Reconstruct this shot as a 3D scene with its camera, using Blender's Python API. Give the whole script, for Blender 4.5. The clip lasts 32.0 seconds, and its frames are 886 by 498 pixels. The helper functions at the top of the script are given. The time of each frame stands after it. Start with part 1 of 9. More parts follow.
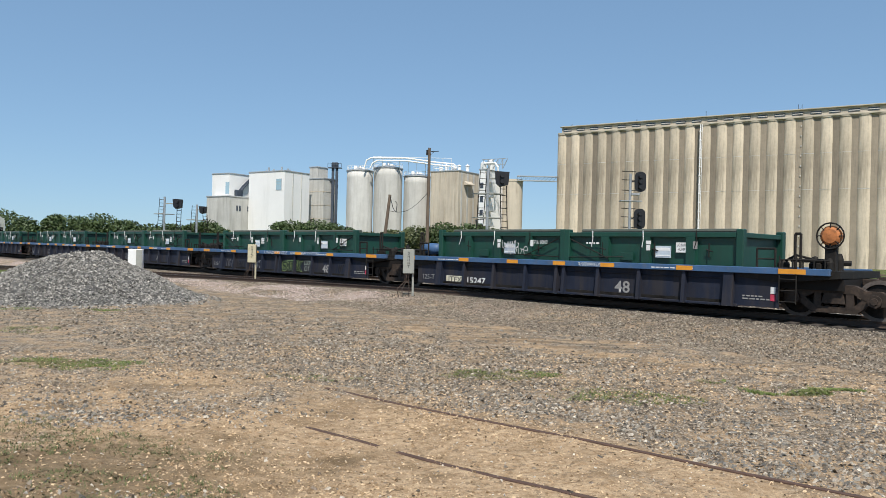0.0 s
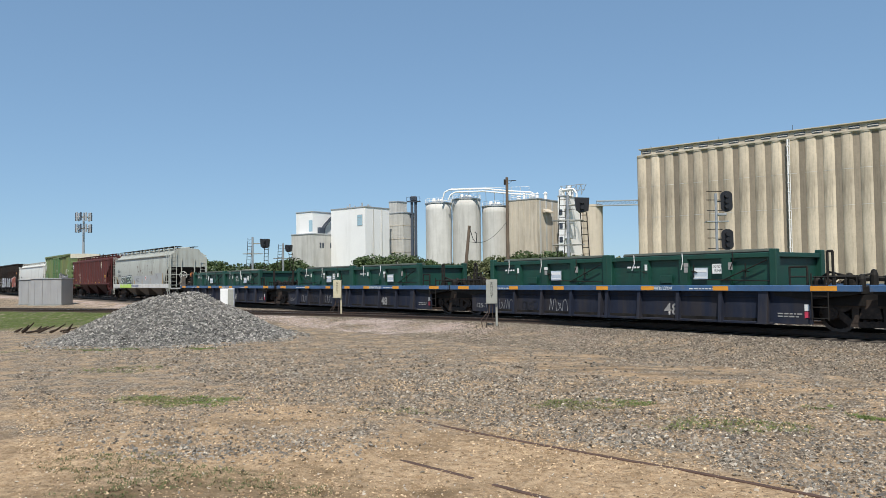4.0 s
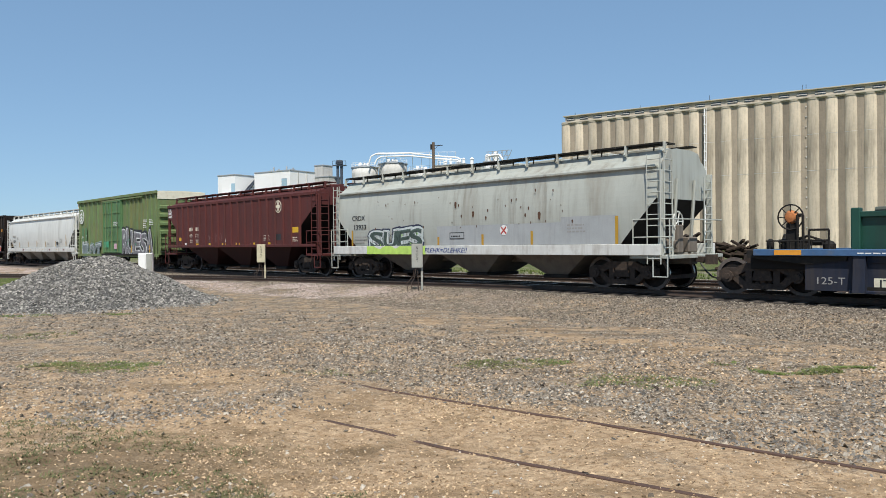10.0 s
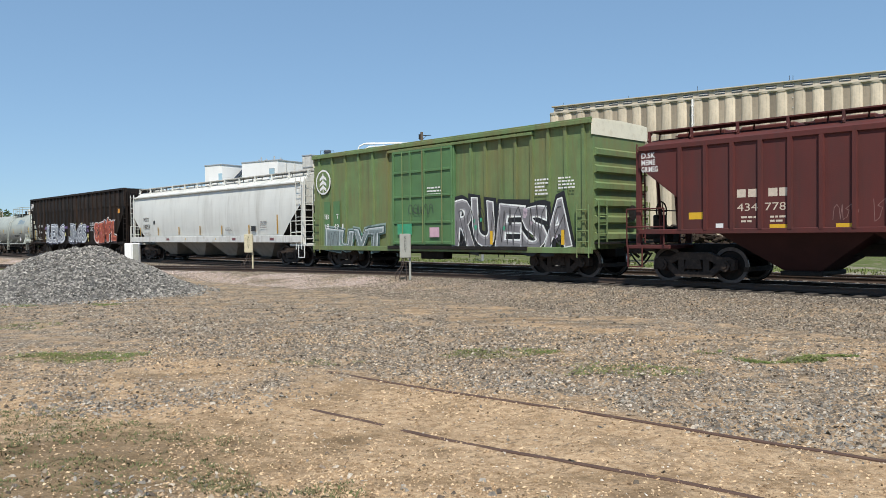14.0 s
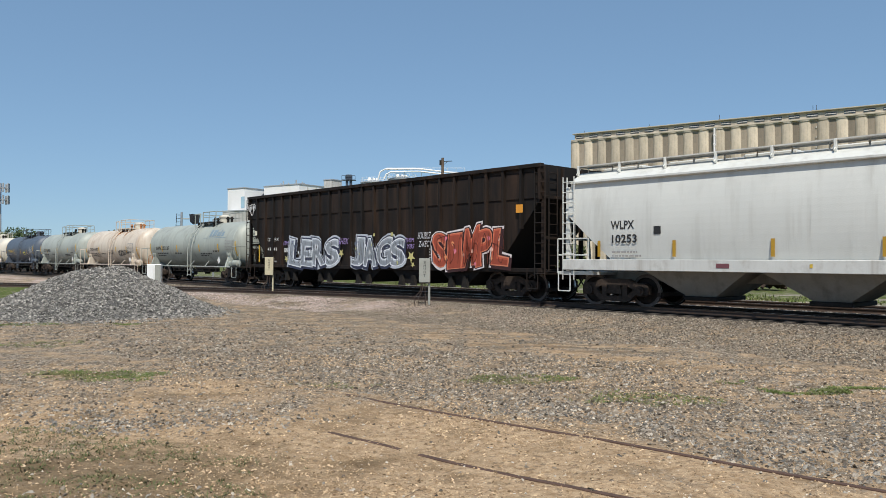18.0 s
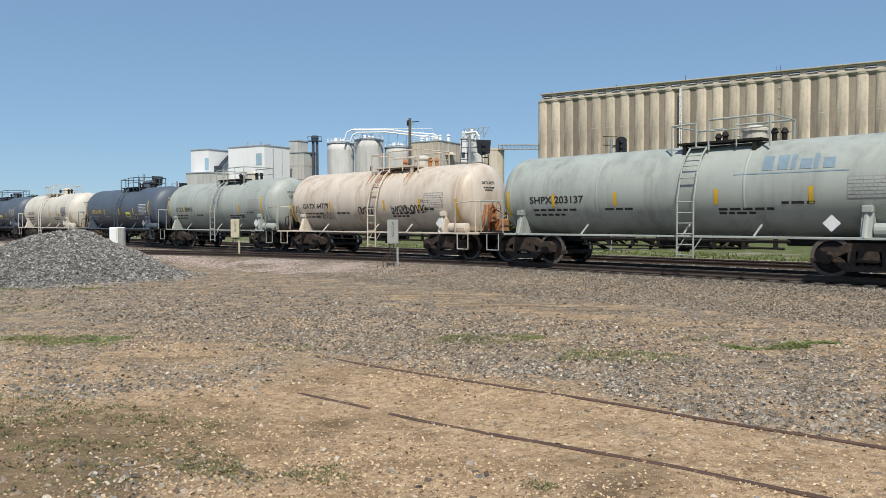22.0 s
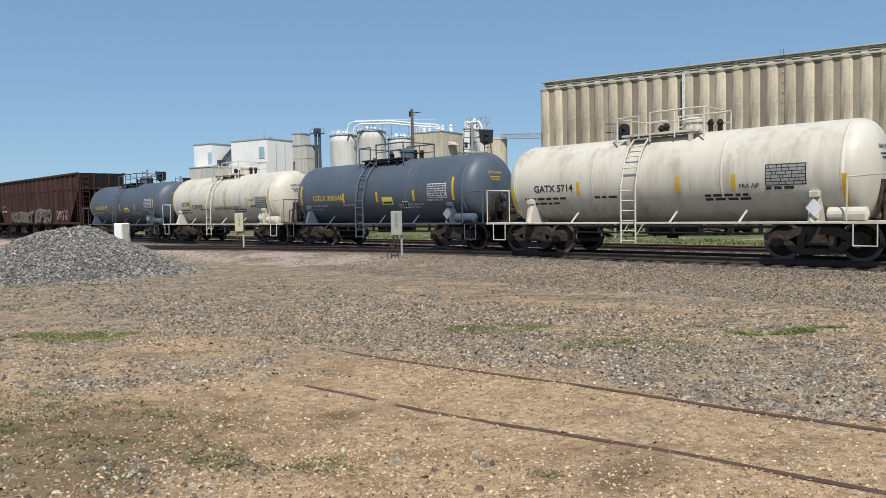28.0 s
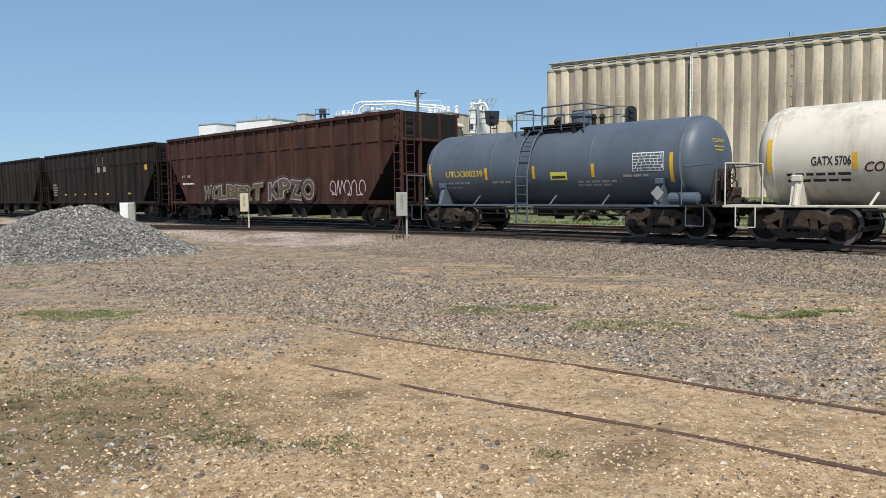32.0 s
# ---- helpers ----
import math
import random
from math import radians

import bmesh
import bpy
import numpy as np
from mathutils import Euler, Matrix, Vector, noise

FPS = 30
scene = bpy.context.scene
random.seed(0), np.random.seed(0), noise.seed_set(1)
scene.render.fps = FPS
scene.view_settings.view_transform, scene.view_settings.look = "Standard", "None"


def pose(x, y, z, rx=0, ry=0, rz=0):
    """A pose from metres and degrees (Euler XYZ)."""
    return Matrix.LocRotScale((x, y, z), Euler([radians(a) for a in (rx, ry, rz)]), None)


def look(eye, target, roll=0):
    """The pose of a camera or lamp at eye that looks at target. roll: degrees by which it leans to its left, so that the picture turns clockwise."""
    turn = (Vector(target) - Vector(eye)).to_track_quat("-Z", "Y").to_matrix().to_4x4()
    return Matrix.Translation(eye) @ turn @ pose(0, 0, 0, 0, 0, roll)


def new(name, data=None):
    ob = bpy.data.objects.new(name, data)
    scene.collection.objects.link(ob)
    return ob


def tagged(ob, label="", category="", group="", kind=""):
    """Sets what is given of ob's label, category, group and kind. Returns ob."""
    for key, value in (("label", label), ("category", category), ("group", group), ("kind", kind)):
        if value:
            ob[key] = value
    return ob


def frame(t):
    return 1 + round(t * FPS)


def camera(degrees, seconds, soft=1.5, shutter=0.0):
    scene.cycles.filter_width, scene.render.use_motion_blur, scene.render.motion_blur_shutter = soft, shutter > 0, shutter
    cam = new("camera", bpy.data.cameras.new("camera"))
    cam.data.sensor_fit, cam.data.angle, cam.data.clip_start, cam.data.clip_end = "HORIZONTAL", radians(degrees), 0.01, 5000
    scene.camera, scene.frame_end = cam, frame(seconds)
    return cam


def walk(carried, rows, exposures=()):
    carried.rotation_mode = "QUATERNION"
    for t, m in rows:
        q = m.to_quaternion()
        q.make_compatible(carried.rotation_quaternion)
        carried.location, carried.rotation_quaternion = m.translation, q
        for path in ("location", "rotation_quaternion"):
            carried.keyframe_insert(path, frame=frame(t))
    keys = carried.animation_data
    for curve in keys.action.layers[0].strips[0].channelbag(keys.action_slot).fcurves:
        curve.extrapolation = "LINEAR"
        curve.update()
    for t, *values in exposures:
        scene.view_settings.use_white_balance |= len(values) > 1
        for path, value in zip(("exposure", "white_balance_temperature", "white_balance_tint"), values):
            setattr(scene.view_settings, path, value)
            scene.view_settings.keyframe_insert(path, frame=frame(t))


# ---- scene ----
cam = camera(60.85, 32.0, soft=0.75)
PATH = [
    (0, pose(0.023, 0.099, 1.849, 90.039, -1.390, 0.000)), (0.5, pose(0.016, 0.093, 1.853, 90.220, -1.401, -0.359)),
    (1, pose(0.013, 0.088, 1.853, 90.329, -1.149, -0.406)), (1.5, pose(0.021, 0.085, 1.856, 90.457, -0.727, 0.190)),
    (2, pose(0.008, 0.084, 1.849, 90.584, -0.373, 1.508)), (2.5, pose(-0.030, 0.087, 1.879, 90.805, -0.073, 3.253)),
    (3, pose(-0.031, 0.070, 1.882, 91.229, 0.306, 4.863)), (3.5, pose(-0.035, 0.056, 1.869, 91.860, 0.770, 5.944)),
    (5.5, pose(-0.052, 0.014, 1.851, 92.608, 0.368, 6.454)), (6, pose(-0.044, 0.003, 1.848, 92.139, -0.063, 6.675)),
    (6.5, pose(-0.035, -0.017, 1.850, 91.759, -0.542, 6.829)), (7, pose(-0.031, -0.035, 1.844, 91.361, -0.894, 6.479)),
    (7.5, pose(-0.008, -0.033, 1.836, 90.950, -1.082, 5.596)), (8, pose(-0.001, -0.039, 1.835, 90.529, -0.955, 4.304)),
    (8.5, pose(0.001, -0.027, 1.828, 90.082, -0.671, 2.997)), (9, pose(-0.008, -0.026, 1.827, 89.788, -0.212, 1.901)),
    (9.5, pose(-0.007, -0.030, 1.827, 89.623, 0.281, 1.083)), (10, pose(-0.001, -0.031, 1.831, 89.574, 0.595, 0.540)),
    (10.5, pose(0.010, -0.030, 1.823, 89.520, 0.723, 0.277)), (11, pose(0.011, -0.031, 1.825, 89.497, 0.728, 0.181)),
    (11.5, pose(0.014, -0.029, 1.812, 89.524, 0.778, 0.150)), (12, pose(0.018, -0.033, 1.809, 89.458, 0.697, 0.114)),
    (12.5, pose(0.018, -0.028, 1.814, 89.364, 0.630, 0.069)), (13, pose(0.014, -0.021, 1.812, 89.263, 0.653, -0.078)),
    (13.5, pose(0.008, -0.026, 1.821, 89.032, 0.524, -0.254)), (14, pose(0.013, -0.027, 1.821, 88.828, 0.602, -0.329)),
    (14.5, pose(0.013, -0.021, 1.819, 88.645, 0.691, -0.454)), (16.5, pose(-0.019, -0.019, 1.809, 89.958, 0.109, -0.808)),
    (17, pose(-0.020, -0.012, 1.813, 90.364, -0.264, -0.157)), (17.5, pose(-0.008, -0.020, 1.815, 90.660, -0.331, 0.628)),
    (18, pose(0.005, -0.024, 1.800, 90.781, -0.213, 1.140)), (18.5, pose(0.015, -0.021, 1.789, 90.611, -0.064, 1.179)),
    (19, pose(0.014, -0.013, 1.793, 90.094, -0.007, 0.732)), (19.5, pose(0.013, -0.012, 1.796, 89.526, -0.198, -0.009)),
    (20, pose(0.014, -0.017, 1.794, 89.148, -0.280, -0.776)), (20.5, pose(0.013, -0.013, 1.797, 88.901, -0.542, -1.294)),
    (21, pose(0.017, -0.015, 1.794, 88.656, -0.636, -1.454)), (21.5, pose(-0.003, -0.009, 1.788, 88.308, -0.371, -1.393)),
    (22, pose(-0.000, -0.001, 1.788, 87.849, 0.158, -1.289)), (22.5, pose(0.009, 0.004, 1.800, 87.442, 0.801, -1.273)),
    (23, pose(0.009, -0.007, 1.796, 87.228, 1.264, -1.362)), (23.5, pose(0.012, -0.015, 1.803, 87.053, 1.475, -1.422)),
    (24, pose(0.011, 0.001, 1.793, 87.000, 1.471, -1.349)), (24.5, pose(0.009, 0.007, 1.794, 86.892, 1.353, -1.172)),
    (25, pose(-0.006, -0.009, 1.794, 86.840, 1.467, -0.944)), (25.5, pose(-0.000, -0.013, 1.792, 86.840, 1.496, -0.702)),
    (27.5, pose(0.011, -0.002, 1.793, 86.980, 1.222, -0.981)), (28, pose(0.014, -0.005, 1.792, 87.126, 1.115, -0.990)),
    (28.5, pose(0.002, -0.001, 1.799, 87.073, 0.845, -1.066)), (29, pose(-0.005, 0.002, 1.793, 86.836, 0.816, -1.111)),
    (29.5, pose(-0.014, 0.003, 1.785, 86.437, 0.752, -1.080)), (30, pose(-0.010, 0.011, 1.784, 85.991, 0.831, -0.903)),
    (30.5, pose(-0.005, 0.007, 1.781, 85.711, 0.879, -0.656)), (31, pose(0.000, 0.005, 1.779, 85.570, 0.893, -0.452)),
    (31.5, pose(0.006, 0.002, 1.773, 85.614, 0.923, -0.412)), (32, pose(0.000, 0.001, 1.780, 85.751, 0.743, -0.610)),
]
EXPOSURE = ((0, 0.05), (3, 0.03), (6, 0.0), (9, 0.06), (12, 0.05), (13, 0.12), (14, 0.12), (14.5, 0.09), (16.5, -0.08), (18, -0.09), (19, 0.0), (20, 0.15), (21, 0.05), (22, -0.05), (25.5, -0.02), (28, -0.06), (30, -0.04), (31, -0.03), (32, 0.04))
walk(cam, PATH, EXPOSURE)

# ---------------------------------------------------------------- sky and sun
SUN_AZ, SUN_EL = 178.0, 55.0          # compass angle from +y, clockwise
world = bpy.data.worlds.new("sky")
scene.world = world
world.use_nodes = True
_n, _l = world.node_tree.nodes, world.node_tree.links
_sky = _n.new("ShaderNodeTexSky")
_sky.sky_type, _sky.sun_disc = "NISHITA", False
_sky.sun_elevation, _sky.sun_rotation = radians(SUN_EL), radians(SUN_AZ)
_sky.air_density, _sky.dust_density, _sky.ozone_density = 0.8, 0.05, 1.5
_tint = _n.new("ShaderNodeMix")
_tint.data_type, _tint.blend_type = "RGBA", "MULTIPLY"
_tint.inputs[0].default_value, _tint.inputs[7].default_value = 1.0, (1.087, 1.516, 1.93, 1)
_soft = _n.new("ShaderNodeGamma")
_soft.inputs[1].default_value = 0.45
_l.new(_sky.outputs[0], _soft.inputs[0])
_l.new(_soft.outputs[0], _tint.inputs[6])
_l.new(_tint.outputs[2], _n["Background"].inputs[0])
_n["Background"].inputs[1].default_value = 0.155
sun = new("sun", bpy.data.lights.new("sun", "SUN"))
sun.data.energy, sun.data.angle, sun.data.color = 5.0, radians(0.53), (1.0, 0.95, 0.86)
_az, _el = radians(SUN_AZ), radians(SUN_EL)
sun.matrix_world = look((0, 0, 60), (-math.sin(_az) * math.cos(_el), -math.cos(_az) * math.cos(_el), 60 - math.sin(_el)))


# ---------------------------------------------------------------- materials
def mat(name, rgb, rough=0.6, metal=0.0, vary=0.25, scale=3.0, dirt=None, dirt_amount=0.0, streak=0.0, bump=0.1,
        fine=40.0, per_piece=0.0, two=None, runs=None):
    """A surface: base colour, cloudy variation at two scales, stains of a second colour (streak: drawn out downwards), relief."""
    m = bpy.data.materials.new(name)
    m.use_nodes = True
    n, l = m.node_tree.nodes, m.node_tree.links
    b = n["Principled BSDF"]
    b.inputs["Roughness"].default_value, b.inputs["Metallic"].default_value = rough, metal
    b.inputs["Specular IOR Level"].default_value = 0.2 if rough > 0.6 and max(rgb) < 0.06 else 0.5     # soot is dull
    tc = n.new("ShaderNodeTexCoord")

    def noise_of(sc, detail=5.0, squash=1.0, off=0.0):
        mp = n.new("ShaderNodeMapping")
        mp.inputs["Scale"].default_value = (sc, sc, sc * squash)
        mp.inputs["Location"].default_value = (off, off * 0.7, off * 1.3)
        l.new(tc.outputs["Object"], mp.inputs[0])
        t = n.new("ShaderNodeTexNoise")
        t.inputs["Scale"].default_value, t.inputs["Detail"].default_value = 1.0, detail
        t.inputs["Roughness"].default_value = 0.62
        l.new(mp.outputs[0], t.inputs["Vector"])
        return t.outputs["Fac"]

    def math_of(op, a, c, clamp=False):
        q = n.new("ShaderNodeMath")
        q.operation, q.use_clamp = op, clamp
        for i, v in enumerate((a, c)):
            if isinstance(v, (int, float)):
                q.inputs[i].default_value = v
            else:
                l.new(v, q.inputs[i])
        return q.outputs[0]

    def ramp(v, a, c):
        q = n.new("ShaderNodeMapRange")
        q.clamp = True
        q.inputs[1].default_value, q.inputs[2].default_value = a, c
        l.new(v, q.inputs[0])
        return q.outputs[0]

    def mix(f, a, c):
        q = n.new("ShaderNodeMix")
        q.data_type = "RGBA"
        for sock, v in ((q.inputs[0], f), (q.inputs[6], a), (q.inputs[7], c)):
            if isinstance(v, tuple):
                sock.default_value = (*v, 1)
            elif isinstance(v, (int, float)):
                sock.default_value = v
            else:
                l.new(v, sock)
        return q.outputs[2]

    big, small = noise_of(scale), noise_of(fine, 4.0, 1.0, 7.1)
    f = math_of("ADD", math_of("MULTIPLY", ramp(big, 0.3, 0.7), 0.65), math_of("MULTIPLY", ramp(small, 0.3, 0.7), 0.35))
    lo, hi = tuple(c * (1 - vary) for c in rgb), tuple(min(1, c * (1 + vary)) for c in rgb)
    col = mix(f, lo, hi)
    if two:
        col = mix(ramp(noise_of(scale * 0.45, 6.0, 0.22, 31.0), 0.42, 0.68), col, two)
    if dirt:
        g = noise_of(scale * 1.7, 7.0, 0.12 if streak else 1.0, 13.7)
        g = ramp(g, 0.62 - 0.35 * dirt_amount, 0.95 - 0.35 * dirt_amount)
        col = mix(math_of("MULTIPLY", g, min(1.0, 0.5 + dirt_amount)), col, dirt)
    if runs:
        tone, rs, amount = runs
        g = math_of("MULTIPLY", ramp(noise_of(rs, 6.0, 0.035, 57.0), 0.46, 0.64), ramp(noise_of(rs * 0.22, 4.0, 0.35, 83.0), 0.42, 0.60))
        col = mix(math_of("MULTIPLY", g, amount), col, tone)
    if per_piece:
        oi = n.new("ShaderNodeObjectInfo")
        hs = n.new("ShaderNodeHueSaturation")
        l.new(math_of("ADD", math_of("MULTIPLY", oi.outputs["Random"], 2 * per_piece), 1 - per_piece), hs.inputs["Value"])
        l.new(col, hs.inputs["Color"])
        col = hs.outputs[0]
    l.new(col, b.inputs["Base Color"])
    l.new(math_of("ADD", math_of("MULTIPLY", f, 0.2), rough - 0.1, True), b.inputs["Roughness"])
    if bump:
        bp = n.new("ShaderNodeBump")
        bp.inputs["Strength"].default_value, bp.inputs["Distance"].default_value = min(1.0, bump * 2), 0.01
        l.new(small, bp.inputs["Height"])
        l.new(bp.outputs[0], b.inputs["Normal"])
    return m


RUST = (0.16, 0.075, 0.04)
M = dict(
    steel_dark=mat("sooty_steel", (0.022, 0.020, 0.018), 0.7, 0.2, 0.4, 4, (0.06, 0.045, 0.035), 0.3),
    truck_iron=mat("dusty_cast_iron", (0.050, 0.038, 0.031), 0.8, 0.1, 0.5, 5, (0.13, 0.088, 0.064), 0.36),
    wheel=mat("wheel_steel", (0.024, 0.020, 0.018), 0.65, 0.3, 0.4, 5, (0.08, 0.045, 0.03), 0.3),
    wheel_rim=mat("dusty_wheel_rim", (0.13, 0.105, 0.09), 0.7, 0.1, 0.3, 9, (0.05, 0.04, 0.035), 0.4),
    tread=mat("bright_tread", (0.45, 0.43, 0.41), 0.3, 0.9, 0.15, 8),
    rail=mat("rail_brown", (0.07, 0.05, 0.04), 0.7, 0.3, 0.3, 6, RUST, 0.3),
    rail_top=mat("rail_head", (0.35, 0.33, 0.32), 0.32, 0.9, 0.15, 6),
    rust_rail=mat("rusty_siding_rail", (0.10, 0.058, 0.042), 0.9, 0.1, 0.3, 8, (0.07, 0.04, 0.03), 0.4, fine=90, bump=0.3),
    tie=mat("tarred_tie", (0.06, 0.05, 0.042), 0.95, 0, 0.4, 6, (0.16, 0.13, 0.1), 0.3),
    green_bin=mat("green_painted_steel", (0.007, 0.053, 0.036), 0.5, 0, 0.25, 1.6, (0.015, 0.035, 0.025), 0.4, 1),
    well_navy=mat("faded_navy_paint", (0.018, 0.023, 0.040), 0.65, 0, 0.3, 1.4, (0.042, 0.036, 0.034), 0.5, 1, runs=((0.06, 0.05, 0.045), 4.0, 0.5)),
    well_blue=mat("blue_top_chord", (0.05, 0.115, 0.235), 0.55, 0, 0.25, 2.2, (0.13, 0.13, 0.14), 0.3),
    orange=mat("orange_reflector", (0.72, 0.30, 0.03), 0.5, 0, 0.15, 6),
    tarp=mat("rolled_dusty_tarp", (0.07, 0.08, 0.065), 0.8, 0, 0.3, 4),
    yellow=mat("yellow_reflector", (0.62, 0.37, 0.02), 0.5, 0, 0.12, 6),
    amber=mat("faded_amber_tape", (0.42, 0.24, 0.02), 0.6, 0, 0.15, 6),
    white=mat("white_paint", (0.80, 0.80, 0.78), 0.5, 0, 0.08, 4, (0.5, 0.47, 0.42), 0.15),
    stencil=mat("stencil_white", (0.72, 0.72, 0.70), 0.6, 0, 0.12, 9),
    stencil_black=mat("stencil_black", (0.02, 0.02, 0.022), 0.6, 0, 0.2, 9),
    stencil_grey=mat("faded_stencil_grey", (0.30, 0.29, 0.28), 0.7, 0, 0.2, 9),
    stencil_tan=mat("faded_stencil_tan", (0.55, 0.47, 0.38), 0.7, 0, 0.2, 9),
    stencil_gold=mat("stencil_gold", (0.55, 0.38, 0.05), 0.6, 0, 0.15, 9),
    hopper_grey=mat("pale_grey_hopper_paint", (0.40, 0.415, 0.375), 0.55, 0, 0.08, 0.8, (0.25, 0.225, 0.18), 0.36, 1, runs=((0.16, 0.135, 0.10), 5.0, 0.45)),
    hopper_white=mat("white_hopper_paint", (0.62, 0.625, 0.59), 0.5, 0, 0.06, 0.8, (0.36, 0.35, 0.31), 0.26, 1, runs=((0.33, 0.31, 0.27), 4.0, 0.35)),
    sill_white=mat("dusty_white_sill_paint", (0.60, 0.60, 0.57), 0.55, 0, 0.08, 1.5, (0.33, 0.30, 0.26), 0.3, runs=((0.28, 0.24, 0.2), 6.0, 0.5)),
    bay_grey=mat("dusty_grey_hopper_bay", (0.27, 0.25, 0.215), 0.8, 0, 0.2, 2, (0.12, 0.10, 0.085), 0.35, 1),
    bay_brown=mat("grimy_brown_hopper_bay", (0.15, 0.125, 0.10), 0.8, 0, 0.25, 2, (0.06, 0.05, 0.042), 0.35, 1),
    red_sooty=mat("sooty_red_hopper_bay", (0.045, 0.018, 0.016), 0.8, 0, 0.3, 2),
    patch_grey=mat("grey_repaint_patch", (0.34, 0.355, 0.36), 0.6, 0, 0.12, 2, (0.22, 0.215, 0.2), 0.3, 1),
    hopper_red=mat("mineral_red_paint", (0.088, 0.0168, 0.0140), 0.74, 0, 0.22, 1.0, (0.052, 0.022, 0.021), 0.4, 1, runs=((0.038, 0.018, 0.016), 4.0, 0.5)),
    box_green=mat("faded_green_boxcar_paint", (0.128, 0.198, 0.078), 0.7, 0, 0.2, 2.4, (0.15, 0.12, 0.05), 0.3, 1, two=(0.165, 0.158, 0.062), runs=((0.085, 0.085, 0.04), 5.0, 0.5)),
    box_door=mat("green_door_paint", (0.082, 0.175, 0.070), 0.65, 0, 0.18, 1.2, (0.10, 0.10, 0.05), 0.3, 1),
    cream=mat("cream_paint", (0.70, 0.66, 0.52), 0.6, 0, 0.1, 2, (0.4, 0.33, 0.22), 0.25),
    black_car=mat("weathered_black_car_paint", (0.0125, 0.0105, 0.0095), 0.66, 0, 0.45, 0.9, (0.040, 0.024, 0.016), 0.44, 1, runs=((0.060, 0.035, 0.022), 4.0, 0.55)),
    brown_car=mat("weathered_brown_car_paint", (0.045, 0.021, 0.017), 0.62, 0, 0.4, 0.9, (0.10, 0.042, 0.03), 0.4, 1, runs=((0.13, 0.06, 0.04), 4.0, 0.5)),
    tank_grey=mat("pale_green_grey_tank_paint", (0.36, 0.385, 0.345), 0.5, 0, 0.1, 0.8, (0.19, 0.195, 0.175), 0.36, 1, runs=((0.18, 0.175, 0.15), 4.0, 0.45)),
    tank_cream=mat("stained_cream_tank_paint", (0.60, 0.525, 0.43), 0.5, 0, 0.1, 0.9, (0.33, 0.22, 0.14), 0.34, 1, runs=((0.30, 0.17, 0.09), 4.0, 0.5)),
    tank_white=mat("white_tank_paint", (0.60, 0.56, 0.475), 0.5, 0, 0.07, 0.8, (0.36, 0.29, 0.215), 0.33, 1, runs=((0.30, 0.24, 0.17), 5.0, 0.5)),
    tank_slate=mat("slate_grey_tank_paint", (0.082, 0.102, 0.132), 0.5, 0, 0.16, 0.8, (0.06, 0.068, 0.078), 0.35, 1, runs=((0.05, 0.055, 0.06), 4.0, 0.4)),
    rust_stain=mat("rust_stain", (0.35, 0.15, 0.06), 0.85, 0, 0.35, 5),
    rust_dark=mat("dark_rust_spot", (0.10, 0.05, 0.03), 0.9, 0, 0.35, 6),
    concrete=mat("weathered_concrete", (0.46, 0.41, 0.32), 0.9, 0, 0.14, 0.25, (0.27, 0.235, 0.18), 0.42, 1, 0.3, 3.0),
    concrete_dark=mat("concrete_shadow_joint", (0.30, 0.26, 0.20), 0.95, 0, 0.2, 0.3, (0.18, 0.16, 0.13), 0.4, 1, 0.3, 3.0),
    plant_white=mat("white_washed_wall", (0.82, 0.81, 0.79), 0.8, 0, 0.05, 0.2, (0.58, 0.57, 0.54), 0.2, 1, 0.2, 3.0),
    plant_grey=mat("pale_concrete_wall", (0.53, 0.515, 0.48), 0.9, 0, 0.12, 0.35, (0.33, 0.315, 0.28), 0.4, 1, 0.2, 3.0, runs=((0.30, 0.28, 0.25), 1.6, 0.5)),
    silo_pale=mat("pale_silo_concrete", (0.60, 0.585, 0.55), 0.9, 0, 0.12, 0.35, (0.36, 0.345, 0.31), 0.4, 1, 0.2, 3.0, runs=((0.33, 0.31, 0.28), 1.6, 0.5)),
    plant_tan=mat("tan_concrete_wall", (0.56, 0.49, 0.39), 0.9, 0, 0.12, 0.25, (0.30, 0.25, 0.2), 0.35, 1, 0.2, 3.0, runs=((0.26, 0.21, 0.16), 1.6, 0.6)),
    plant_steel=mat("galvanised_plant_steel", (0.45, 0.46, 0.46), 0.5, 0.5, 0.15, 0.8),
    plant_dark=mat("dark_plant_steel", (0.06, 0.075, 0.10), 0.6, 0.3, 0.2, 0.8),
    glass_far=mat("pale_blue_pane", (0.35, 0.50, 0.58), 0.2, 0, 0.1, 1),
    pole_wood=mat("creosoted_pole_wood", (0.13, 0.095, 0.07), 0.95, 0, 0.3, 3, (0.22, 0.17, 0.12), 0.35, 1),
    signal_black=mat("signal_black", (0.012, 0.012, 0.014), 0.45, 0, 0.2, 5),
    galv=mat("galvanised_steel", (0.42, 0.43, 0.43), 0.45, 0.6, 0.15, 6),
    cabinet=mat("galvanised_cabinet", (0.36, 0.36, 0.36), 0.5, 0.3, 0.1, 1.2, (0.28, 0.27, 0.26), 0.3, 1),
    post_cream=mat("sun_bleached_post_paint", (0.50, 0.45, 0.31), 0.75, 0, 0.15, 5, (0.3, 0.22, 0.14), 0.3),
    post_grey=mat("grey_box_paint", (0.30, 0.305, 0.275), 0.7, 0, 0.15, 5, (0.28, 0.25, 0.2), 0.3),
    log=mat("rotten_wood", (0.042, 0.030, 0.022), 0.95, 0, 0.4, 5),
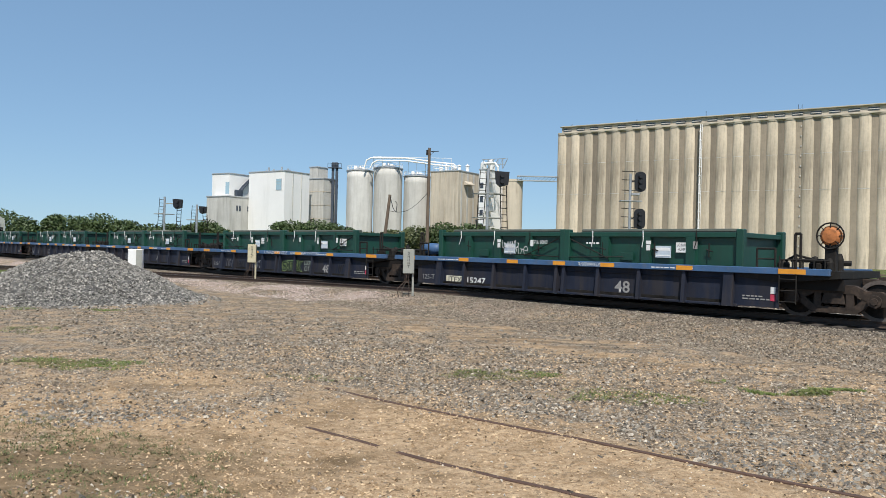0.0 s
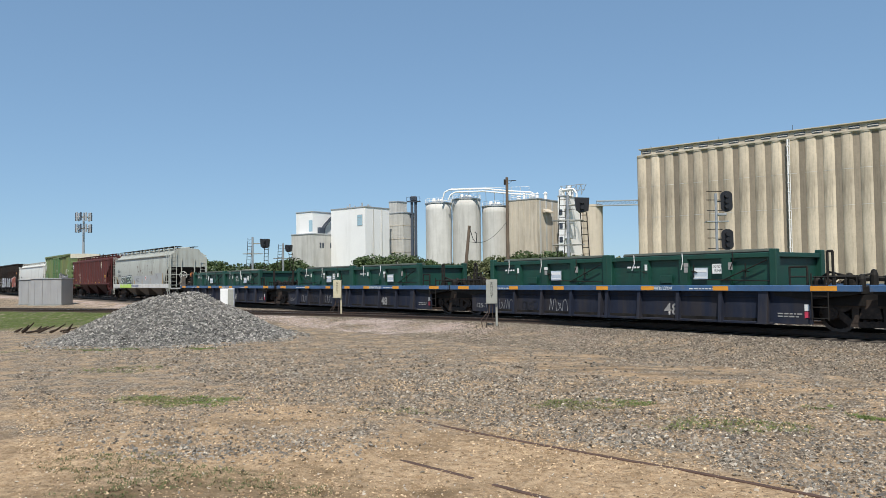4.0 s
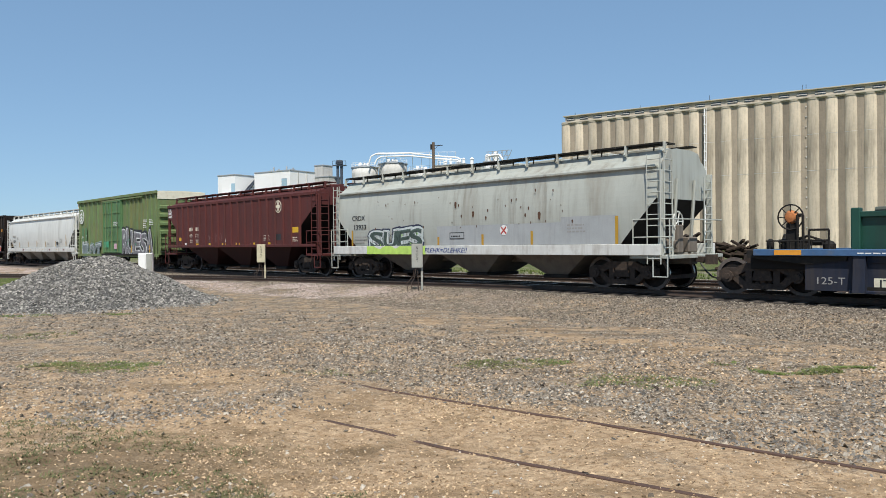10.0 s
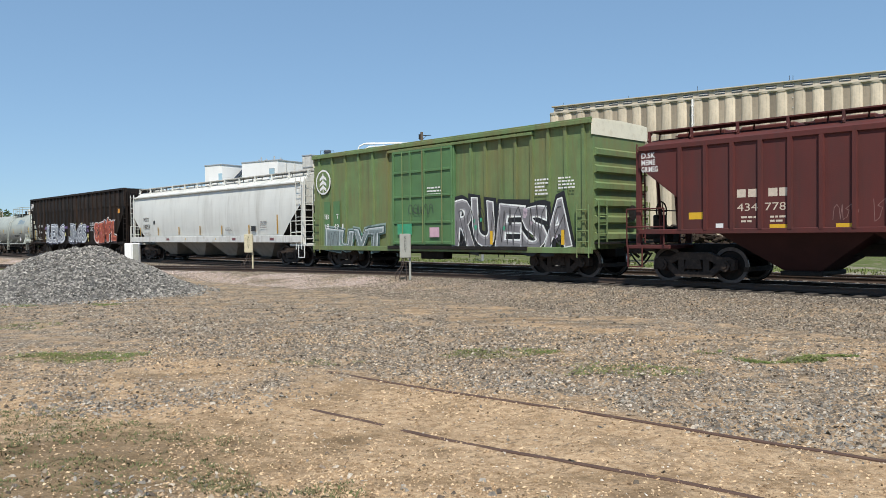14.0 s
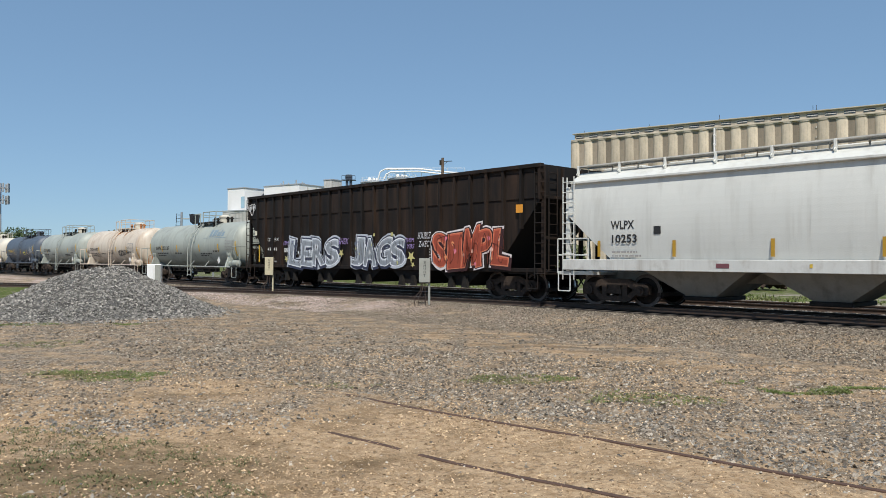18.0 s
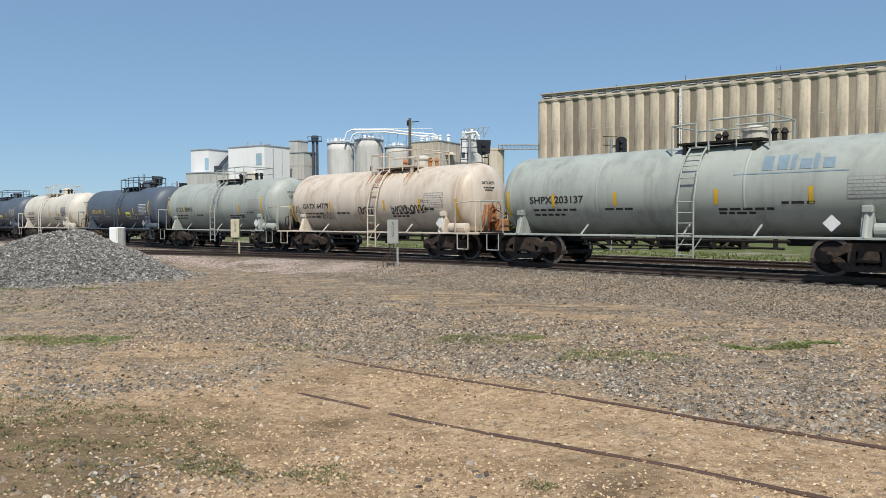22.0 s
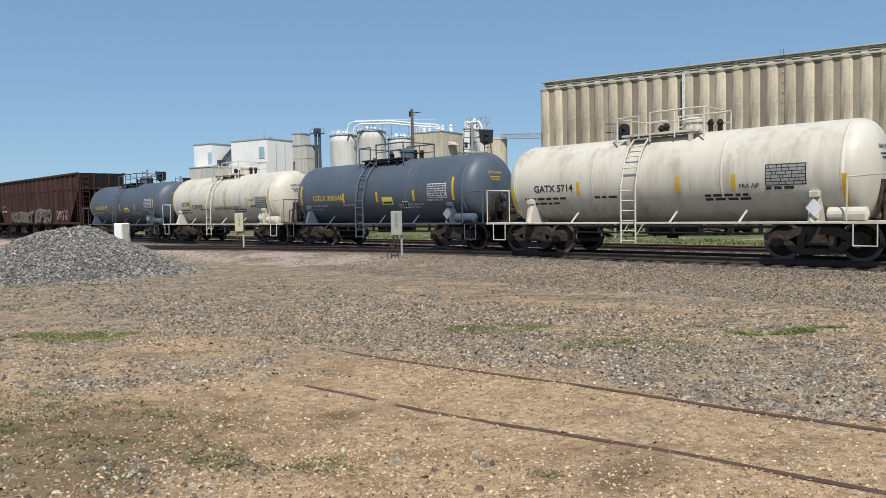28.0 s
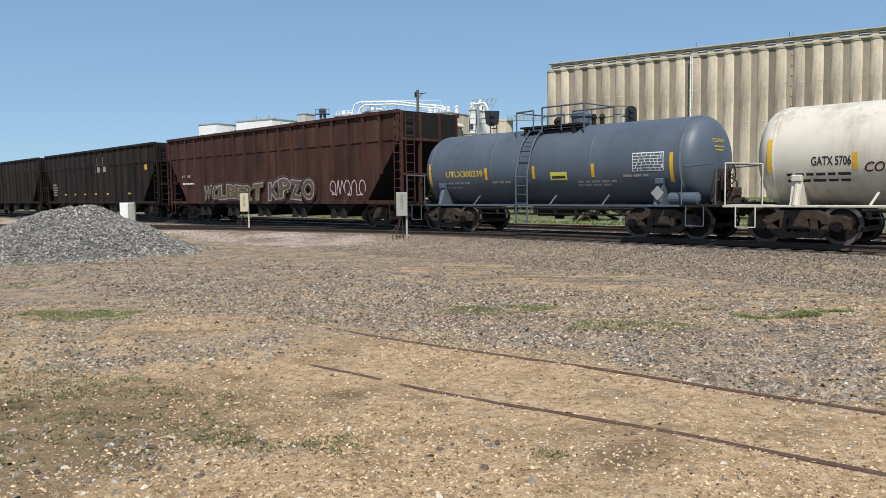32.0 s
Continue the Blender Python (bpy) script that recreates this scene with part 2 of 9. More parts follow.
    hose=mat("rubber_hose", (0.012, 0.012, 0.012), 0.6, 0, 0.2, 6),
    # near-black for undersides and end slopes: soot, with their shade put into the colour
    grime_and_shade=mat("sooty_shaded_underbody", (0.016, 0.014, 0.013), 0.8, 0, 0.3, 2),
    brake_rust=mat("rusty_brake_wheel", (0.45, 0.16, 0.05), 0.8, 0, 0.3, 8, (0.2, 0.08, 0.03), 0.4),
    leaf=mat("tree_leaf", (0.066, 0.098, 0.032), 0.6, 0, 0.4, 1.5, fine=9, two=(0.05, 0.08, 0.022)),
    leaf_dry=mat("dusty_tree_leaf", (0.115, 0.125, 0.05), 0.6, 0, 0.4, 1.5, fine=9, two=(0.06, 0.08, 0.03)),
    bark=mat("bark", (0.09, 0.07, 0.05), 0.95, 0, 0.3, 6),
    grass=mat("short_grass", (0.12, 0.17, 0.035), 0.8, 0, 0.4, 2, two=(0.16, 0.16, 0.06)),
    weed=mat("dusty_weeds", (0.105, 0.115, 0.042), 0.85, 0, 0.4, 3, two=(0.15, 0.125, 0.06)),
    stone_grey=mat("crushed_grey_stone", (0.06, 0.058, 0.055), 0.9, 0, 0.45, 14, two=(0.16, 0.155, 0.148), fine=60),
)


# ---------------------------------------------------------------- mesh helpers
def part(name, bm, material, parent=None, label="", smooth=False):
    me = bpy.data.meshes.new(name)
    if smooth:
        for f in bm.faces:
            f.smooth = True
    bm.to_mesh(me)
    bm.free()
    me.materials.append(M[material] if isinstance(material, str) else material)
    ob = new(name, me)
    if parent:
        ob.parent = parent
    if label:
        ob["label"] = label
    return ob


def empty(name, m=None):
    ob = new(name)
    ob.empty_display_size = 0.3
    if m:
        ob.matrix_basis = m
    return ob


def box(bm, x0, x1, y0, y1, z0, z1, bevel=0.0):
    vs = [bm.verts.new((x, y, z)) for x in (x0, x1) for y in (y0, y1) for z in (z0, z1)]
    fs = [bm.faces.new([vs[i] for i in q]) for q in
          ((0, 1, 3, 2), (4, 6, 7, 5), (0, 4, 5, 1), (2, 3, 7, 6), (0, 2, 6, 4), (1, 5, 7, 3))]
    if bevel:
        es = list({e for f in fs for e in f.edges})
        bmesh.ops.bevel(bm, geom=es, offset=bevel, segments=1, affect="EDGES", profile=0.7)
    return bm


def rod(bm, p, q, r, seg=6, r2=None):
    p, q = Vector(p), Vector(q)
    ax = (q - p).normalized()
    u = ax.orthogonal().normalized()
    v = ax.cross(u)
    r2 = r if r2 is None else r2
    ra, rb = [], []
    for i in range(seg):
        a = 2 * math.pi * i / seg
        w = u * math.cos(a) + v * math.sin(a)
        ra.append(bm.verts.new(p + w * r))
        rb.append(bm.verts.new(q + w * r2))
    for i in range(seg):
        j = (i + 1) % seg
        bm.faces.new((ra[i], ra[j], rb[j], rb[i]))
    bm.faces.new(ra[::-1])
    bm.faces.new(rb)
    return bm


def pipe(bm, pts, r, seg=6):
    for a, b in zip(pts[:-1], pts[1:]):
        rod(bm, a, b, r, seg)
    return bm


def prism(bm, prof, a, b, axis="y"):
    """A flat outline (pairs) drawn out along an axis from a to b. axis y: pairs are x, z; axis x: pairs are y, z; axis z: pairs are x, y."""
    def at(p, c):
        return {"y": (p[0], c, p[1]), "x": (c, p[0], p[1]), "z": (p[0], p[1], c)}[axis]
    va, vb = [bm.verts.new(at(p, a)) for p in prof], [bm.verts.new(at(p, b)) for p in prof]
    for i in range(len(prof)):
        j = (i + 1) % len(prof)
        bm.faces.new((va[i], va[j], vb[j], vb[i]))
    bm.faces.new(va[::-1])
    bm.faces.new(vb)
    return bm


def fix(bm):
    bmesh.ops.recalc_face_normals(bm, faces=bm.faces)
    return bm


def lathe(bm, prof, seg=24, axis="z", at=(0, 0, 0)):
    """Turns an outline of (radius, height) round an axis through a point."""
    rings = []
    for r, h in prof:
        ring = []
        for i in range(seg):
            a = 2 * math.pi * i / seg
            c, s = r * math.cos(a), r * math.sin(a)
            p = {"z": (c, s, h), "x": (h, c, s), "y": (c, h, s)}[axis]
            ring.append(bm.verts.new((p[0] + at[0], p[1] + at[1], p[2] + at[2])))
        rings.append(ring)
    for ra, rb in zip(rings[:-1], rings[1:]):
        for i in range(seg):
            j = (i + 1) % seg
            bm.faces.new((ra[i], ra[j], rb[j], rb[i]))
    bm.faces.new(rings[0][::-1])
    bm.faces.new(rings[-1])
    return fix(bm)


def words(string, height, width=None, bold=0.0, depth=0.004, shear=0.0):
    """A bmesh of lettering in the xz plane, readable from -y, its lower left corner at the origin."""
    cu = bpy.data.curves.new("lettering", "FONT")
    cu.body, cu.size, cu.extrude, cu.offset, cu.shear = string, 1.0, 0.0, bold, shear
    cu.resolution_u = 3
    ob = bpy.data.objects.new("lettering", cu)
    me = bpy.data.meshes.new_from_object(ob)
    bm = bmesh.new()
    bm.from_mesh(me)
    bpy.data.objects.remove(ob)
    bpy.data.curves.remove(cu)
    bpy.data.meshes.remove(me)
    xs, ys = [v.co.x for v in bm.verts], [v.co.y for v in bm.verts]
    x0, y0, dx, dy = min(xs), min(ys), max(xs) - min(xs), max(ys) - min(ys)
    kz = height / dy
    kx = width / dx if width else kz
    for v in bm.verts:
        v.co = Vector(((v.co.x - x0) * kx, 0, (v.co.y - y0) * kz))
    return bm


def shift(bm, x, y, z):
    bmesh.ops.translate(bm, verts=bm.verts, vec=(x, y, z))
    return bm


def bend(bm, r, zc, lift=0.006):
    """Lays a flat bmesh in the xz plane (z: height above the axis) on the camera side of a lying cylinder."""
    for v in bm.verts:
        a = (v.co.z - zc) / r
        v.co = Vector((v.co.x, -(r + lift) * math.cos(a), zc + (r + lift) * math.sin(a)))
    return bm


def patch(x0, x1, z0, z1, nx=1, nz=6):
    bm = bmesh.new()
    g = [[bm.verts.new((x0 + (x1 - x0) * i / nx, 0, z0 + (z1 - z0) * j / nz)) for j in range(nz + 1)] for i in range(nx + 1)]
    for i in range(nx):
        for j in range(nz):
            bm.faces.new((g[i][j], g[i + 1][j], g[i + 1][j + 1], g[i][j + 1]))
    return bm


# ---------------------------------------------------------------- the lie of the land
HEAD = radians(43.848)                                  # the main line's bearing
FWD = Vector((math.sin(HEAD), -math.cos(HEAD), 0))      # the way the train goes
OFF = Vector((math.cos(HEAD), math.sin(HEAD), 0))       # across the line, away from the camera
LINE, RAIL_Z = 20.04, 0.444                             # distance of the main line, height of its rail heads
SIDE = radians(50.588)
SIDE_FWD = Vector((math.sin(SIDE), -math.cos(SIDE), 0))
SIDE_OFF = Vector((math.cos(SIDE), math.sin(SIDE), 0))
SECOND = 4.5                                            # second track, behind the main one


def branch_u(s):
    """Offset of the branch line from the main line, s metres along it."""
    k = np.minimum(s + 10.0, 0.0)
    return np.where(k > -36, -0.0075 * k * k, -0.0075 * 36 * 36 + 0.54 * (k + 36))


def ease(x, a, b):
    q = np.clip((x - a) / (b - a), 0, 1)
    return q * q * (3 - 2 * q)


def wave(x, y, k, seed):
    """Cheap smooth noise for arrays, about -1 to 1."""
    r = np.random.RandomState(seed)
    out = 0
    for i in range(6):
        a, ph, f = r.uniform(0, 6.28), r.uniform(0, 6.28), k * r.uniform(0.5, 1.7)
        out = out + np.sin((x * math.cos(a) + y * math.sin(a)) * f + ph + 1.3 * np.sin((y * math.cos(a) - x * math.sin(a)) * f * 0.6 + ph))
    return out / 3.2


PILE = (-11.75, 24.4)
LATTICE = np.random.RandomState(5).uniform(-1, 1, (256, 256))


def lumps(x, y, k, seed):
    """Smooth lattice noise for arrays, k lumps to the metre, -1 to 1."""
    c, d = math.cos(seed * 1.7), math.sin(seed * 1.7)
    a, b = (x * c - y * d) * k + 37.3 * seed, (x * d + y * c) * k + 11.9 * seed
    i, j = np.floor(a).astype(int), np.floor(b).astype(int)
    fx, fy = a - i, b - j
    fx, fy = fx * fx * (3 - 2 * fx), fy * fy * (3 - 2 * fy)
    i0, i1, j0, j1 = i % 256, (i + 1) % 256, j % 256, (j + 1) % 256
    top, low = LATTICE[i0, j0] * (1 - fx) + LATTICE[i1, j0] * fx, LATTICE[i0, j1] * (1 - fx) + LATTICE[i1, j1] * fx
    return top * (1 - fy) + low * fy


def land(x, y):
    x, y = np.asarray(x, float), np.asarray(y, float)
    s = x * FWD.x + y * FWD.y
    u = x * OFF.x + y * OFF.y - LINE
    bed = 0.26 * ease(u, -4.6, -1.9) * (1 - 0.4 * ease(u, 7.0, 11.0))
    ub = u - branch_u(s)
    bed = np.maximum(bed, 0.26 * ease(-np.abs(ub), -4.2, -1.8) * (1 - ease(s, -16, -10)))
    near = 1 - ease(np.hypot(x, y), 60, 120)
    z = bed + near * (0.025 * wave(x, y, 1.1, 3) + 0.012 * wave(x, y, 4.0, 4)) * (1 - ease(u, -3, -2))
    # clods and hollows, and wheel ruts along the line
    rough = (1 - ease(np.hypot(x, y), 22, 30)) * (1 - ease(u, -5, -4))
    v = x * SIDE_OFF.x + y * SIDE_OFF.y
    rough = rough * ease(np.minimum(np.abs(v - 6.725), np.abs(v - 5.22)), 0.06, 0.3)
    churned = 0.45 + 0.55 * ease(lumps(x, y, 0.7, 9) + 0.5 * lumps(x, y, 2.1, 10), -0.3, 0.5)
    z = z + rough * churned * (0.014 * lumps(x, y, 2.3, 1) + 0.011 * lumps(x, y, 5.5, 2) + 0.009 * lumps(x, y, 11.0, 3) + 0.006 * lumps(x, y, 19.0, 4))
    z = z + rough * ease(u, -12.0, -9.5) * 0.022 * lumps(s * 0.16, u, 1.9, 6)
    return z


def graded(fine_lo, fine_hi, step, mid_lo, mid_hi, mid, lo, hi):
    """Places from lo to hi: closest in the fine stretch, even in the middle one, growing apart beyond it."""
    v = list(np.arange(mid_lo, fine_lo - 1e-6, mid)) + list(np.arange(fine_lo, fine_hi - 1e-6, step)) + list(np.arange(fine_hi, mid_hi + 1e-6, mid))
    d = mid
    while v[-1] < hi:
        d *= 1.18
        v.append(min(hi, v[-1] + d))
    d = mid
    while v[0] > lo:
        d *= 1.18
        v.insert(0, max(lo, v[0] - d))
    return np.array(v)


def sheet_mesh(name, verts, quads):
    me = bpy.data.meshes.new(name)
    me.vertices.add(len(verts))
    me.vertices.foreach_set("co", np.asarray(verts, np.float32).ravel())
    k = quads.shape[1]
    me.loops.add(quads.size)
    me.loops.foreach_set("vertex_index", quads.ravel().astype(np.int32))
    me.polygons.add(len(quads))
    me.polygons.foreach_set("loop_start", np.arange(0, quads.size, k, dtype=np.int32))
    me.update(calc_edges=True)
    return me


def ground_material():
    m = bpy.data.materials.new("dirt_and_gravel")
    m.use_nodes = True
    n, l = m.node_tree.nodes, m.node_tree.links
    b = n["Principled BSDF"]
    b.inputs["Roughness"].default_value = 0.95
    b.inputs["Specular IOR Level"].default_value = 0.15
    tc = n.new("ShaderNodeTexCoord")
    pos = tc.outputs["Object"]

    def noise_of(sc, det=6.0, off=0.0, rough=0.6):
        mp = n.new("ShaderNodeMapping")
        mp.inputs["Location"].default_value = (off, off * 1.7, 0)
        l.new(pos, mp.inputs[0])
        t = n.new("ShaderNodeTexNoise")
        t.inputs["Scale"].default_value, t.inputs["Detail"].default_value, t.inputs["Roughness"].default_value = sc, det, rough
        l.new(mp.outputs[0], t.inputs["Vector"])
        return t.outputs["Fac"]

    def rng(v, a, c):
        q = n.new("ShaderNodeMapRange")
        q.clamp, q.interpolation_type = True, "SMOOTHSTEP"
        q.inputs[1].default_value, q.inputs[2].default_value = a, c
        l.new(v, q.inputs[0])
        return q.outputs[0]

    def op(kind, a, c):
        q = n.new("ShaderNodeMath")
        q.operation = kind
        for i, v in enumerate((a, c)):
            if isinstance(v, (int, float)):
                q.inputs[i].default_value = v
            else:
                l.new(v, q.inputs[i])
        return q.outputs[0]

    def mix(f, a, c):
        q = n.new("ShaderNodeMix")
        q.data_type = "RGBA"
        for sock, v in ((q.inputs[0], f), (q.inputs[6], a), (q.inputs[7], c)):
            if isinstance(v, tuple):
                sock.default_value = (*v, 1)
            elif isinstance(v, (int, float)):
                sock.default_value = v
            else:
                l.new(v, sock)
        return q.outputs[2]

    def across(d, c):
        q = n.new("ShaderNodeVectorMath")
        q.operation = "DOT_PRODUCT"
        q.inputs[1].default_value = d
        l.new(pos, q.inputs[0])
        return op("SUBTRACT", q.outputs["Value"], c)

    u = across(OFF, LINE)
    v = across(SIDE_OFF, 6.7)
    blot, blot2, grain, speck = noise_of(0.55, 7, 3.0), noise_of(0.23, 5, 9.0), noise_of(9.0, 6, 1.0, 0.7), noise_of(38.0, 4, 5.0, 0.7)
    def cells(scale):
        vor = n.new("ShaderNodeTexVoronoi")
        vor.inputs["Scale"].default_value = scale
        l.new(pos, vor.inputs["Vector"])
        sp = n.new("ShaderNodeSeparateColor")
        l.new(vor.outputs["Color"], sp.inputs[0])
        return sp.outputs[0], sp.outputs[1], vor.outputs["Distance"]

    ca, cb, cd = cells(26.0)
    fa, fb, fd = cells(70.0)
    dirt = mix(rng(grain, 0.3, 0.7), (0.315, 0.208, 0.117), (0.56, 0.408, 0.258))
    dirt = mix(rng(noise_of(1.4, 6, 21.0), 0.48, 0.72), dirt, (0.20, 0.135, 0.075))
    dirt = mix(op("MULTIPLY", rng(noise_of(17.0, 5, 61.0, 0.75), 0.52, 0.68), 0.6), dirt, (0.155, 0.10, 0.055))
    dirt = mix(op("MULTIPLY", rng(noise_of(55.0, 4, 33.0, 0.8), 0.56, 0.72), 0.7), dirt, (0.70, 0.56, 0.39))
    dirt = mix(op("MULTIPLY", rng(noise_of(75.0, 3, 37.0, 0.8), 0.56, 0.70), 0.75), dirt, (0.12, 0.08, 0.05))
    dirt = mix(op("MULTIPLY", rng(ca, 0.93, 0.96), 0.6), dirt, (0.17, 0.125, 0.085))
    gv = mix(rng(ca, 0.0, 1.0), (0.080, 0.063, 0.046), (0.44, 0.36, 0.27))
    gv = mix(op("MULTIPLY", rng(fa, 0.62, 0.9), 0.7), gv, (0.64, 0.55, 0.43))
    gv = mix(op("MULTIPLY", rng(fb, 0.72, 0.92), 0.7), gv, (0.07, 0.055, 0.042))
    gv = mix(op("MULTIPLY", rng(cd, 0.35, 0.75), 0.75), gv, (0.085, 0.066, 0.05))
    gv = mix(op("MULTIPLY", rng(noise_of(2.1, 6, 15.0), 0.42, 0.62), 0.72), gv, dirt)
    zone = op("ADD", op("MULTIPLY", rng(v, -0.4, 0.9), 0.24), op("ADD", blot, op("MULTIPLY", blot2, 0.35)))
    zone = op("SUBTRACT", zone, op("MULTIPLY", rng(v, 2.2, 5.0), 0.13))
    zone = op("ADD", zone, op("MULTIPLY", rng(u, -9.0, -3.0), 0.30))
    zone = op("ADD", zone, op("MULTIPLY", rng(across((0, 1, 0), 0.0), 7.6, 9.6), 0.20))
    along = across(FWD, 0.0)
    streak = n.new("ShaderNodeTexNoise")
    smp = n.new("ShaderNodeMapping")
    smp.inputs["Rotation"].default_value, smp.inputs["Scale"].default_value = (0, 0, -(HEAD - math.pi / 2)), (0.3, 1.5, 1.0)
    l.new(pos, smp.inputs[0])
    l.new(smp.outputs[0], streak.inputs["Vector"])
    streak.inputs["Scale"].default_value, streak.inputs["Detail"].default_value = 1.0, 6.0
    bare = op("MULTIPLY", op("MULTIPLY", rng(u, -10.0, -8.8), rng(u, -4.9, -5.6)), rng(along, -17.0, -11.0))
    zone = op("SUBTRACT", zone, op("MULTIPLY", op("MULTIPLY", bare, rng(streak.outputs["Fac"], 0.40, 0.60)), 0.26))
    zone = op("ADD", zone, op("MULTIPLY", op("MULTIPLY", rng(across((0, 1, 0), 0.0), 10.0, 12.5), rng(u, -8.2, -10.0)), 0.22))
    dark_soil = op("MULTIPLY", rng(noise_of(0.8, 7, 44.0), 0.52, 0.66), 0.55)
    dirt = mix(dark_soil, dirt, (0.17, 0.115, 0.066))
    # wheel ruts along the line, and damp soil
    mp = n.new("ShaderNodeMapping")
    mp.inputs["Rotation"].default_value = (0, 0, -(HEAD - math.pi / 2))
    mp.inputs["Scale"].default_value = (0.35, 2.6, 1.0)
    l.new(pos, mp.inputs[0])
    rut = n.new("ShaderNodeTexNoise")
    rut.inputs["Scale"].default_value, rut.inputs["Detail"].default_value = 1.0, 5.0
    l.new(mp.outputs[0], rut.inputs["Vector"])
    rutted = op("MULTIPLY", rng(u, -14.0, -11.0), rng(u, -4.5, -6.5))
    dirt = mix(op("MULTIPLY", rutted, op("MULTIPLY", rng(rut.outputs["Fac"], 0.50, 0.62), 0.75)), dirt, (0.15, 0.105, 0.066))
    wet = n.new("ShaderNodeVectorMath")
    wet.operation = "DISTANCE"
    wet.inputs[1].default_value = (1.15, 4.85, 0.0)
    l.new(pos, wet.inputs[0])
    dirt = mix(op("MULTIPLY", rng(op("ADD", wet.outputs["Value"], op("MULTIPLY", blot, 1.6)), 1.35, 0.95), 0.6), dirt, (0.10, 0.062, 0.034))
    weedy = n.new("ShaderNodeVectorMath")
    weedy.operation = "DISTANCE"
    weedy.inputs[1].default_value = (-2.9, 5.7, 0.0)
    l.new(pos, weedy.inputs[0])
    dirt = mix(op("MULTIPLY", rng(op("ADD", weedy.outputs["Value"], op("MULTIPLY", op("ADD", blot, noise_of(2.4, 6, 91.0)), 2.6)), 4.8, 3.5), 0.68), dirt, (0.130, 0.094, 0.055))
    gv = mix(op("MULTIPLY", rutted, op("MULTIPLY", rng(rut.outputs["Fac"], 0.52, 0.66), 0.6)), gv, (0.12, 0.09, 0.06))
    col = mix(rng(op("ADD", zone, op("MULTIPLY", op("SUBTRACT", speck, 0.5), 0.35)), 0.72, 0.98), dirt, gv)
    pink = mix(rng(speck, 0.3, 0.7), (0.30, 0.22, 0.19), (0.58, 0.475, 0.42))
    pk = op("MULTIPLY", rng(u, -6.5, -4.0), rng(across(FWD, -22.0), 12.0, -3.0))
    col = mix(op("MULTIPLY", pk, rng(op("ADD", blot, op("MULTIPLY", speck, 0.4)), 0.58, 0.82)), col, pink)
    bedc = mix(rng(speck, 0.3, 0.7), (0.05, 0.042, 0.036), (0.17, 0.145, 0.125))
    # near-black strip between the rails: oil stain, with the cars' shade painted in
    oil_and_shade = op("MULTIPLY", rng(u, -1.7, -1.35), rng(u, 1.7, 1.35))
    col = mix(rng(op("ADD", u, op("MULTIPLY", blot, 1.2)), -2.6, -1.0), col, bedc)
    col = mix(op("MULTIPLY", oil_and_shade, 0.85), col, (0.022, 0.019, 0.017))
    turf = mix(rng(grain, 0.3, 0.7), (0.045, 0.07, 0.018), (0.135, 0.155, 0.045))
    turf = mix(rng(noise_of(2.6, 6, 71.0), 0.5, 0.68), turf, (0.22, 0.19, 0.13))
    verge = mix(rng(speck, 0.3, 0.7), (0.16, 0.135, 0.11), (0.40, 0.35, 0.29))
    col = mix(rng(op("ADD", u, op("MULTIPLY", blot, 1.2)), 6.6, 7.6), col, verge)
    col = mix(op("MULTIPLY", rng(op("ADD", u, op("MULTIPLY", blot, 3.0)), 10.2, 11.6), rng(op("ADD", blot, op("MULTIPLY", grain, 0.5)), 0.62, 0.78)), col, turf)
    col = mix(rng(op("ADD", u, op("MULTIPLY", blot, 4.0)), 17.0, 22.0), col, turf)
    # the green verge beside the gravel heap
    vd = n.new("ShaderNodeVectorMath")
    vd.operation = "DISTANCE"
    vd.inputs[1].default_value = (-25.0, 36.5, 0.0)
    l.new(pos, vd.inputs[0])
    col = mix(op("MULTIPLY", rng(op("ADD", vd.outputs["Value"], op("MULTIPLY", blot, 6.0)), 12.5, 9.0), rng(u, -6.0, -7.0)), col, turf)
    l.new(col, b.inputs["Base Color"])
    bp = n.new("ShaderNodeBump")
    bp.inputs["Strength"].default_value, bp.inputs["Distance"].default_value = 0.8, 0.03
    l.new(op("SUBTRACT", op("ADD", op("MULTIPLY", speck, 0.8), op("MULTIPLY", grain, 1.3)), op("MULTIPLY", cd, 0.4)), bp.inputs["Height"])
    l.new(bp.outputs[0], b.inputs["Normal"])
    return m


def build_ground():
    xs, ys = graded(-7.5, 8.5, 0.05, -20, 20, 0.23, -2600, 2600), graded(3.4, 14.5, 0.04, 1.5, 40, 0.22, -900, 3600)
    gx, gy = np.meshgrid(xs, ys)
    verts = np.stack([gx.ravel(), gy.ravel(), land(gx, gy).ravel()], 1)
    nx, ny = len(xs), len(ys)
    i = np.arange(nx * ny).reshape(ny, nx)
    quads = np.stack([i[:-1, :-1], i[:-1, 1:], i[1:, 1:], i[1:, :-1]], -1).reshape(-1, 4)
    me = sheet_mesh("ground", verts, quads)
    me.materials.append(ground_material())
    me.polygons.foreach_set("use_smooth", np.ones(len(quads), bool))
    tagged(new("ground", me), "tan dirt and crushed gravel yard beside the tracks", "ground", kind="structure")


build_ground()


# ---------------------------------------------------------------- tracks
def rail_profile(up=0.0):
    return [(-0.068, -0.15), (0.068, -0.15), (0.068, -0.138), (0.012, -0.12), (0.012, -0.045), (0.036, -0.038), (0.037, -0.004),
            (0.030, 0.0), (-0.030, 0.0), (-0.037, -0.004), (-0.036, -0.038), (-0.012, -0.045), (-0.012, -0.12), (-0.068, -0.138)]


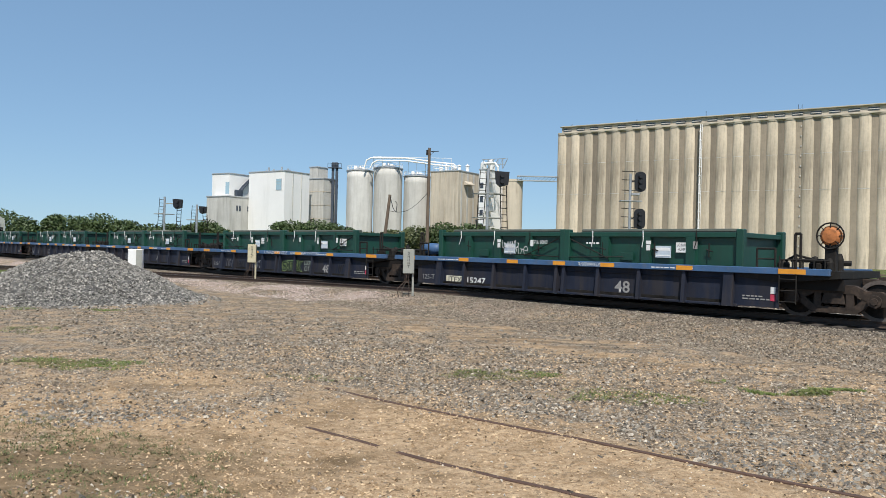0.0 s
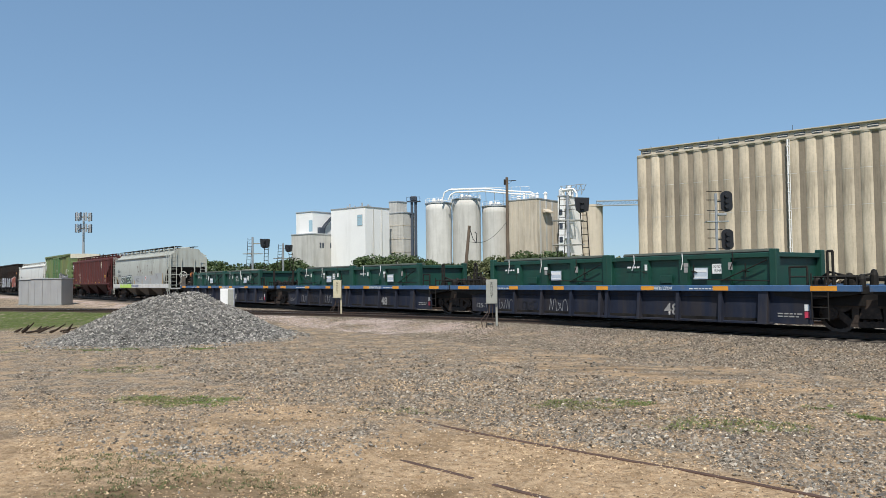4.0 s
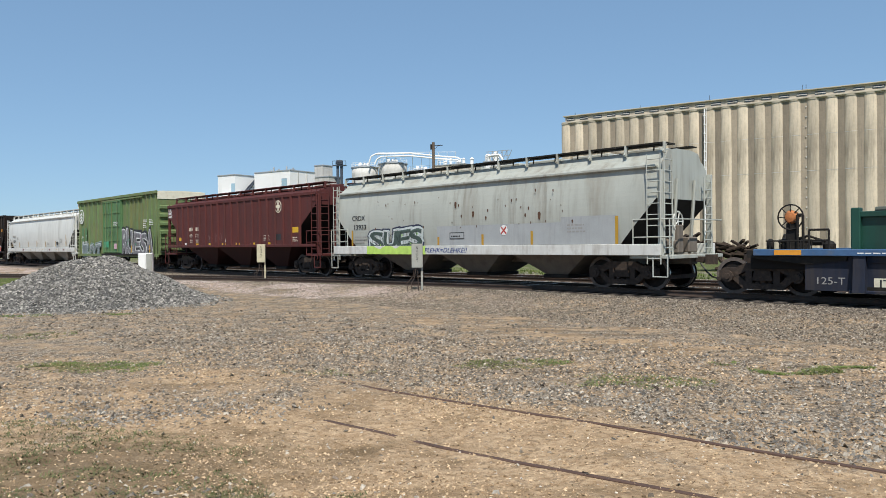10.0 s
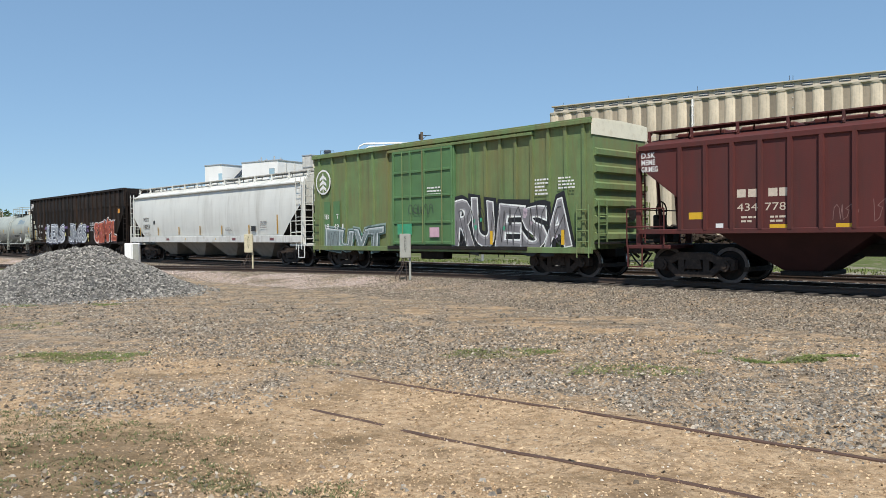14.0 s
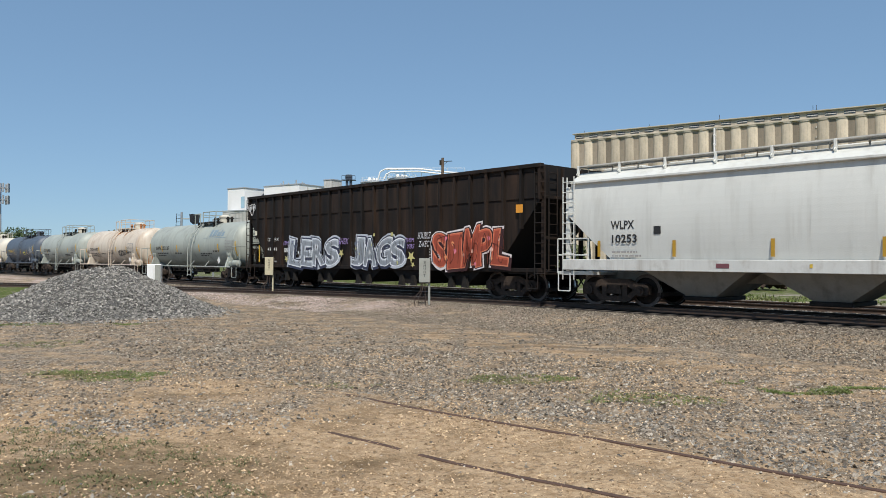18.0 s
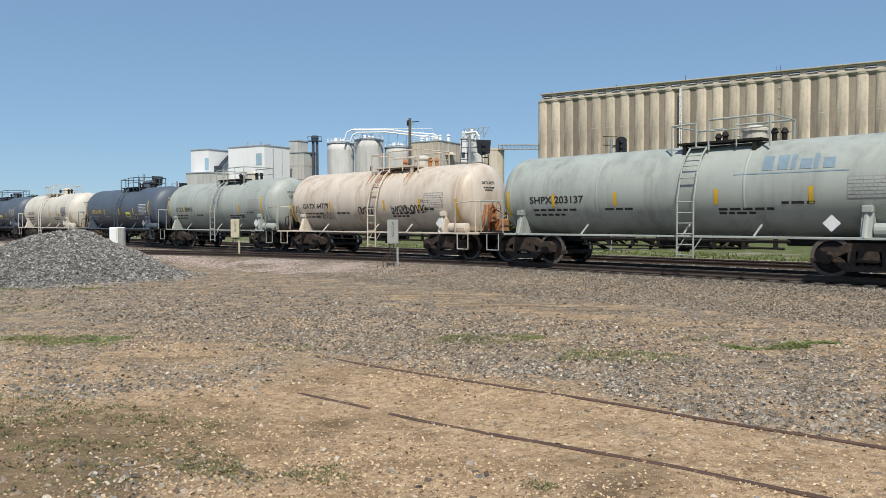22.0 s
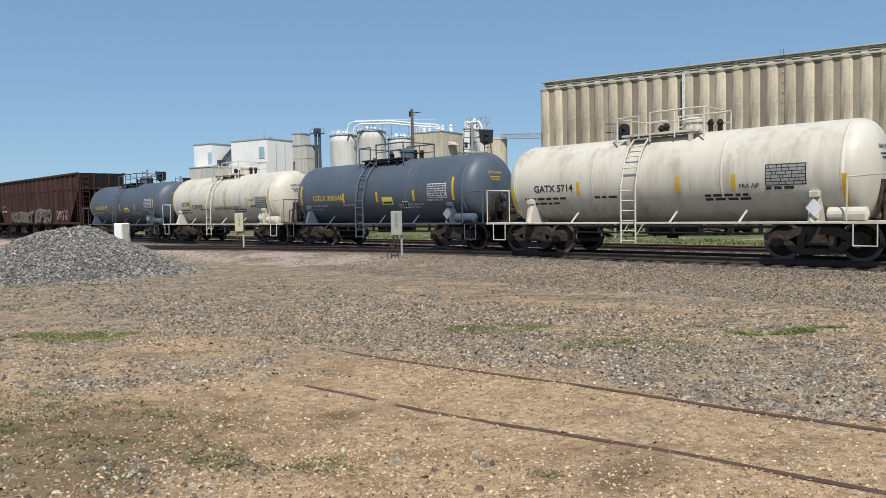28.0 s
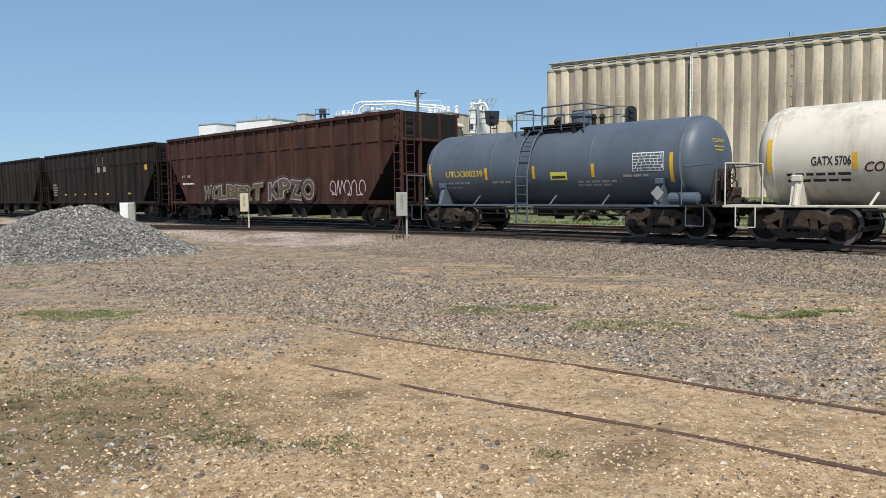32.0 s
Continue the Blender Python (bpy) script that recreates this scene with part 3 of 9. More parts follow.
def swept_rail(points, z):
    """A rail along a line of (x, y), its head at z."""
    bm = bmesh.new()
    prof, rings = rail_profile(), []
    for i, p in enumerate(points):
        a, c = points[max(0, i - 1)], points[min(len(points) - 1, i + 1)]
        d = Vector((c[0] - a[0], c[1] - a[1], 0)).normalized()
        w = Vector((-d.y, d.x, 0))
        rings.append([bm.verts.new((p[0] + w.x * q[0], p[1] + w.y * q[0], z + q[1])) for q in prof])
    k = len(prof)
    for ra, rb in zip(rings[:-1], rings[1:]):
        for i in range(k):
            f = bm.faces.new((ra[i], ra[(i + 1) % k], rb[(i + 1) % k], rb[i]))
            f.material_index = 1 if i == 7 else 0
    return fix(bm)


def on_line(s, u):
    return (FWD.x * s + OFF.x * (LINE + u), FWD.y * s + OFF.y * (LINE + u))


def track(name, label, centre, s0, s1, step, z, ties=(0, 0)):
    top = empty(name)
    tagged(top, label, "railway track", kind="structure")
    ss = np.arange(s0, s1 + 0.01, step)
    for side in (-0.755, 0.755):
        pts = []
        for s in ss:
            c0, c1 = centre(s - 0.5), centre(s + 0.5)
            d = Vector((c1[0] - c0[0], c1[1] - c0[1], 0)).normalized()
            c = centre(s)
            pts.append((c[0] - d.y * side, c[1] + d.x * side))
        r = part("rail", swept_rail(pts, z), "rail", top)
        r.data.materials.append(M["rail_top"])
    bm = box(bmesh.new(), -0.115, 0.115, -1.3, 1.3, -0.17, 0.0, 0.012)
    tie = bpy.data.meshes.new("tie")
    bm.to_mesh(tie)
    bm.free()
    tie.materials.append(M["tie"])
    s, rnd = ties[0], random.Random(5)
    while s < ties[1]:
        c, c1 = centre(s), centre(s + 0.3)
        ob = new("tie", tie)
        ob.parent = top
        ob.matrix_basis = pose(c[0], c[1], z - 0.155 + rnd.uniform(-0.01, 0.005), 0, 0,
                               math.degrees(math.atan2(c1[1] - c[1], c1[0] - c[0])) + rnd.uniform(-1.5, 1.5))
        s += 0.54
    return top


track("main_track", "steel main line rails on tarred wooden ties in ballast", lambda s: on_line(s, 0), -420, 140, 20, RAIL_Z, (-70, 10))
track("second_track", "second line of worn rails behind the main line", lambda s: on_line(s, SECOND), -420, 140, 20, RAIL_Z - 0.02, (-50, 10))
track("branch_track", "curving branch line joining the main track beside the gravel pile",
      lambda s: on_line(s, float(branch_u(np.array(s)))), -150, -16, 2, RAIL_Z - 0.03, (-62, -18))


def siding_rail(name, off, s0, s1, dip, proud=0.017):
    """A half-buried rail of an abandoned siding: its head rises out of the dirt along its length."""
    bm = bmesh.new()
    rings, prof = [], rail_profile()
    rnd = random.Random(3)
    n = 34
    for i in range(n + 1):
        s = s0 + (s1 - s0) * i / n
        w = 0.012 * math.sin(s * 0.9) + rnd.uniform(-0.002, 0.002)
        c = SIDE_FWD * s + SIDE_OFF * (off + w)
        z = float(np.mean(land(c.x + np.linspace(-0.15, 0.15, 5) * SIDE_FWD.x, c.y + np.linspace(-0.15, 0.15, 5) * SIDE_FWD.y))) + proud - dip * (1 - min(1, i / (n * 0.35)))
        rings.append([bm.verts.new(c + SIDE_OFF * q[0] * 0.8 + Vector((0, 0, z + q[1]))) for q in prof])
    k = len(prof)
    for ra, rb in zip(rings[:-1], rings[1:]):
        for i in range(k):
            bm.faces.new((ra[i], ra[(i + 1) % k], rb[(i + 1) % k], rb[i]))
    ob = part(name, fix(bm), "rust_rail")
    tagged(ob, "rusty rail of a disused siding, half buried in dirt", "rail", "disused siding rails", "structure")


siding_rail("siding_rail", 6.725, -7.4, 14, 0.010)
siding_rail("siding_rail", 5.22, -4.75, 14, 0.012)
siding_rail("siding_rail", 5.22, -6.4, -5.0, 0.02, 0.005)


# ---------------------------------------------------------------- loose stone
def stone_material(name, tones, rough=0.9):
    m = bpy.data.materials.new(name)
    m.use_nodes = True
    n, l = m.node_tree.nodes, m.node_tree.links
    b = n["Principled BSDF"]
    b.inputs["Roughness"].default_value = rough
    b.inputs["Specular IOR Level"].default_value = 0.25
    g = n.new("ShaderNodeNewGeometry")
    r = n.new("ShaderNodeValToRGB")
    els = r.color_ramp.elements
    while len(els) < len(tones):
        els.new(0.5)
    for i, c in enumerate(tones):
        els[i].position, els[i].color = i / (len(tones) - 1), (*c, 1)
    l.new(g.outputs["Random Per Island"], r.inputs[0])
    t = n.new("ShaderNodeTexNoise")
    tc = n.new("ShaderNodeTexCoord")
    l.new(tc.outputs["Object"], t.inputs["Vector"])
    t.inputs["Scale"].default_value, t.inputs["Detail"].default_value = 45.0, 5.0
    mp = n.new("ShaderNodeMapRange")
    mp.inputs[1].default_value, mp.inputs[2].default_value, mp.inputs[3].default_value, mp.inputs[4].default_value = 0.3, 0.7, 0.7, 1.3
    l.new(t.outputs["Fac"], mp.inputs[0])
    hs = n.new("ShaderNodeHueSaturation")
    l.new(r.outputs[0], hs.inputs["Color"])
    l.new(mp.outputs[0], hs.inputs["Value"])
    l.new(hs.outputs[0], b.inputs["Base Color"])
    return m


STONE = dict(
    grey=stone_material("mixed_grey_stones", [(0.085, 0.080, 0.073), (0.195, 0.181, 0.160), (0.35, 0.318, 0.27), (0.13, 0.124, 0.114), (0.27, 0.205, 0.15), (0.56, 0.505, 0.42)]),
    pile=stone_material("crushed_limestone", [(0.06, 0.057, 0.052), (0.19, 0.18, 0.165), (0.33, 0.312, 0.282), (0.10, 0.095, 0.087), (0.50, 0.47, 0.42)]),
    pink=stone_material("pinkish_stones", [(0.24, 0.18, 0.15), (0.45, 0.355, 0.31), (0.66, 0.565, 0.51), (0.29, 0.235, 0.205), (0.14, 0.12, 0.105)]),
    bed=stone_material("brown_ballast", [(0.055, 0.043, 0.033), (0.165, 0.134, 0.103), (0.31, 0.26, 0.20), (0.105, 0.085, 0.066), (0.46, 0.40, 0.32)]),
    earth=stone_material("dry_earth_crumbs", [(0.11, 0.072, 0.042), (0.38, 0.26, 0.15), (0.64, 0.48, 0.31), (0.20, 0.135, 0.08)]),
    pale=stone_material("pale_pebbles", [(0.52, 0.46, 0.38), (0.42, 0.34, 0.25), (0.62, 0.57, 0.49), (0.32, 0.24, 0.17)]),
)


def rock_shapes(n, seed):
    """Angular chips: a four-cornered foot in the soil under a broken ridge, as vertex arrays with shared triangles."""
    r = np.random.RandomState(seed)
    base = np.array([(-1, -.8, -.5), (1, -.8, -.5), (1, .8, -.5), (-1, .8, -.5), (-.55, -.1, .9), (.55, .1, .9)])
    tri = np.array([(0, 1, 5), (0, 5, 4), (1, 2, 5), (2, 3, 4), (2, 4, 5), (3, 0, 4)])
    out = []
    for _ in range(n):
        v = base * r.uniform(0.55, 1.15, base.shape)
        v[4:, 1] += r.uniform(-0.55, 0.45, 2)
        out.append(v * np.array([1.1, r.uniform(0.6, 1), r.uniform(0.4, 0.85)]))
    return out, tri


def stones(name, label, x, y, z, size, material, seed, category="stones"):
    shapes, tri = rock_shapes(24, seed)
    r = np.random.RandomState(seed + 1)
    n = len(x)
    pick = r.randint(0, 24, n)
    v = np.array(shapes)[pick]
    a = r.uniform(0, 6.28, n)
    c, s = np.cos(a)[:, None], np.sin(a)[:, None]
    tx, ty = r.normal(0, 0.35, n)[:, None], r.normal(0, 0.35, n)[:, None]
    X, Y, Z = v[..., 0], v[..., 1], v[..., 2]
    Z2 = Z + tx * X + ty * Y
    out = np.stack([X * c - Y * s, X * s + Y * c, Z2], -1) * np.asarray(size)[:, None, None]
    out += np.stack([x, y, z], -1)[:, None, :]
    f = tri[None] + (np.arange(n) * v.shape[1])[:, None, None]
    me = sheet_mesh(name, out.reshape(-1, 3), f.reshape(-1, 3))
    me.polygons.foreach_set("use_smooth", np.zeros(n * len(tri), bool))
    me.materials.append(material)
    return tagged(new(name, me), label, category, kind="stuff")


def scatter_stones():
    r = np.random.RandomState(11)
    # loose grey gravel over the yard, thickest beyond the disused siding
    n = 420000
    d = 2.8 + 24 * r.uniform(0, 1, n) ** 1.25
    a = r.uniform(-0.62, 0.62, n)
    x, y = d * np.sin(a), d * np.cos(a)
    v = x * SIDE_OFF.x + y * SIDE_OFF.y - 6.7
    u = x * OFF.x + y * OFF.y - LINE
    patchy = 0.25 + 0.75 * ease(wave(x, y, 0.9, 12), -0.35, 0.45)
    dens = 0.95 * ease(v + 0.4 * wave(x, y, 1.2, 8), -0.1, 0.6) * (1 - 0.55 * ease(v, 2.4, 4.2)) * (0.35 + 0.65 * patchy)
    dens = dens + 0.35 * ease(-np.hypot((x + 4.0) / 3.0, (y - 10.2) / 1.0), -1.3, -0.3) * patchy
    dens = dens + 0.85 * ease(-np.hypot((x + 3.3) / 2.2, (y - 8.6) / 1.0), -1.2, -0.4) * patchy + 0.25 * ease(-np.hypot((x + 2.6) / 1.5, (y - 5.2) / 0.7), -1.2, -0.4) * patchy + 0.006
    bare = ease(u, -10.0, -8.8) * (1 - ease(u, -5.6, -4.9)) * ease(x * FWD.x + y * FWD.y, -17, -11)
    dens = dens * (1 - 0.5 * bare * ease(lumps((x * FWD.x + y * FWD.y) * 0.25, u, 1.6, 21), -0.5, 0.2)) + 0.55 * ease(y, 10.0, 12.5) * ease(-u, 8.2, 10.0) * ease(lumps(x, y * 1.8, 0.8, 22), -0.5, 0.3)
    dens = dens * (0.45 + 0.55 * ease(lumps(x, y, 3.0, 23), -0.5, 0.3))
    keep = (r.uniform(0, 1, n) < dens * np.clip(1.45 - d / 16, 0.2, 1)) & (u < -5) & (np.hypot(x - PILE[0], y - PILE[1]) > 4.0)
    keep &= (np.abs(v) > 0.05) & (np.abs(v + 1.505) > 0.05)
    x, y = x[keep], y[keep]
    size = (0.007 + 0.024 * r.uniform(0, 1, len(x)) ** 2.2) * (1 + 0.25 * ease(y, 9, 16))
    brown = r.uniform(0, 1, len(x)) < 0.45 + 0.35 * ease(y, 8, 11)
    for flag, nm, lab, mt, sd in ((~brown, "loose_gravel", "loose angular grey gravel strewn over the dirt", "grey", 21),
                                  (brown, "brown_gravel", "brownish angular gravel strewn over the dirt", "bed", 26)):
        stones(nm, lab, x[flag], y[flag], land(x[flag], y[flag]) + size[flag] * 0.2, size[flag], STONE[mt], sd)
    # crumbs of dry earth
    n = 120000
    d = 2.8 + 11.5 * r.uniform(0, 1, n) ** 1.2
    a = r.uniform(-0.62, 0.62, n)
    x, y = d * np.sin(a), d * np.cos(a)
    keep = r.uniform(0, 1, n) < 0.35 + 0.65 * ease(wave(x, y, 1.6, 17), -0.2, 0.6)
    x, y = x[keep], y[keep]
    size = (0.0035 + 0.013 * r.uniform(0, 1, len(x)) ** 3) * (1 + 0.3 * ease(y, 6, 12))
    stones("earth_crumbs", "crumbs of dry tan earth", x, y, land(x, y) + size * 0.3, size, STONE["earth"], 27, "soil")
    # pale pebbles in the dirt
    n = 3400
    d = 3.0 + 18 * r.uniform(0, 1, n) ** 1.3
    a = r.uniform(-0.62, 0.62, n)
    x, y = d * np.sin(a), d * np.cos(a)
    size = (0.004 + 0.014 * r.uniform(0, 1, n) ** 2) * (1 + (r.uniform(0, 1, n) > 0.985) * 1.0)
    stones("pale_pebbles", "pale pebbles lying in tan dirt", x, y, land(x, y) + size * 0.15, size, STONE["pale"], 22)
    # ballast shoulder of the main line
    n = 90000
    s, u = r.uniform(-50, 6, n), r.uniform(-6.0, -1.55, n)
    x, y = FWD.x * s + OFF.x * (LINE + u), FWD.y * s + OFF.y * (LINE + u)
    pinkish = (lumps(x, y, 0.9, 41) + 0.5 * lumps(x, y, 2.4, 42) + r.normal(0, 0.25, n) > -0.15) & (u + 1.3 * wave(x, y, 0.8, 14) < -3.0) & (s + 3 * wave(x, y, 0.5, 15) < -19)
    size = 0.012 + 0.020 * r.uniform(0, 1, n) ** 1.6
    for flag, nm, lab, mt, sd in ((pinkish, "pink_ballast", "pinkish crushed ballast along the track shoulder", "pink", 23),
                                  (~pinkish, "brown_ballast", "brown-grey ballast along the track shoulder", "bed", 24)):
        stones(nm, lab, x[flag], y[flag], land(x[flag], y[flag]) + 0.01, size[flag], STONE[mt], sd, "ballast")
    n = 16000
    s, u = r.uniform(-46, 4, n), r.uniform(0.9, 9.5, n)
    x, y = FWD.x * s + OFF.x * (LINE + u), FWD.y * s + OFF.y * (LINE + u)
    size = r.uniform(0.025, 0.05, n)
    stones("track_ballast", "grey ballast between the main and second tracks", x, y, land(x, y) + 0.01, size, STONE["grey"], 25, "ballast")


scatter_stones()


def build_pile():
    """A heap of crushed grey stone: a lumpy mound covered with loose pieces."""
    def lift(x, y):
        dx, dy = x - PILE[0], y - PILE[1]
        q = np.hypot(dx * 0.98, dy * 1.05)
        ang = np.arctan2(dy, dx)
        rad = 3.6 + 0.25 * np.sin(2 * ang + 0.6) + 0.15 * np.sin(5 * ang)
        k = np.clip(q / rad, 0, 1)
        h = 1.66 * (1 - k) ** 1.12 * (1 + 0.30 * k) - 0.10 * np.exp(-(q / 0.6) ** 2)
        return np.where(k < 1, np.maximum(0, h + 0.05 * wave(x, y, 2.2, 30) * (1 - k) * 2), 0)
    top = empty("gravel_pile", pose(PILE[0], PILE[1], 0))
    tagged(top, "heap of crushed grey gravel dumped on the ground", "gravel pile")
    g = np.linspace(-5, 5, 61)
    gx, gy = np.meshgrid(g, g)
    wx, wy = gx + PILE[0], gy + PILE[1]
    z = lift(wx, wy)
    z = np.where(z > 0.015, z + land(wx, wy), -0.06)
    i = np.arange(61 * 61).reshape(61, 61)
    quads = np.stack([i[:-1, :-1], i[:-1, 1:], i[1:, 1:], i[1:, :-1]], -1).reshape(-1, 4)
    me = sheet_mesh("mound", np.stack([gx.ravel(), gy.ravel(), z.ravel()], 1), quads)
    me.materials.append(M["stone_grey"])
    new("mound", me).parent = top
    r = np.random.RandomState(31)
    n = 46000
    q, a = 4.5 * np.sqrt(r.uniform(0, 1, n)), r.uniform(0, 6.283, n)
    x, y = q * np.cos(a), q * np.sin(a)
    h = lift(x + PILE[0], y + PILE[1])
    keep = (h > 0.01) | (r.uniform(0, 1, n) < 0.10)
    x, y, h = x[keep], y[keep], h[keep]
    size = 0.014 + 0.042 * r.uniform(0, 1, len(x)) ** 1.8
    ob = stones("loose_stone", "", x, y, h + land(x + PILE[0], y + PILE[1]) + size * 0.2, size, STONE["pile"], 32)
    del ob["category"]
    ob.parent = top


build_pile()


def build_grass():
    """Low tufts, in the patches where they grow."""
    r = np.random.RandomState(41)
    spots = [(5.1, 10.6, 0.7, 0.26, 2300), (1.0, 11.35, 0.8, 0.34, 1000), (2.45, 9.9, 0.95, 0.45, 750), (-5.5, 11.55, 0.9, 0.5, 1150), (-1.8, 10.8, 0.6, 0.3, 140), (4.0, 11.0, 0.25, 0.12, 90),
             (-8.7, 15.5, 0.9, 0.5, 260), (-11.7, 20.2, 1.1, 0.4, 900), (-9.0, 20.3, 0.5, 0.25, 300), (4.2, 11.3, 0.25, 0.15, 60),
             (-23, 33, 5.5, 5.0, 5200), (-15.5, 19.5, 1.6, 0.6, 420), (-12.5, 14.5, 1.4, 0.6, 330)]
    weeds = [(-1.67, 5.4, 0.25, 0.2, 110), (-3.3, 6.9, 0.9, 0.5, 420), (-2.6, 5.6, 1.1, 0.6, 620), (-3.6, 6.1, 1.0, 0.5, 520), (-1.3, 5.2, 0.4, 0.2, 110), (-0.7, 5.3, 0.2, 0.15, 50),
             (0.75, 5.0, 0.15, 0.08, 30), (-2.0, 6.5, 0.6, 0.4, 160), (-4.4, 7.6, 0.7, 0.4, 220)]
    # the rough strip beyond the second track
    for _ in range(170):
        s_, u_ = r.uniform(-48, 6), r.uniform(9.0, 14.5)
        cx, cy = on_line(s_, u_)
        spots.append((cx, cy, r.uniform(0.5, 1.4), r.uniform(0.3, 0.8), 26))
    def tufts(name, label, where, material):
        V, F, k = [], [], 0
        for cx, cy, rx, ry, n in where:
            tall = 6.0 if cx * OFF.x + cy * OFF.y > LINE + 5 else 1.0
            a, q = r.uniform(0, 6.28, n), np.sqrt(r.uniform(0, 1, n)) * 1.15
            x, y = cx + rx * q * np.cos(a) + r.normal(0, rx * 0.12, n), cy + ry * q * np.sin(a) + r.normal(0, ry * 0.12, n)
            grown = lumps(x, y, 2.6, 31) + 0.6 * lumps(x, y, 7.0, 32) - 0.9 * (q - 0.55)
            if rx < 2:
                x, y = x[grown > -0.4], y[grown > -0.4]
            z = land(x, y)
            for i in range(len(x)):
                for _ in range(5):
                    b = r.uniform(0, 6.28)
                    hgt, lean, wid = tall * r.uniform(0.008, 0.03), (1 + 0.3 * tall) * r.uniform(0.01, 0.05), (1 + 0.4 * tall) * r.uniform(0.003, 0.007)
                    px_, py_ = x[i] + r.normal(0, 0.025), y[i] + r.normal(0, 0.025)
                    dx, dy = math.cos(b), math.sin(b)
                    V += [(px_ - dy * wid, py_ + dx * wid, z[i] - 0.005), (px_ + dy * wid, py_ - dx * wid, z[i] - 0.005), (px_ + dx * lean, py_ + dy * lean, z[i] + hgt)]
                    F.append((k, k + 1, k + 2))
                    k += 3
        me = sheet_mesh(name, np.array(V), np.array(F))
        me.materials.append(M[material])
        tagged(new(name, me), label, "grass", kind="stuff")

    tufts("grass", "sparse low green grass tufts in the gravel", spots, "grass")
    tufts("weeds", "dull olive creeping weeds in bare soil", weeds, "weed")


build_grass()


# ---------------------------------------------------------------- the grain elevator and the plant behind the tracks
WALL = radians(57.0)
E1 = Vector((-math.sin(WALL), math.cos(WALL), 0))     # along the long walls, away to the left
E2 = Vector((math.cos(WALL), math.sin(WALL), 0))      # across them, away from the camera
ELEV = Vector((25.6, 170.0, 0))                       # the elevator's near left corner


def wall_pose(p):
    """A frame with x along the wall to the right, y away from the camera."""
    return Matrix.Translation(p) @ pose(0, 0, 0, 0, 0, math.degrees(math.atan2(-E1.y, -E1.x)))


def build_elevator():
    top = empty("grain_elevator", wall_pose(ELEV))
    tagged(top, "long tan fluted concrete grain elevator with a low roof gallery", "grain elevator")
    pitch, n, h = 3.14, 26, 28.4
    L = pitch * n
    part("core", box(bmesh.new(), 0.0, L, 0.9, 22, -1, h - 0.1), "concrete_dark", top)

    def bulge(k, m):
        a = math.pi * (0.14 + 0.72 * k / m)
        return 0.63 - 1.13 * math.cos(a), 0.52 - 0.66 * math.sin(a)
    # one fluted bin: an arc bulging from the wall
    bm = bmesh.new()
    prof = [bulge(i, 12) for i in range(13)] + [(1.65, 1.2), (-0.39, 1.2)]
    prism(bm, prof, -1, h, "z")
    fix(bm)
    me = bpy.data.meshes.new("bin")
    bm.to_mesh(me)
    bm.free()
    me.materials.append(M["bin_wall"])
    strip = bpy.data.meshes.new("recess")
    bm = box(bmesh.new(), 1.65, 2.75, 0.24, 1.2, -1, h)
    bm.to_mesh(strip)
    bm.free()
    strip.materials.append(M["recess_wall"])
    cap = bpy.data.meshes.new("cornice")
    bm = prism(bmesh.new(), [(x, y - 0.12) for x, y in prof[:13]] + [(2.2, 0.1), (2.75, 0.1), (2.75, 1.2), (-0.39, 1.2)], h - 0.22, h + 0.02, "z")
    fix(bm).to_mesh(cap)
    bm.free()
    cap.materials.append(M["concrete"])
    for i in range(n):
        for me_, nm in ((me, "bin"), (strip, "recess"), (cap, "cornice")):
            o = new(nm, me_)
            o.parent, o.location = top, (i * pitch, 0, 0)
    bm = box(bmesh.new(), -0.2, L + 0.4, -0.2, 22.4, h, h + 0.3, 0.05)
    part("roof_slab", bm, "concrete", top)
    part("gallery", box(bmesh.new(), 0.6, L, 0.1, 9, h + 0.3, h + 1.45), "plant_tan", top)
    part("gallery_roof", box(bmesh.new(), 0.2, L + 0.3, -0.35, 9.5, h + 1.45, h + 1.68, 0.04), "concrete", top)
    for i in range(n):
        bm = box(bmesh.new(), i * pitch + 1.0, i * pitch + 2.9, 0.02, 0.16, h + 0.55, h + 1.1)
        w = part("gallery_opening", bm, "plant_dark", top)
        part("louvre", box(bmesh.new(), i * pitch + 1.05, i * pitch + 2.85, -0.03, 0.04, h + 0.72, h + 0.88), "plant_grey", w)
    bm = bmesh.new()
    rod(bm, (31.2, -0.55, 3), (31.2, -0.55, h), 0.14)
    rod(bm, (31.55, -0.6, 3), (31.55, -0.6, h), 0.07)
    for k in range(14):
        box(bm, 31.05, 31.4, -0.72, -0.2, 3.5 + k * 1.8, 3.7 + k * 1.8)
    part("downpipe", bm, "plant_white", top, "white downpipe")
    # a column of small pale blocks stands in for a distant ladder
    for k in range(13):
        part("wall_lamp", box(bmesh.new(), 49.62, 49.80, 0.08, 0.24, 4.0 + k * 1.9, 4.25 + k * 1.9), "silo_pale", top)
    for x in (2.5, 17.4, 31.8, 49.0, 49.6):
        bm = bmesh.new()
        rod(bm, (x, 1.2, h + 1.6), (x, 1.2, h + (2.9 if x > 30 else 2.4)), 0.05)
        box(bm, x - 0.25, x + 0.25, 1.0, 1.4, h + 1.65, h + 1.95)
        part("roof_vent", bm, "plant_dark", top)
    bm = bmesh.new()
    for z in (14.8, 21.6):
        for i in range(n):
            a0 = i * pitch
            for k in range(6):
                (xa, ya), (xb, yb) = bulge(k, 6), bulge(k + 1, 6)
                rod(bm, (a0 + xa, ya, z), (a0 + xb, yb, z), 0.045, 4)
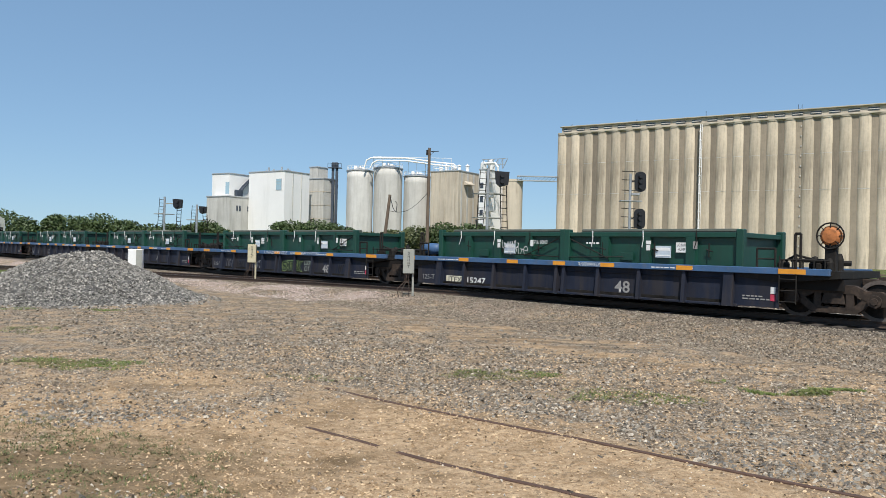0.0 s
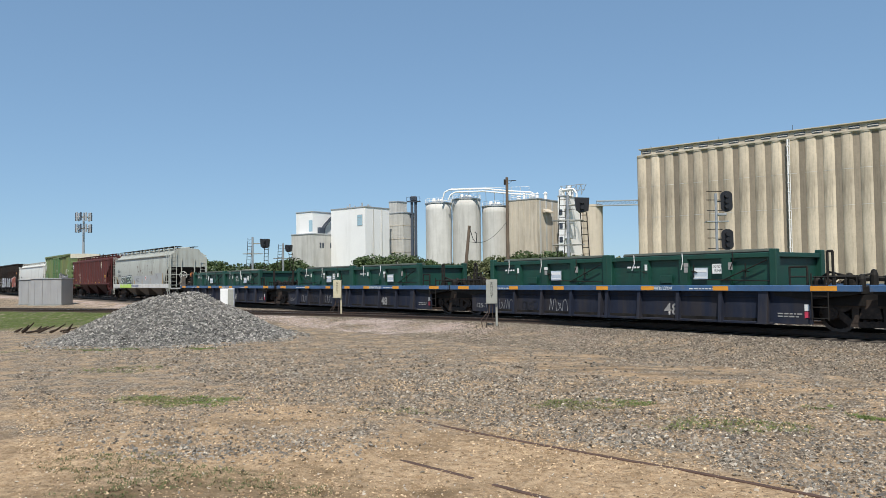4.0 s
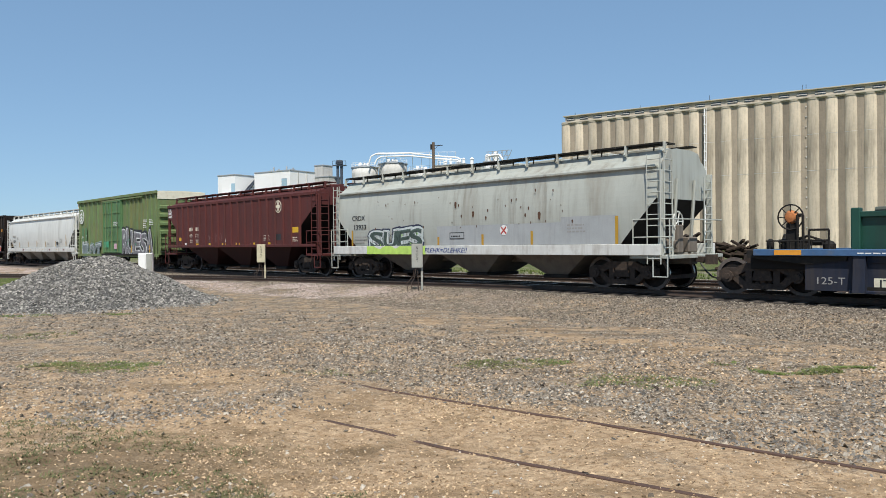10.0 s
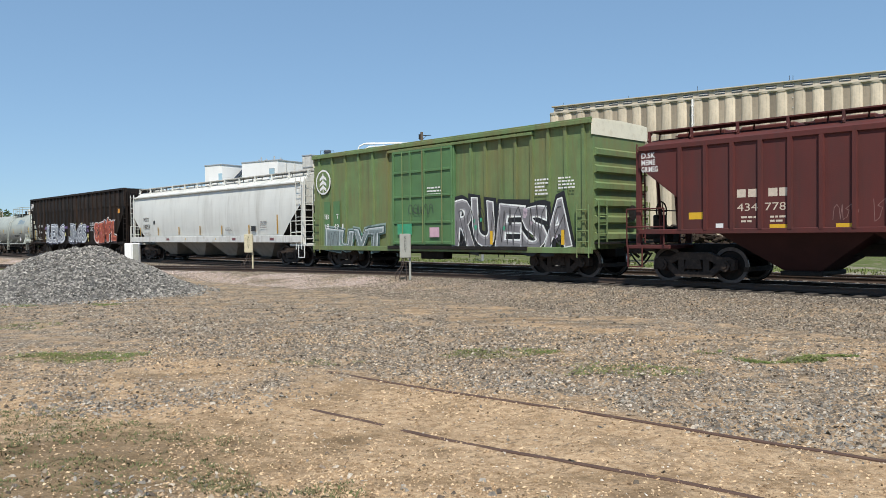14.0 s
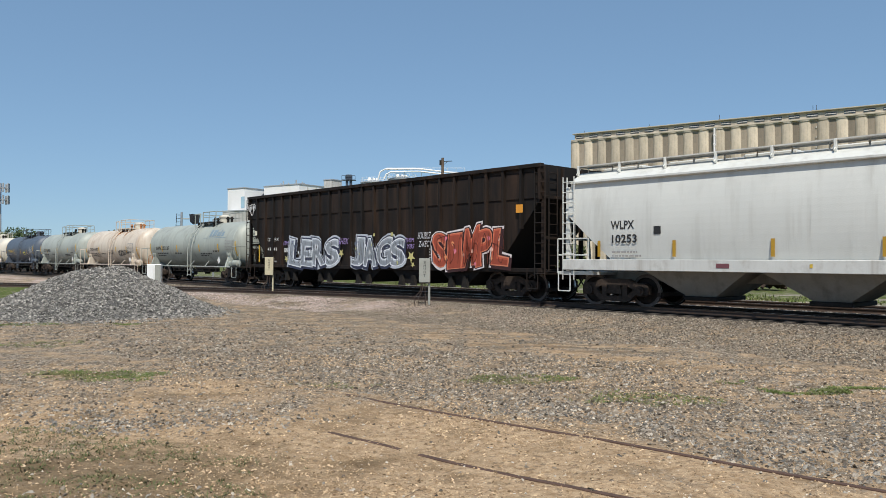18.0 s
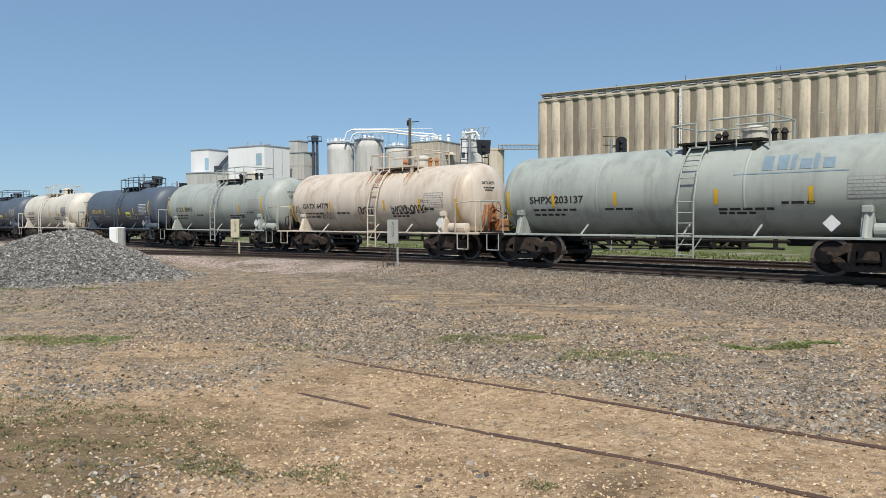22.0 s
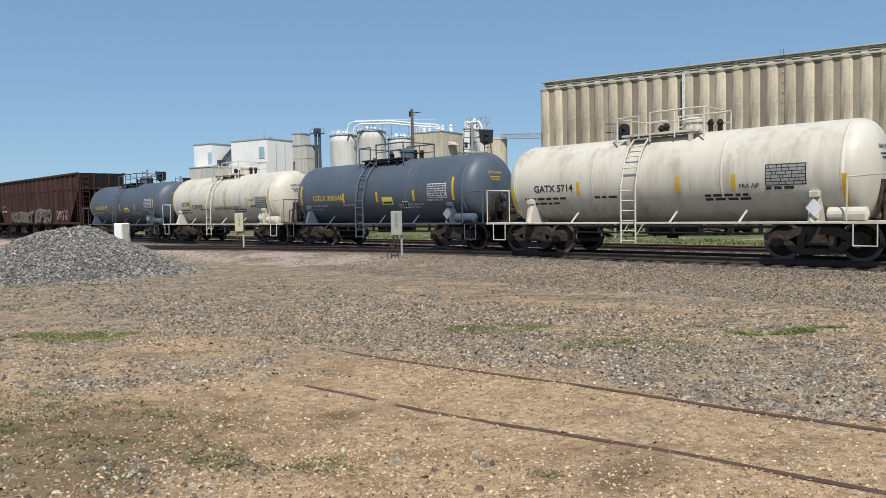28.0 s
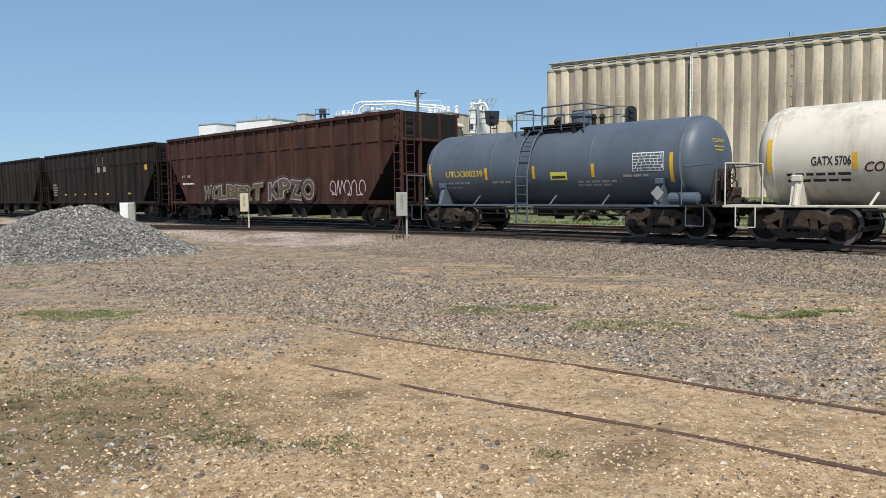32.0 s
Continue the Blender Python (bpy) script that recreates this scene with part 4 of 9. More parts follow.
    part("pour_joint", bm, "silo_pale", top)["kind"] = "stuff"


# recess strips are coloured about half as bright as the bins
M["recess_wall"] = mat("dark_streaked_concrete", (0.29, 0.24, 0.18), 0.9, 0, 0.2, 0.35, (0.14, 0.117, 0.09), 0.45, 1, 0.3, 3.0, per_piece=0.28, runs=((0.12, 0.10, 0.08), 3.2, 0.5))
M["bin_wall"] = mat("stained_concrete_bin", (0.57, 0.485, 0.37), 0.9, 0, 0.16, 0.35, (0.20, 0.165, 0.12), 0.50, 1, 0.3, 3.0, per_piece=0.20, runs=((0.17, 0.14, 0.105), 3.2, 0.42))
build_elevator()


def plant_block(name, label, ul, uc, ur, yc, z, material, cap=True, category="building"):
    """A block whose near corner stands in bearing uc at distance yc, its two seen walls reaching to bearings ul and ur."""
    c = Vector((uc * yc, yc, 0))
    left = (c.x - ul * c.y) / (ul * E1.y - E1.x)
    right = (ur * c.y - c.x) / (E2.x - ur * E2.y)
    ob = empty(name, wall_pose(c))
    tagged(ob, label, category)
    part("wall", box(bmesh.new(), -left, 0, 0, right, -1, z), material, ob)
    if cap:
        bm = bmesh.new()
        box(bm, -left - 0.12, 0.12, -0.12, right + 0.12, z, z + 0.28, 0.04)
        part("roof_edge", bm, "plant_steel", ob)
    return ob, left, right


def build_plant():
    ob, L, R_ = plant_block("process_building", "tall white windowless process building with a flat roof", -0.259, -0.2118, -0.179, 170, 18.6, "plant_white")
    w = part("window", box(bmesh.new(), -2.6, -0.9, -0.06, 0.05, 14.4, 17.0), "plant_steel", ob)
    for i in range(3):
        for j in range(4):
            part("pane", box(bmesh.new(), -2.52 + i * 0.54, -2.04 + i * 0.54, -0.09, -0.05, 14.5 + j * 0.62, 15.05 + j * 0.62), "glass_far", w)
    bm = bmesh.new()
    for x in (0.02,):
        for y in (2.5, 5.3):
            box(bm, x, x + 0.12, y, y + 0.15, 0, 18.5)
    part("wall_rib", bm, "plant_grey", ob)
    for i, x in enumerate((-9, -8.2, -6.5, -4, -2)):
        bm = bmesh.new()
        rod(bm, (x, 3, 18.6), (x, 3, 19.6 + 0.5 * (i % 2)), 0.18)
        box(bm, x - 0.4, x + 0.4, 2.6, 3.4, 18.7, 19.3)
        part("roof_fan", bm, "plant_steel", ob)
    ob, L, R_ = plant_block("mill_wing", "pale concrete lower wing of the mill", -0.3144, -0.285, -0.259, 171.5, 12.7, "plant_grey")
    for y in (2.2, 3.0, 5.5):
        part("vent_opening", box(bmesh.new(), 0.0, 0.08, y, y + 0.45, 9.6, 10.8), "plant_dark", ob)
    ob, L, R_ = plant_block("mill_tower", "white upper storey of the mill with a conveyor down its wall", -0.3077, -0.285, -0.2585, 175, 18.2, "plant_white")
    part("window", box(bmesh.new(), -1.2, 0.0, -0.08, 0.04, 13.6, 16.3), "glass_far", ob)
    bm = bmesh.new()
    pipe(bm, [(0.3, 2.0, 13.0), (0.5, 4.0, 15.5), (0.5, 6.4, 17.6)], 0.28)
    pipe(bm, [(0.3, 1.4, 13.0), (0.5, 3.4, 15.5), (0.5, 5.8, 17.6)], 0.12)
    for k in range(6):
        rod(bm, (0.4, 1.4 + 0.8 * k, 13.2 + k * 0.8), (0.5, 2.2 + 0.8 * k, 13.1 + k * 0.8), 0.08)
    box(bm, 0.1, 0.8, 1.5, 3.4, 12.9, 14.6)
    part("conveyor", bm, "plant_dark", ob)
    ob, L, R_ = plant_block("headhouse", "square grey concrete headhouse tower", -0.179, -0.168, -0.155, 181, 20.8, "plant_grey")
    ob, L, R_ = plant_block("annex", "pale concrete annex with storey bands", -0.1785, -0.160, -0.1445, 178, 17.8, "plant_grey")
    for k in range(5):
        part("storey_band", box(bmesh.new(), -L - 0.05, 0.05, -0.05, R_ + 0.05, 2 + 3.2 * k, 2.12 + 3.2 * k), "plant_tan", ob)
    leg = empty("bucket_elevator", pose(-0.1455 * 180, 180, 0))
    tagged(leg, "slim dark steel bucket elevator tower", "elevator leg")
    bm = bmesh.new()
    for x in (-0.45, 0.45):
        box(bm, x - 0.3, x + 0.3, -0.3, 0.3, 0, 20.6, 0.03)
    part("casing", bm, "plant_dark", leg)
    bm = bmesh.new()
    box(bm, -1.6, 1.6, -0.8, 0.8, 20.6, 20.75)
    box(bm, -0.8, 0.8, -0.5, 0.5, 20.75, 22.0, 0.2)
    for x in (-1.6, -0.8, 0, 0.8, 1.6):
        rod(bm, (x, -0.8, 20.7), (x, -0.8, 21.7), 0.05)
    rod(bm, (-1.6, -0.8, 21.7), (1.6, -0.8, 21.7), 0.05)
    part("head_platform", bm, "plant_dark", leg)
    part("chute", box(bmesh.new(), -4.0, -0.4, -0.4, 0.4, 17.6, 18.0), "plant_dark", leg)
    for u, r, z, lab in ((-0.112, 3.1, 19.7, "silo_pale"), (-0.0747, 3.36, 20.5, "plant_grey"), (-0.0363, 3.12, 18.7, "plant_grey")):
        s = empty("storage_silo", pose(u * 178, 178, 0))
        tagged(s, "round pale concrete storage silo with a railed roof", "silo", "storage silos")
        prof = [(r, -1)] + [(r - (0.02 if k % 2 else 0.0), z * k / 12) for k in range(1, 12)] + [(r, z)]
        part("shell", lathe(bmesh.new(), prof, 40), lab, s, smooth=True)
        part("roof", lathe(bmesh.new(), [(r + 0.15, z), (r + 0.15, z + 0.22), (0.5, z + 0.9), (0.3, z + 1.3)], 40), "plant_steel", s)
        bm = bmesh.new()
        for k in range(20):
            a = 6.283 * k / 20
            rod(bm, (r * math.cos(a), r * math.sin(a), z), (r * math.cos(a), r * math.sin(a), z + 1.2), 0.035, 4)
            b = 6.283 * (k + 1) / 20
            for hh in (0.6, 1.2):
                rod(bm, (r * math.cos(a), r * math.sin(a), z + hh), (r * math.cos(b), r * math.sin(b), z + hh), 0.035, 4)
        part("railing", bm, "white", s)
        bm = bmesh.new()
        box(bm, -1.4, -0.6, -1.0, 0.2, z + 0.3, z + 1.3, 0.1)
        box(bm, 0.4, 1.2, -0.8, 0.1, z + 0.3, z + 1.1, 0.1)
        part("roof_hatch", bm, "plant_white", s)
    duct = empty("roof_duct", pose(0, 174, 0))
    tagged(duct, "white bent dust ducts running over the silo roofs", "duct")
    for zz, xx in ((22.6, -18.6), (22.0, -17.2)):
        bm = bmesh.new()
        pipe(bm, [(xx, 0, 20.2), (xx + 0.5, 0, zz - 0.6), (xx + 1.6, 0, zz), (-9, 0, zz + 0.1), (-3, 0, zz - 0.6), (2.0, 0, zz - 1.0), (2.6, 0, zz - 1.5), (2.7, 0, 18.5)], 0.17, 8)
        part("pipe", bm, "white", duct)
    for k in range(10):
        x = -16.5 + k * 2.0
        part("support", rod(bmesh.new(), (x, 3, 17.0), (x, 0, 22.9), 0.07, 4), "white", duct)
    part("support_rail", rod(bmesh.new(), (-16.5, 0, 22.9), (1.5, 0, 22.9), 0.06, 4), "white", duct)
    ob, L, R_ = plant_block("mill_block", "tan ribbed concrete mill block beside the silos", -0.0185, 0.0185, 0.0495, 168, 19.4, "plant_tan")
    for k in range(5):
        x = -L + (k + 0.5) * L / 5
        part("pilaster", box(bmesh.new(), x - 0.25, x + 0.25, -0.08, 0.0, 0, 19.2), "plant_tan", ob)
    for k in range(4):
        y = (k + 0.5) * R_ / 4
        part("pilaster", box(bmesh.new(), 0.0, 0.08, y - 0.3, y + 0.3, 0, 19.2), "plant_grey", ob)
    for k in range(9):
        x = -L + 0.4 + k * (L - 0.8) / 8
        part("roof_post", rod(bmesh.new(), (x, 0.3, 19.6), (x, 0.3, 20.7), 0.05, 5), "white", ob)
    for zz in (20.2, 20.7):
        part("roof_rail", rod(bmesh.new(), (-L + 0.4, 0.3, zz), (-0.4, 0.3, zz), 0.05, 5), "white", ob)
    for k, (x, y, w_, hh) in enumerate(((-L * 0.85, 2.5, 0.9, 1.2), (-L * 0.6, 1.8, 0.6, 1.7), (-L * 0.4, 3.0, 1.1, 1.0), (-L * 0.15, 2.0, 0.7, 1.5), (-0.8, 5.0, 0.8, 1.9))):
        part("roof_vent", lathe(bmesh.new(), [(w_ * 0.5, 19.6), (w_ * 0.5, 19.6 + hh * 0.7), (w_ * 0.7, 19.6 + hh * 0.75), (w_ * 0.1, 19.6 + hh)], 12, "z", (x, y, 0)), "white", ob)
    bm = bmesh.new()
    prism(bm, [(0.1, 17.4), (1.1, 16.7), (1.1, 16.5), (0.1, 16.5)], 2.2, 5.4, "y")
    part("awning", fix(bm), "plant_tan", ob)
    ob, L, R_ = plant_block("stair_tower", "narrow white stair tower with small dark windows", 0.046, 0.0535, 0.0835, 166, 19.6, "plant_white")
    for z in (15.6, 12.6, 9.6, 6.6):
        w = part("window", box(bmesh.new(), -1.15, -0.35, -0.08, 0.03, z, z + 1.2), "plant_dark", ob)
    bm = bmesh.new()
    for k in range(5):
        x = -1 + 1.2 * k
        rod(bm, (x, 1, 19.8), (x, 1, 22.0), 0.08, 4)
        rod(bm, (x, 1, 19.8), (x + 1.2, 1, 22.0), 0.06, 4)
    for zz in (20.8, 22.0):
        rod(bm, (-1.4, 1, zz), (4.6, 1, zz), 0.09, 4)
    part("roof_frame", bm, "plant_steel", ob)
    for x, y, rr, hh in ((1.6, 2.0, 0.7, 1.6), (0.2, 3.0, 0.5, 2.2), (1.0, 4.6, 0.8, 1.3)):
        part("dust_collector", lathe(bmesh.new(), [(rr * 0.5, 19.6), (rr, 19.9), (rr, 19.7 + hh), (rr * 0.4, 20.1 + hh)], 14, "z", (-x, y, 0)), "white", ob)
    bm = bmesh.new()
    pipe(bm, [(-0.6, 0.6, 19.8), (-0.6, 0.4, 21.0), (2.2, 0.4, 21.1), (3.0, 0.4, 20.0), (3.0, 0.4, 18.4)], 0.24, 8)
    part("bent_duct", bm, "white", ob)
    for k in range(5):
        part("landing", box(bmesh.new(), 0.0, 1.2, 0.2, 2.6, 4.0 + 3.2 * k, 4.12 + 3.2 * k), "plant_steel", ob)
    s = empty("end_silo", pose(0.0905 * 173, 173, 0))
    tagged(s, "tan concrete end silo joined to the conveyor bridge", "silo")
    part("shell", lathe(bmesh.new(), [(2.3, -1), (2.3, 17.6), (2.38, 17.7), (2.38, 18.2)], 32), "plant_tan", s, smooth=False)
    br = empty("conveyor_bridge", pose(0, 171, 0))
    tagged(br, "steel truss conveyor bridge between the plant and the elevator", "conveyor bridge")
    bm = bmesh.new()
    x0, x1 = 16.4, 27.2
    for z in (17.9, 18.9):
        box(bm, x0, x1, -0.5, 0.5, z - 0.1, z + 0.1)
    part("chord", bm, "plant_steel", br)
    bm = bmesh.new()
    for k in range(12):
        x = x0 + (x1 - x0) * k / 12
        rod(bm, (x, -0.45, 17.9), (x + 0.9, -0.45, 18.9), 0.05, 4)
        rod(bm, (x, -0.45, 17.9), (x, -0.45, 18.9), 0.05, 4)
    part("bracing", bm, "plant_dark", br)


build_plant()


# ---------------------------------------------------------------- trees beyond the line
def tree(x, y, z0, w, h, seed, material="leaf", squat=0.0):
    """Trunk, limbs and a crown of leaf clumps round several uneven lobes."""
    w *= 1.3
    r = np.random.RandomState(seed)
    top = empty("tree", pose(x, y, z0))
    tagged(top, "bushy dark green tree behind the tracks" if material == "leaf" else "dusty olive green tree behind the tracks", "tree", "trees beyond the line")
    bm = bmesh.new()
    rod(bm, (0, 0, -0.3), (0.1, 0, h * 0.45), 0.02 * h + 0.06, 7, 0.012 * h + 0.03)
    for k in range(5):
        a = r.uniform(0, 6.28)
        rod(bm, (0.05, 0, h * r.uniform(0.2, 0.4)), (w * 0.33 * math.cos(a), w * 0.33 * math.sin(a), h * r.uniform(0.5, 0.8)), 0.05 + 0.008 * h, 5, 0.03)
    part("trunk", bm, "bark", top)
    n = int(2600 + 150 * w * h * 0.55)
    lobes = [(0, 0, h * 0.55, w * 0.40, h * 0.40)] * 3
    for k in range(9):
        a, q = r.uniform(0, 6.28), r.uniform(0.2, 0.36) * w
        lobes.append((q * math.cos(a), q * math.sin(a) * 0.7, h * r.uniform(0.3 - squat, 0.76), w * r.uniform(0.13, 0.22), h * r.uniform(0.13, 0.22)))
    pick = r.randint(0, len(lobes), n)
    lo = np.array(lobes)[pick]
    d = r.normal(0, 1, (n, 3))
    d /= np.linalg.norm(d, axis=1)[:, None]
    q = r.uniform(0.55, 1.08, n)[:, None]
    c = lo[:, :3] + d * q * np.stack([lo[:, 3], lo[:, 3], lo[:, 4]], 1)
    c[:, 2] = np.maximum(c[:, 2], 0.15)
    t1, t2 = r.normal(0, 1, (n, 3)), r.normal(0, 1, (n, 3))
    sz = r.uniform(0.14, 0.36, n)[:, None]
    t1 = t1 / np.linalg.norm(t1, axis=1)[:, None] * sz
    t2 = t2 / np.linalg.norm(t2, axis=1)[:, None] * sz
    V = np.stack([c - t1, c + t2 * 0.8, c + t1, c - t2 * 0.8 + t1 * 0.2], 1).reshape(-1, 3)
    me = sheet_mesh("crown", V, np.arange(4 * n).reshape(n, 4))
    me.materials.append(M[material])
    new("crown", me).parent = top


for i, (u, y, w, h, mt, sq) in enumerate((
        (-0.590, 150, 9.5, 8.2, "leaf", 0.1), (-0.555, 152, 6, 6.6, "leaf", 0.1), (-0.495, 150, 8.5, 7.2, "leaf", 0.15), (-0.455, 152, 8.5, 7.8, "leaf", 0.15),
        (-0.42, 151, 6.5, 6.6, "leaf", 0.2), (-0.385, 150, 7, 5.7, "leaf", 0.2), (-0.345, 150, 7, 5.8, "leaf", 0.2), (-0.312, 148, 6.5, 6.7, "leaf", 0.2),
        (-0.29, 151, 5, 5.0, "leaf", 0.2), (-0.205, 150, 8.5, 7.2, "leaf", 0.25), (-0.168, 149, 7.5, 7.4, "leaf", 0.25), (-0.128, 150, 5.5, 6.0, "leaf", 0.2),
        (-0.1, 150, 4.5, 5.3, "leaf_dry", 0.2), (-0.068, 148, 5, 5.8, "leaf_dry", 0.2), (-0.035, 147, 6, 6.6, "leaf_dry", 0.2), (0.0, 148, 7.5, 7.4, "leaf", 0.25),
        (0.035, 149, 7.5, 7.4, "leaf", 0.25), (0.068, 150, 6, 6.6, "leaf_dry", 0.25), (0.1, 100, 3.6, 4.2, "leaf_dry", 0.25), (0.125, 102, 4.4, 4.6, "leaf_dry", 0.25),
        (0.148, 104, 3.5, 4.2, "leaf_dry", 0.25))):
    tree(u * y, y, 0, w, h, 100 + i, mt, sq)


# ---------------------------------------------------------------- the train
# Every car is built round its own middle: x ahead, y across (the camera sees the side of negative y), z up from the rail heads.
CARS = []            # (thing, place along the train)
WHEELSETS = []       # (wheelset, pose of its rest)


def car(name, label, category, a):
    ob = empty(name)
    tagged(ob, label, category, "cars of the freight train")
    CARS.append((ob, a))
    return ob


def side_frame_mesh():
    bm = bmesh.new()
    # two side windows and a spring opening are left between top and bottom members
    prism(bm, [(-1.14, 0.36), (-1.14, 0.60), (-1.0, 0.68), (-0.70, 0.68), (-0.44, 0.80), (0.44, 0.80), (0.70, 0.68), (1.0, 0.68), (1.14, 0.60), (1.14, 0.36),
               (1.02, 0.33), (0.98, 0.50), (0.80, 0.50), (0.70, 0.46), (0.42, 0.60), (-0.42, 0.60), (-0.70, 0.46), (-0.80, 0.50), (-0.98, 0.50), (-1.02, 0.33)], -0.10, 0.10)
    prism(bm, [(-0.82, 0.50), (-0.76, 0.36), (-0.50, 0.14), (0.50, 0.14), (0.76, 0.36), (0.82, 0.50), (0.66, 0.50), (0.40, 0.28), (-0.40, 0.28), (-0.66, 0.50)], -0.09, 0.09)
    for x in (-0.44, 0.27):
        prism(bm, [(x, 0.24), (x + 0.17, 0.24), (x + 0.17, 0.72), (x, 0.72)], -0.095, 0.095)
    for x in (-0.89, 0.89):
        lathe(bm, [(0.15, -0.17), (0.15, -0.05), (0.17, 0.10)], 10, "y", (x, 0, 0.457))
        lathe(bm, [(0.08, -0.20), (0.09, -0.17)], 8, "y", (x, 0, 0.457))
    fix(bm)
    me = bpy.data.meshes.new("side_frame")
    bm.to_mesh(me)
    bm.free()
    me.materials.append(M["truck_iron"])
    return me


def spring_mesh():
    bm = bmesh.new()
    for x in (-0.16, 0.0, 0.16):
        for k in range(5):
            lathe(bm, [(0.07, 0.28 + k * 0.06), (0.07, 0.315 + k * 0.06)], 8, "z", (x, 0, 0))
    me = bpy.data.meshes.new("spring")
    bm.to_mesh(me)
    bm.free()
    me.materials.append(M["truck_iron"])
    return me


def wheelset_mesh():
    bm = bmesh.new()
    lathe(bm, [(0.085, -1.02), (0.085, 1.02)], 10, "y")
    for sg in (-1, 1):
        y = 0.72 * sg
        prof = [(0.13, -0.07), (0.15, -0.07), (0.17, -0.03), (0.36, -0.01), (0.385, -0.065), (0.452, -0.065), (0.457, 0.03), (0.485, 0.045), (0.485, 0.065),
                (0.39, 0.065), (0.37, 0.02), (0.17, 0.02), (0.13, 0.07)]
        lathe(bm, [(r, y + h * -sg * -1) for r, h in prof], 28, "y")
    # three small cored marks on each plate let the turning be seen
    for sg in (-1, 1):
        for k in range(3):
            a = 2.094 * k
            rod(bm, (0.27 * math.cos(a), 0.72 * sg - 0.03, 0.27 * math.sin(a)), (0.27 * math.cos(a), 0.72 * sg + 0.05, 0.27 * math.sin(a)), 0.035, 6)
    me = bpy.data.meshes.new("wheelset")
    bm.to_mesh(me)
    bm.free()
    me.materials.append(M["wheel"])
    me.materials.append(M["tread"])
    me.materials.append(M["wheel_rim"])
    for p in me.polygons:
        c = p.center
        rr = math.hypot(c.x, c.z)
        if 0.451 < rr < 0.462 and abs(abs(c.y) - 0.72) < 0.06:
            p.material_index = 1
        elif 0.38 < rr < 0.451 and abs(p.normal.y) > 0.7:
            p.material_index = 2
    return me


SIDE_FRAME, SPRING, WHEELSET = side_frame_mesh(), spring_mesh(), wheelset_mesh()


def truck(owner, x):
    bm = bmesh.new()
    prism(bm, [(-0.26, 0.36), (0.26, 0.36), (0.20, 0.62), (-0.20, 0.62)], -1.12, 1.12)
    lathe(bm, [(0.22, 0.60), (0.22, 0.74)], 12, "z")
    for s in (-1, 1):
        box(bm, -1.3 * s - 0.05, -1.3 * s + 0.05, -0.8, 0.8, 0.30, 0.42)
        for sg in (-1, 1):
            box(bm, s * 0.40 - 0.06, s * 0.40 + 0.06, sg * 0.66 - 0.1, sg * 0.66 + 0.1, 0.32, 0.56)
    t = part("truck", fix(bm), "truck_iron", owner)
    t.location = (x, 0, 0)
    for sg in (-1, 1):
        f = new("side_frame", SIDE_FRAME)
        f.parent, f.location = t, (0, sg * 1.0, 0)
        if sg > 0:
            f.rotation_euler = (0, 0, math.pi)
        sp = new("spring", SPRING)
        sp.parent, sp.location = t, (0, sg * 1.0, 0)
    for dx in (-0.89, 0.89):
        w = new("wheelset", WHEELSET)
        w.parent = t
        WHEELSETS.append((w, dx))
    return t


def coupler(owner, x, sg):
    bm = bmesh.new()
    box(bm, min(x, x + sg * 0.42), max(x, x + sg * 0.42), -0.07, 0.07, 0.78, 0.94, 0.01)
    prism(bm, [(x + sg * 0.38, -0.16), (x + sg * 0.62, -0.14), (x + sg * 0.66, -0.02), (x + sg * 0.55, 0.02), (x + sg * 0.60, 0.15), (x + sg * 0.40, 0.17)], 0.72, 1.0, "z")
    part("coupler", fix(bm), "truck_iron", owner)
    bm = bmesh.new()
    pts = [Vector((x, 0.28 * sg, 0.75)), Vector((x + sg * 0.2, 0.26 * sg, 0.50)), Vector((x + sg * 0.4, 0.2 * sg, 0.36)), Vector((x + sg * 0.6, 0.1 * sg, 0.33))]
    pipe(bm, pts, 0.025, 6)
    part("air_hose", bm, "hose", owner)


def ladder(owner, p0, p1, across, n, material="steel_dark", r=0.018, name="ladder"):
    """Two stiles from p0 to p1 and n rungs; across: the vector from one stile to the other."""
    p0, p1, across = Vector(p0), Vector(p1), Vector(across)
    bm = bmesh.new()
    rod(bm, p0, p1, r * 1.3, 5)
    rod(bm, p0 + across, p1 + across, r * 1.3, 5)
    for k in range(n):
        q = p0.lerp(p1, (k + 0.5) / n)
        rod(bm, q, q + across, r, 5)
    return part(name, bm, material, owner)


def lettering(owner, string, x, z, height, y, material, width=None, bold=0.0, name="lettering"):
    bm = shift(words(string, height, width, bold), x, y, z)
    return part(name, bm, material, owner)


def bars(owner, x, z, w, h, rows, y, material, seed=0, name="small_print"):
    """Lines of print too small to read."""
    r = random.Random(seed)
    bm = bmesh.new()
    lh = h / rows
    for k in range(rows):
        x0, end = x, x + w * r.uniform(0.7, 1.0)
        while x0 < end - 0.03:
            x1 = min(end, x0 + r.uniform(0.05, 0.17))
            zz = z + h - (k + 1) * lh
            bm.faces.new([bm.verts.new(q) for q in ((x0, y, zz), (x1, y, zz), (x1, y, zz + lh * 0.48), (x0, y, zz + lh * 0.48))])
            x0 = x1 + 0.03
    ob = part(name, bm, material, owner)
    ob["kind"] = "stuff"
    return ob


PAINT = {}


def flat_paint(rgb, rough=0.55):
    key = tuple(round(c, 3) for c in rgb)
    if key not in PAINT:
        PAINT[key] = mat("spray_paint", rgb, rough, 0, 0.2, 3.5, tuple(c * 0.5 for c in rgb), 0.2)
    return PAINT[key]


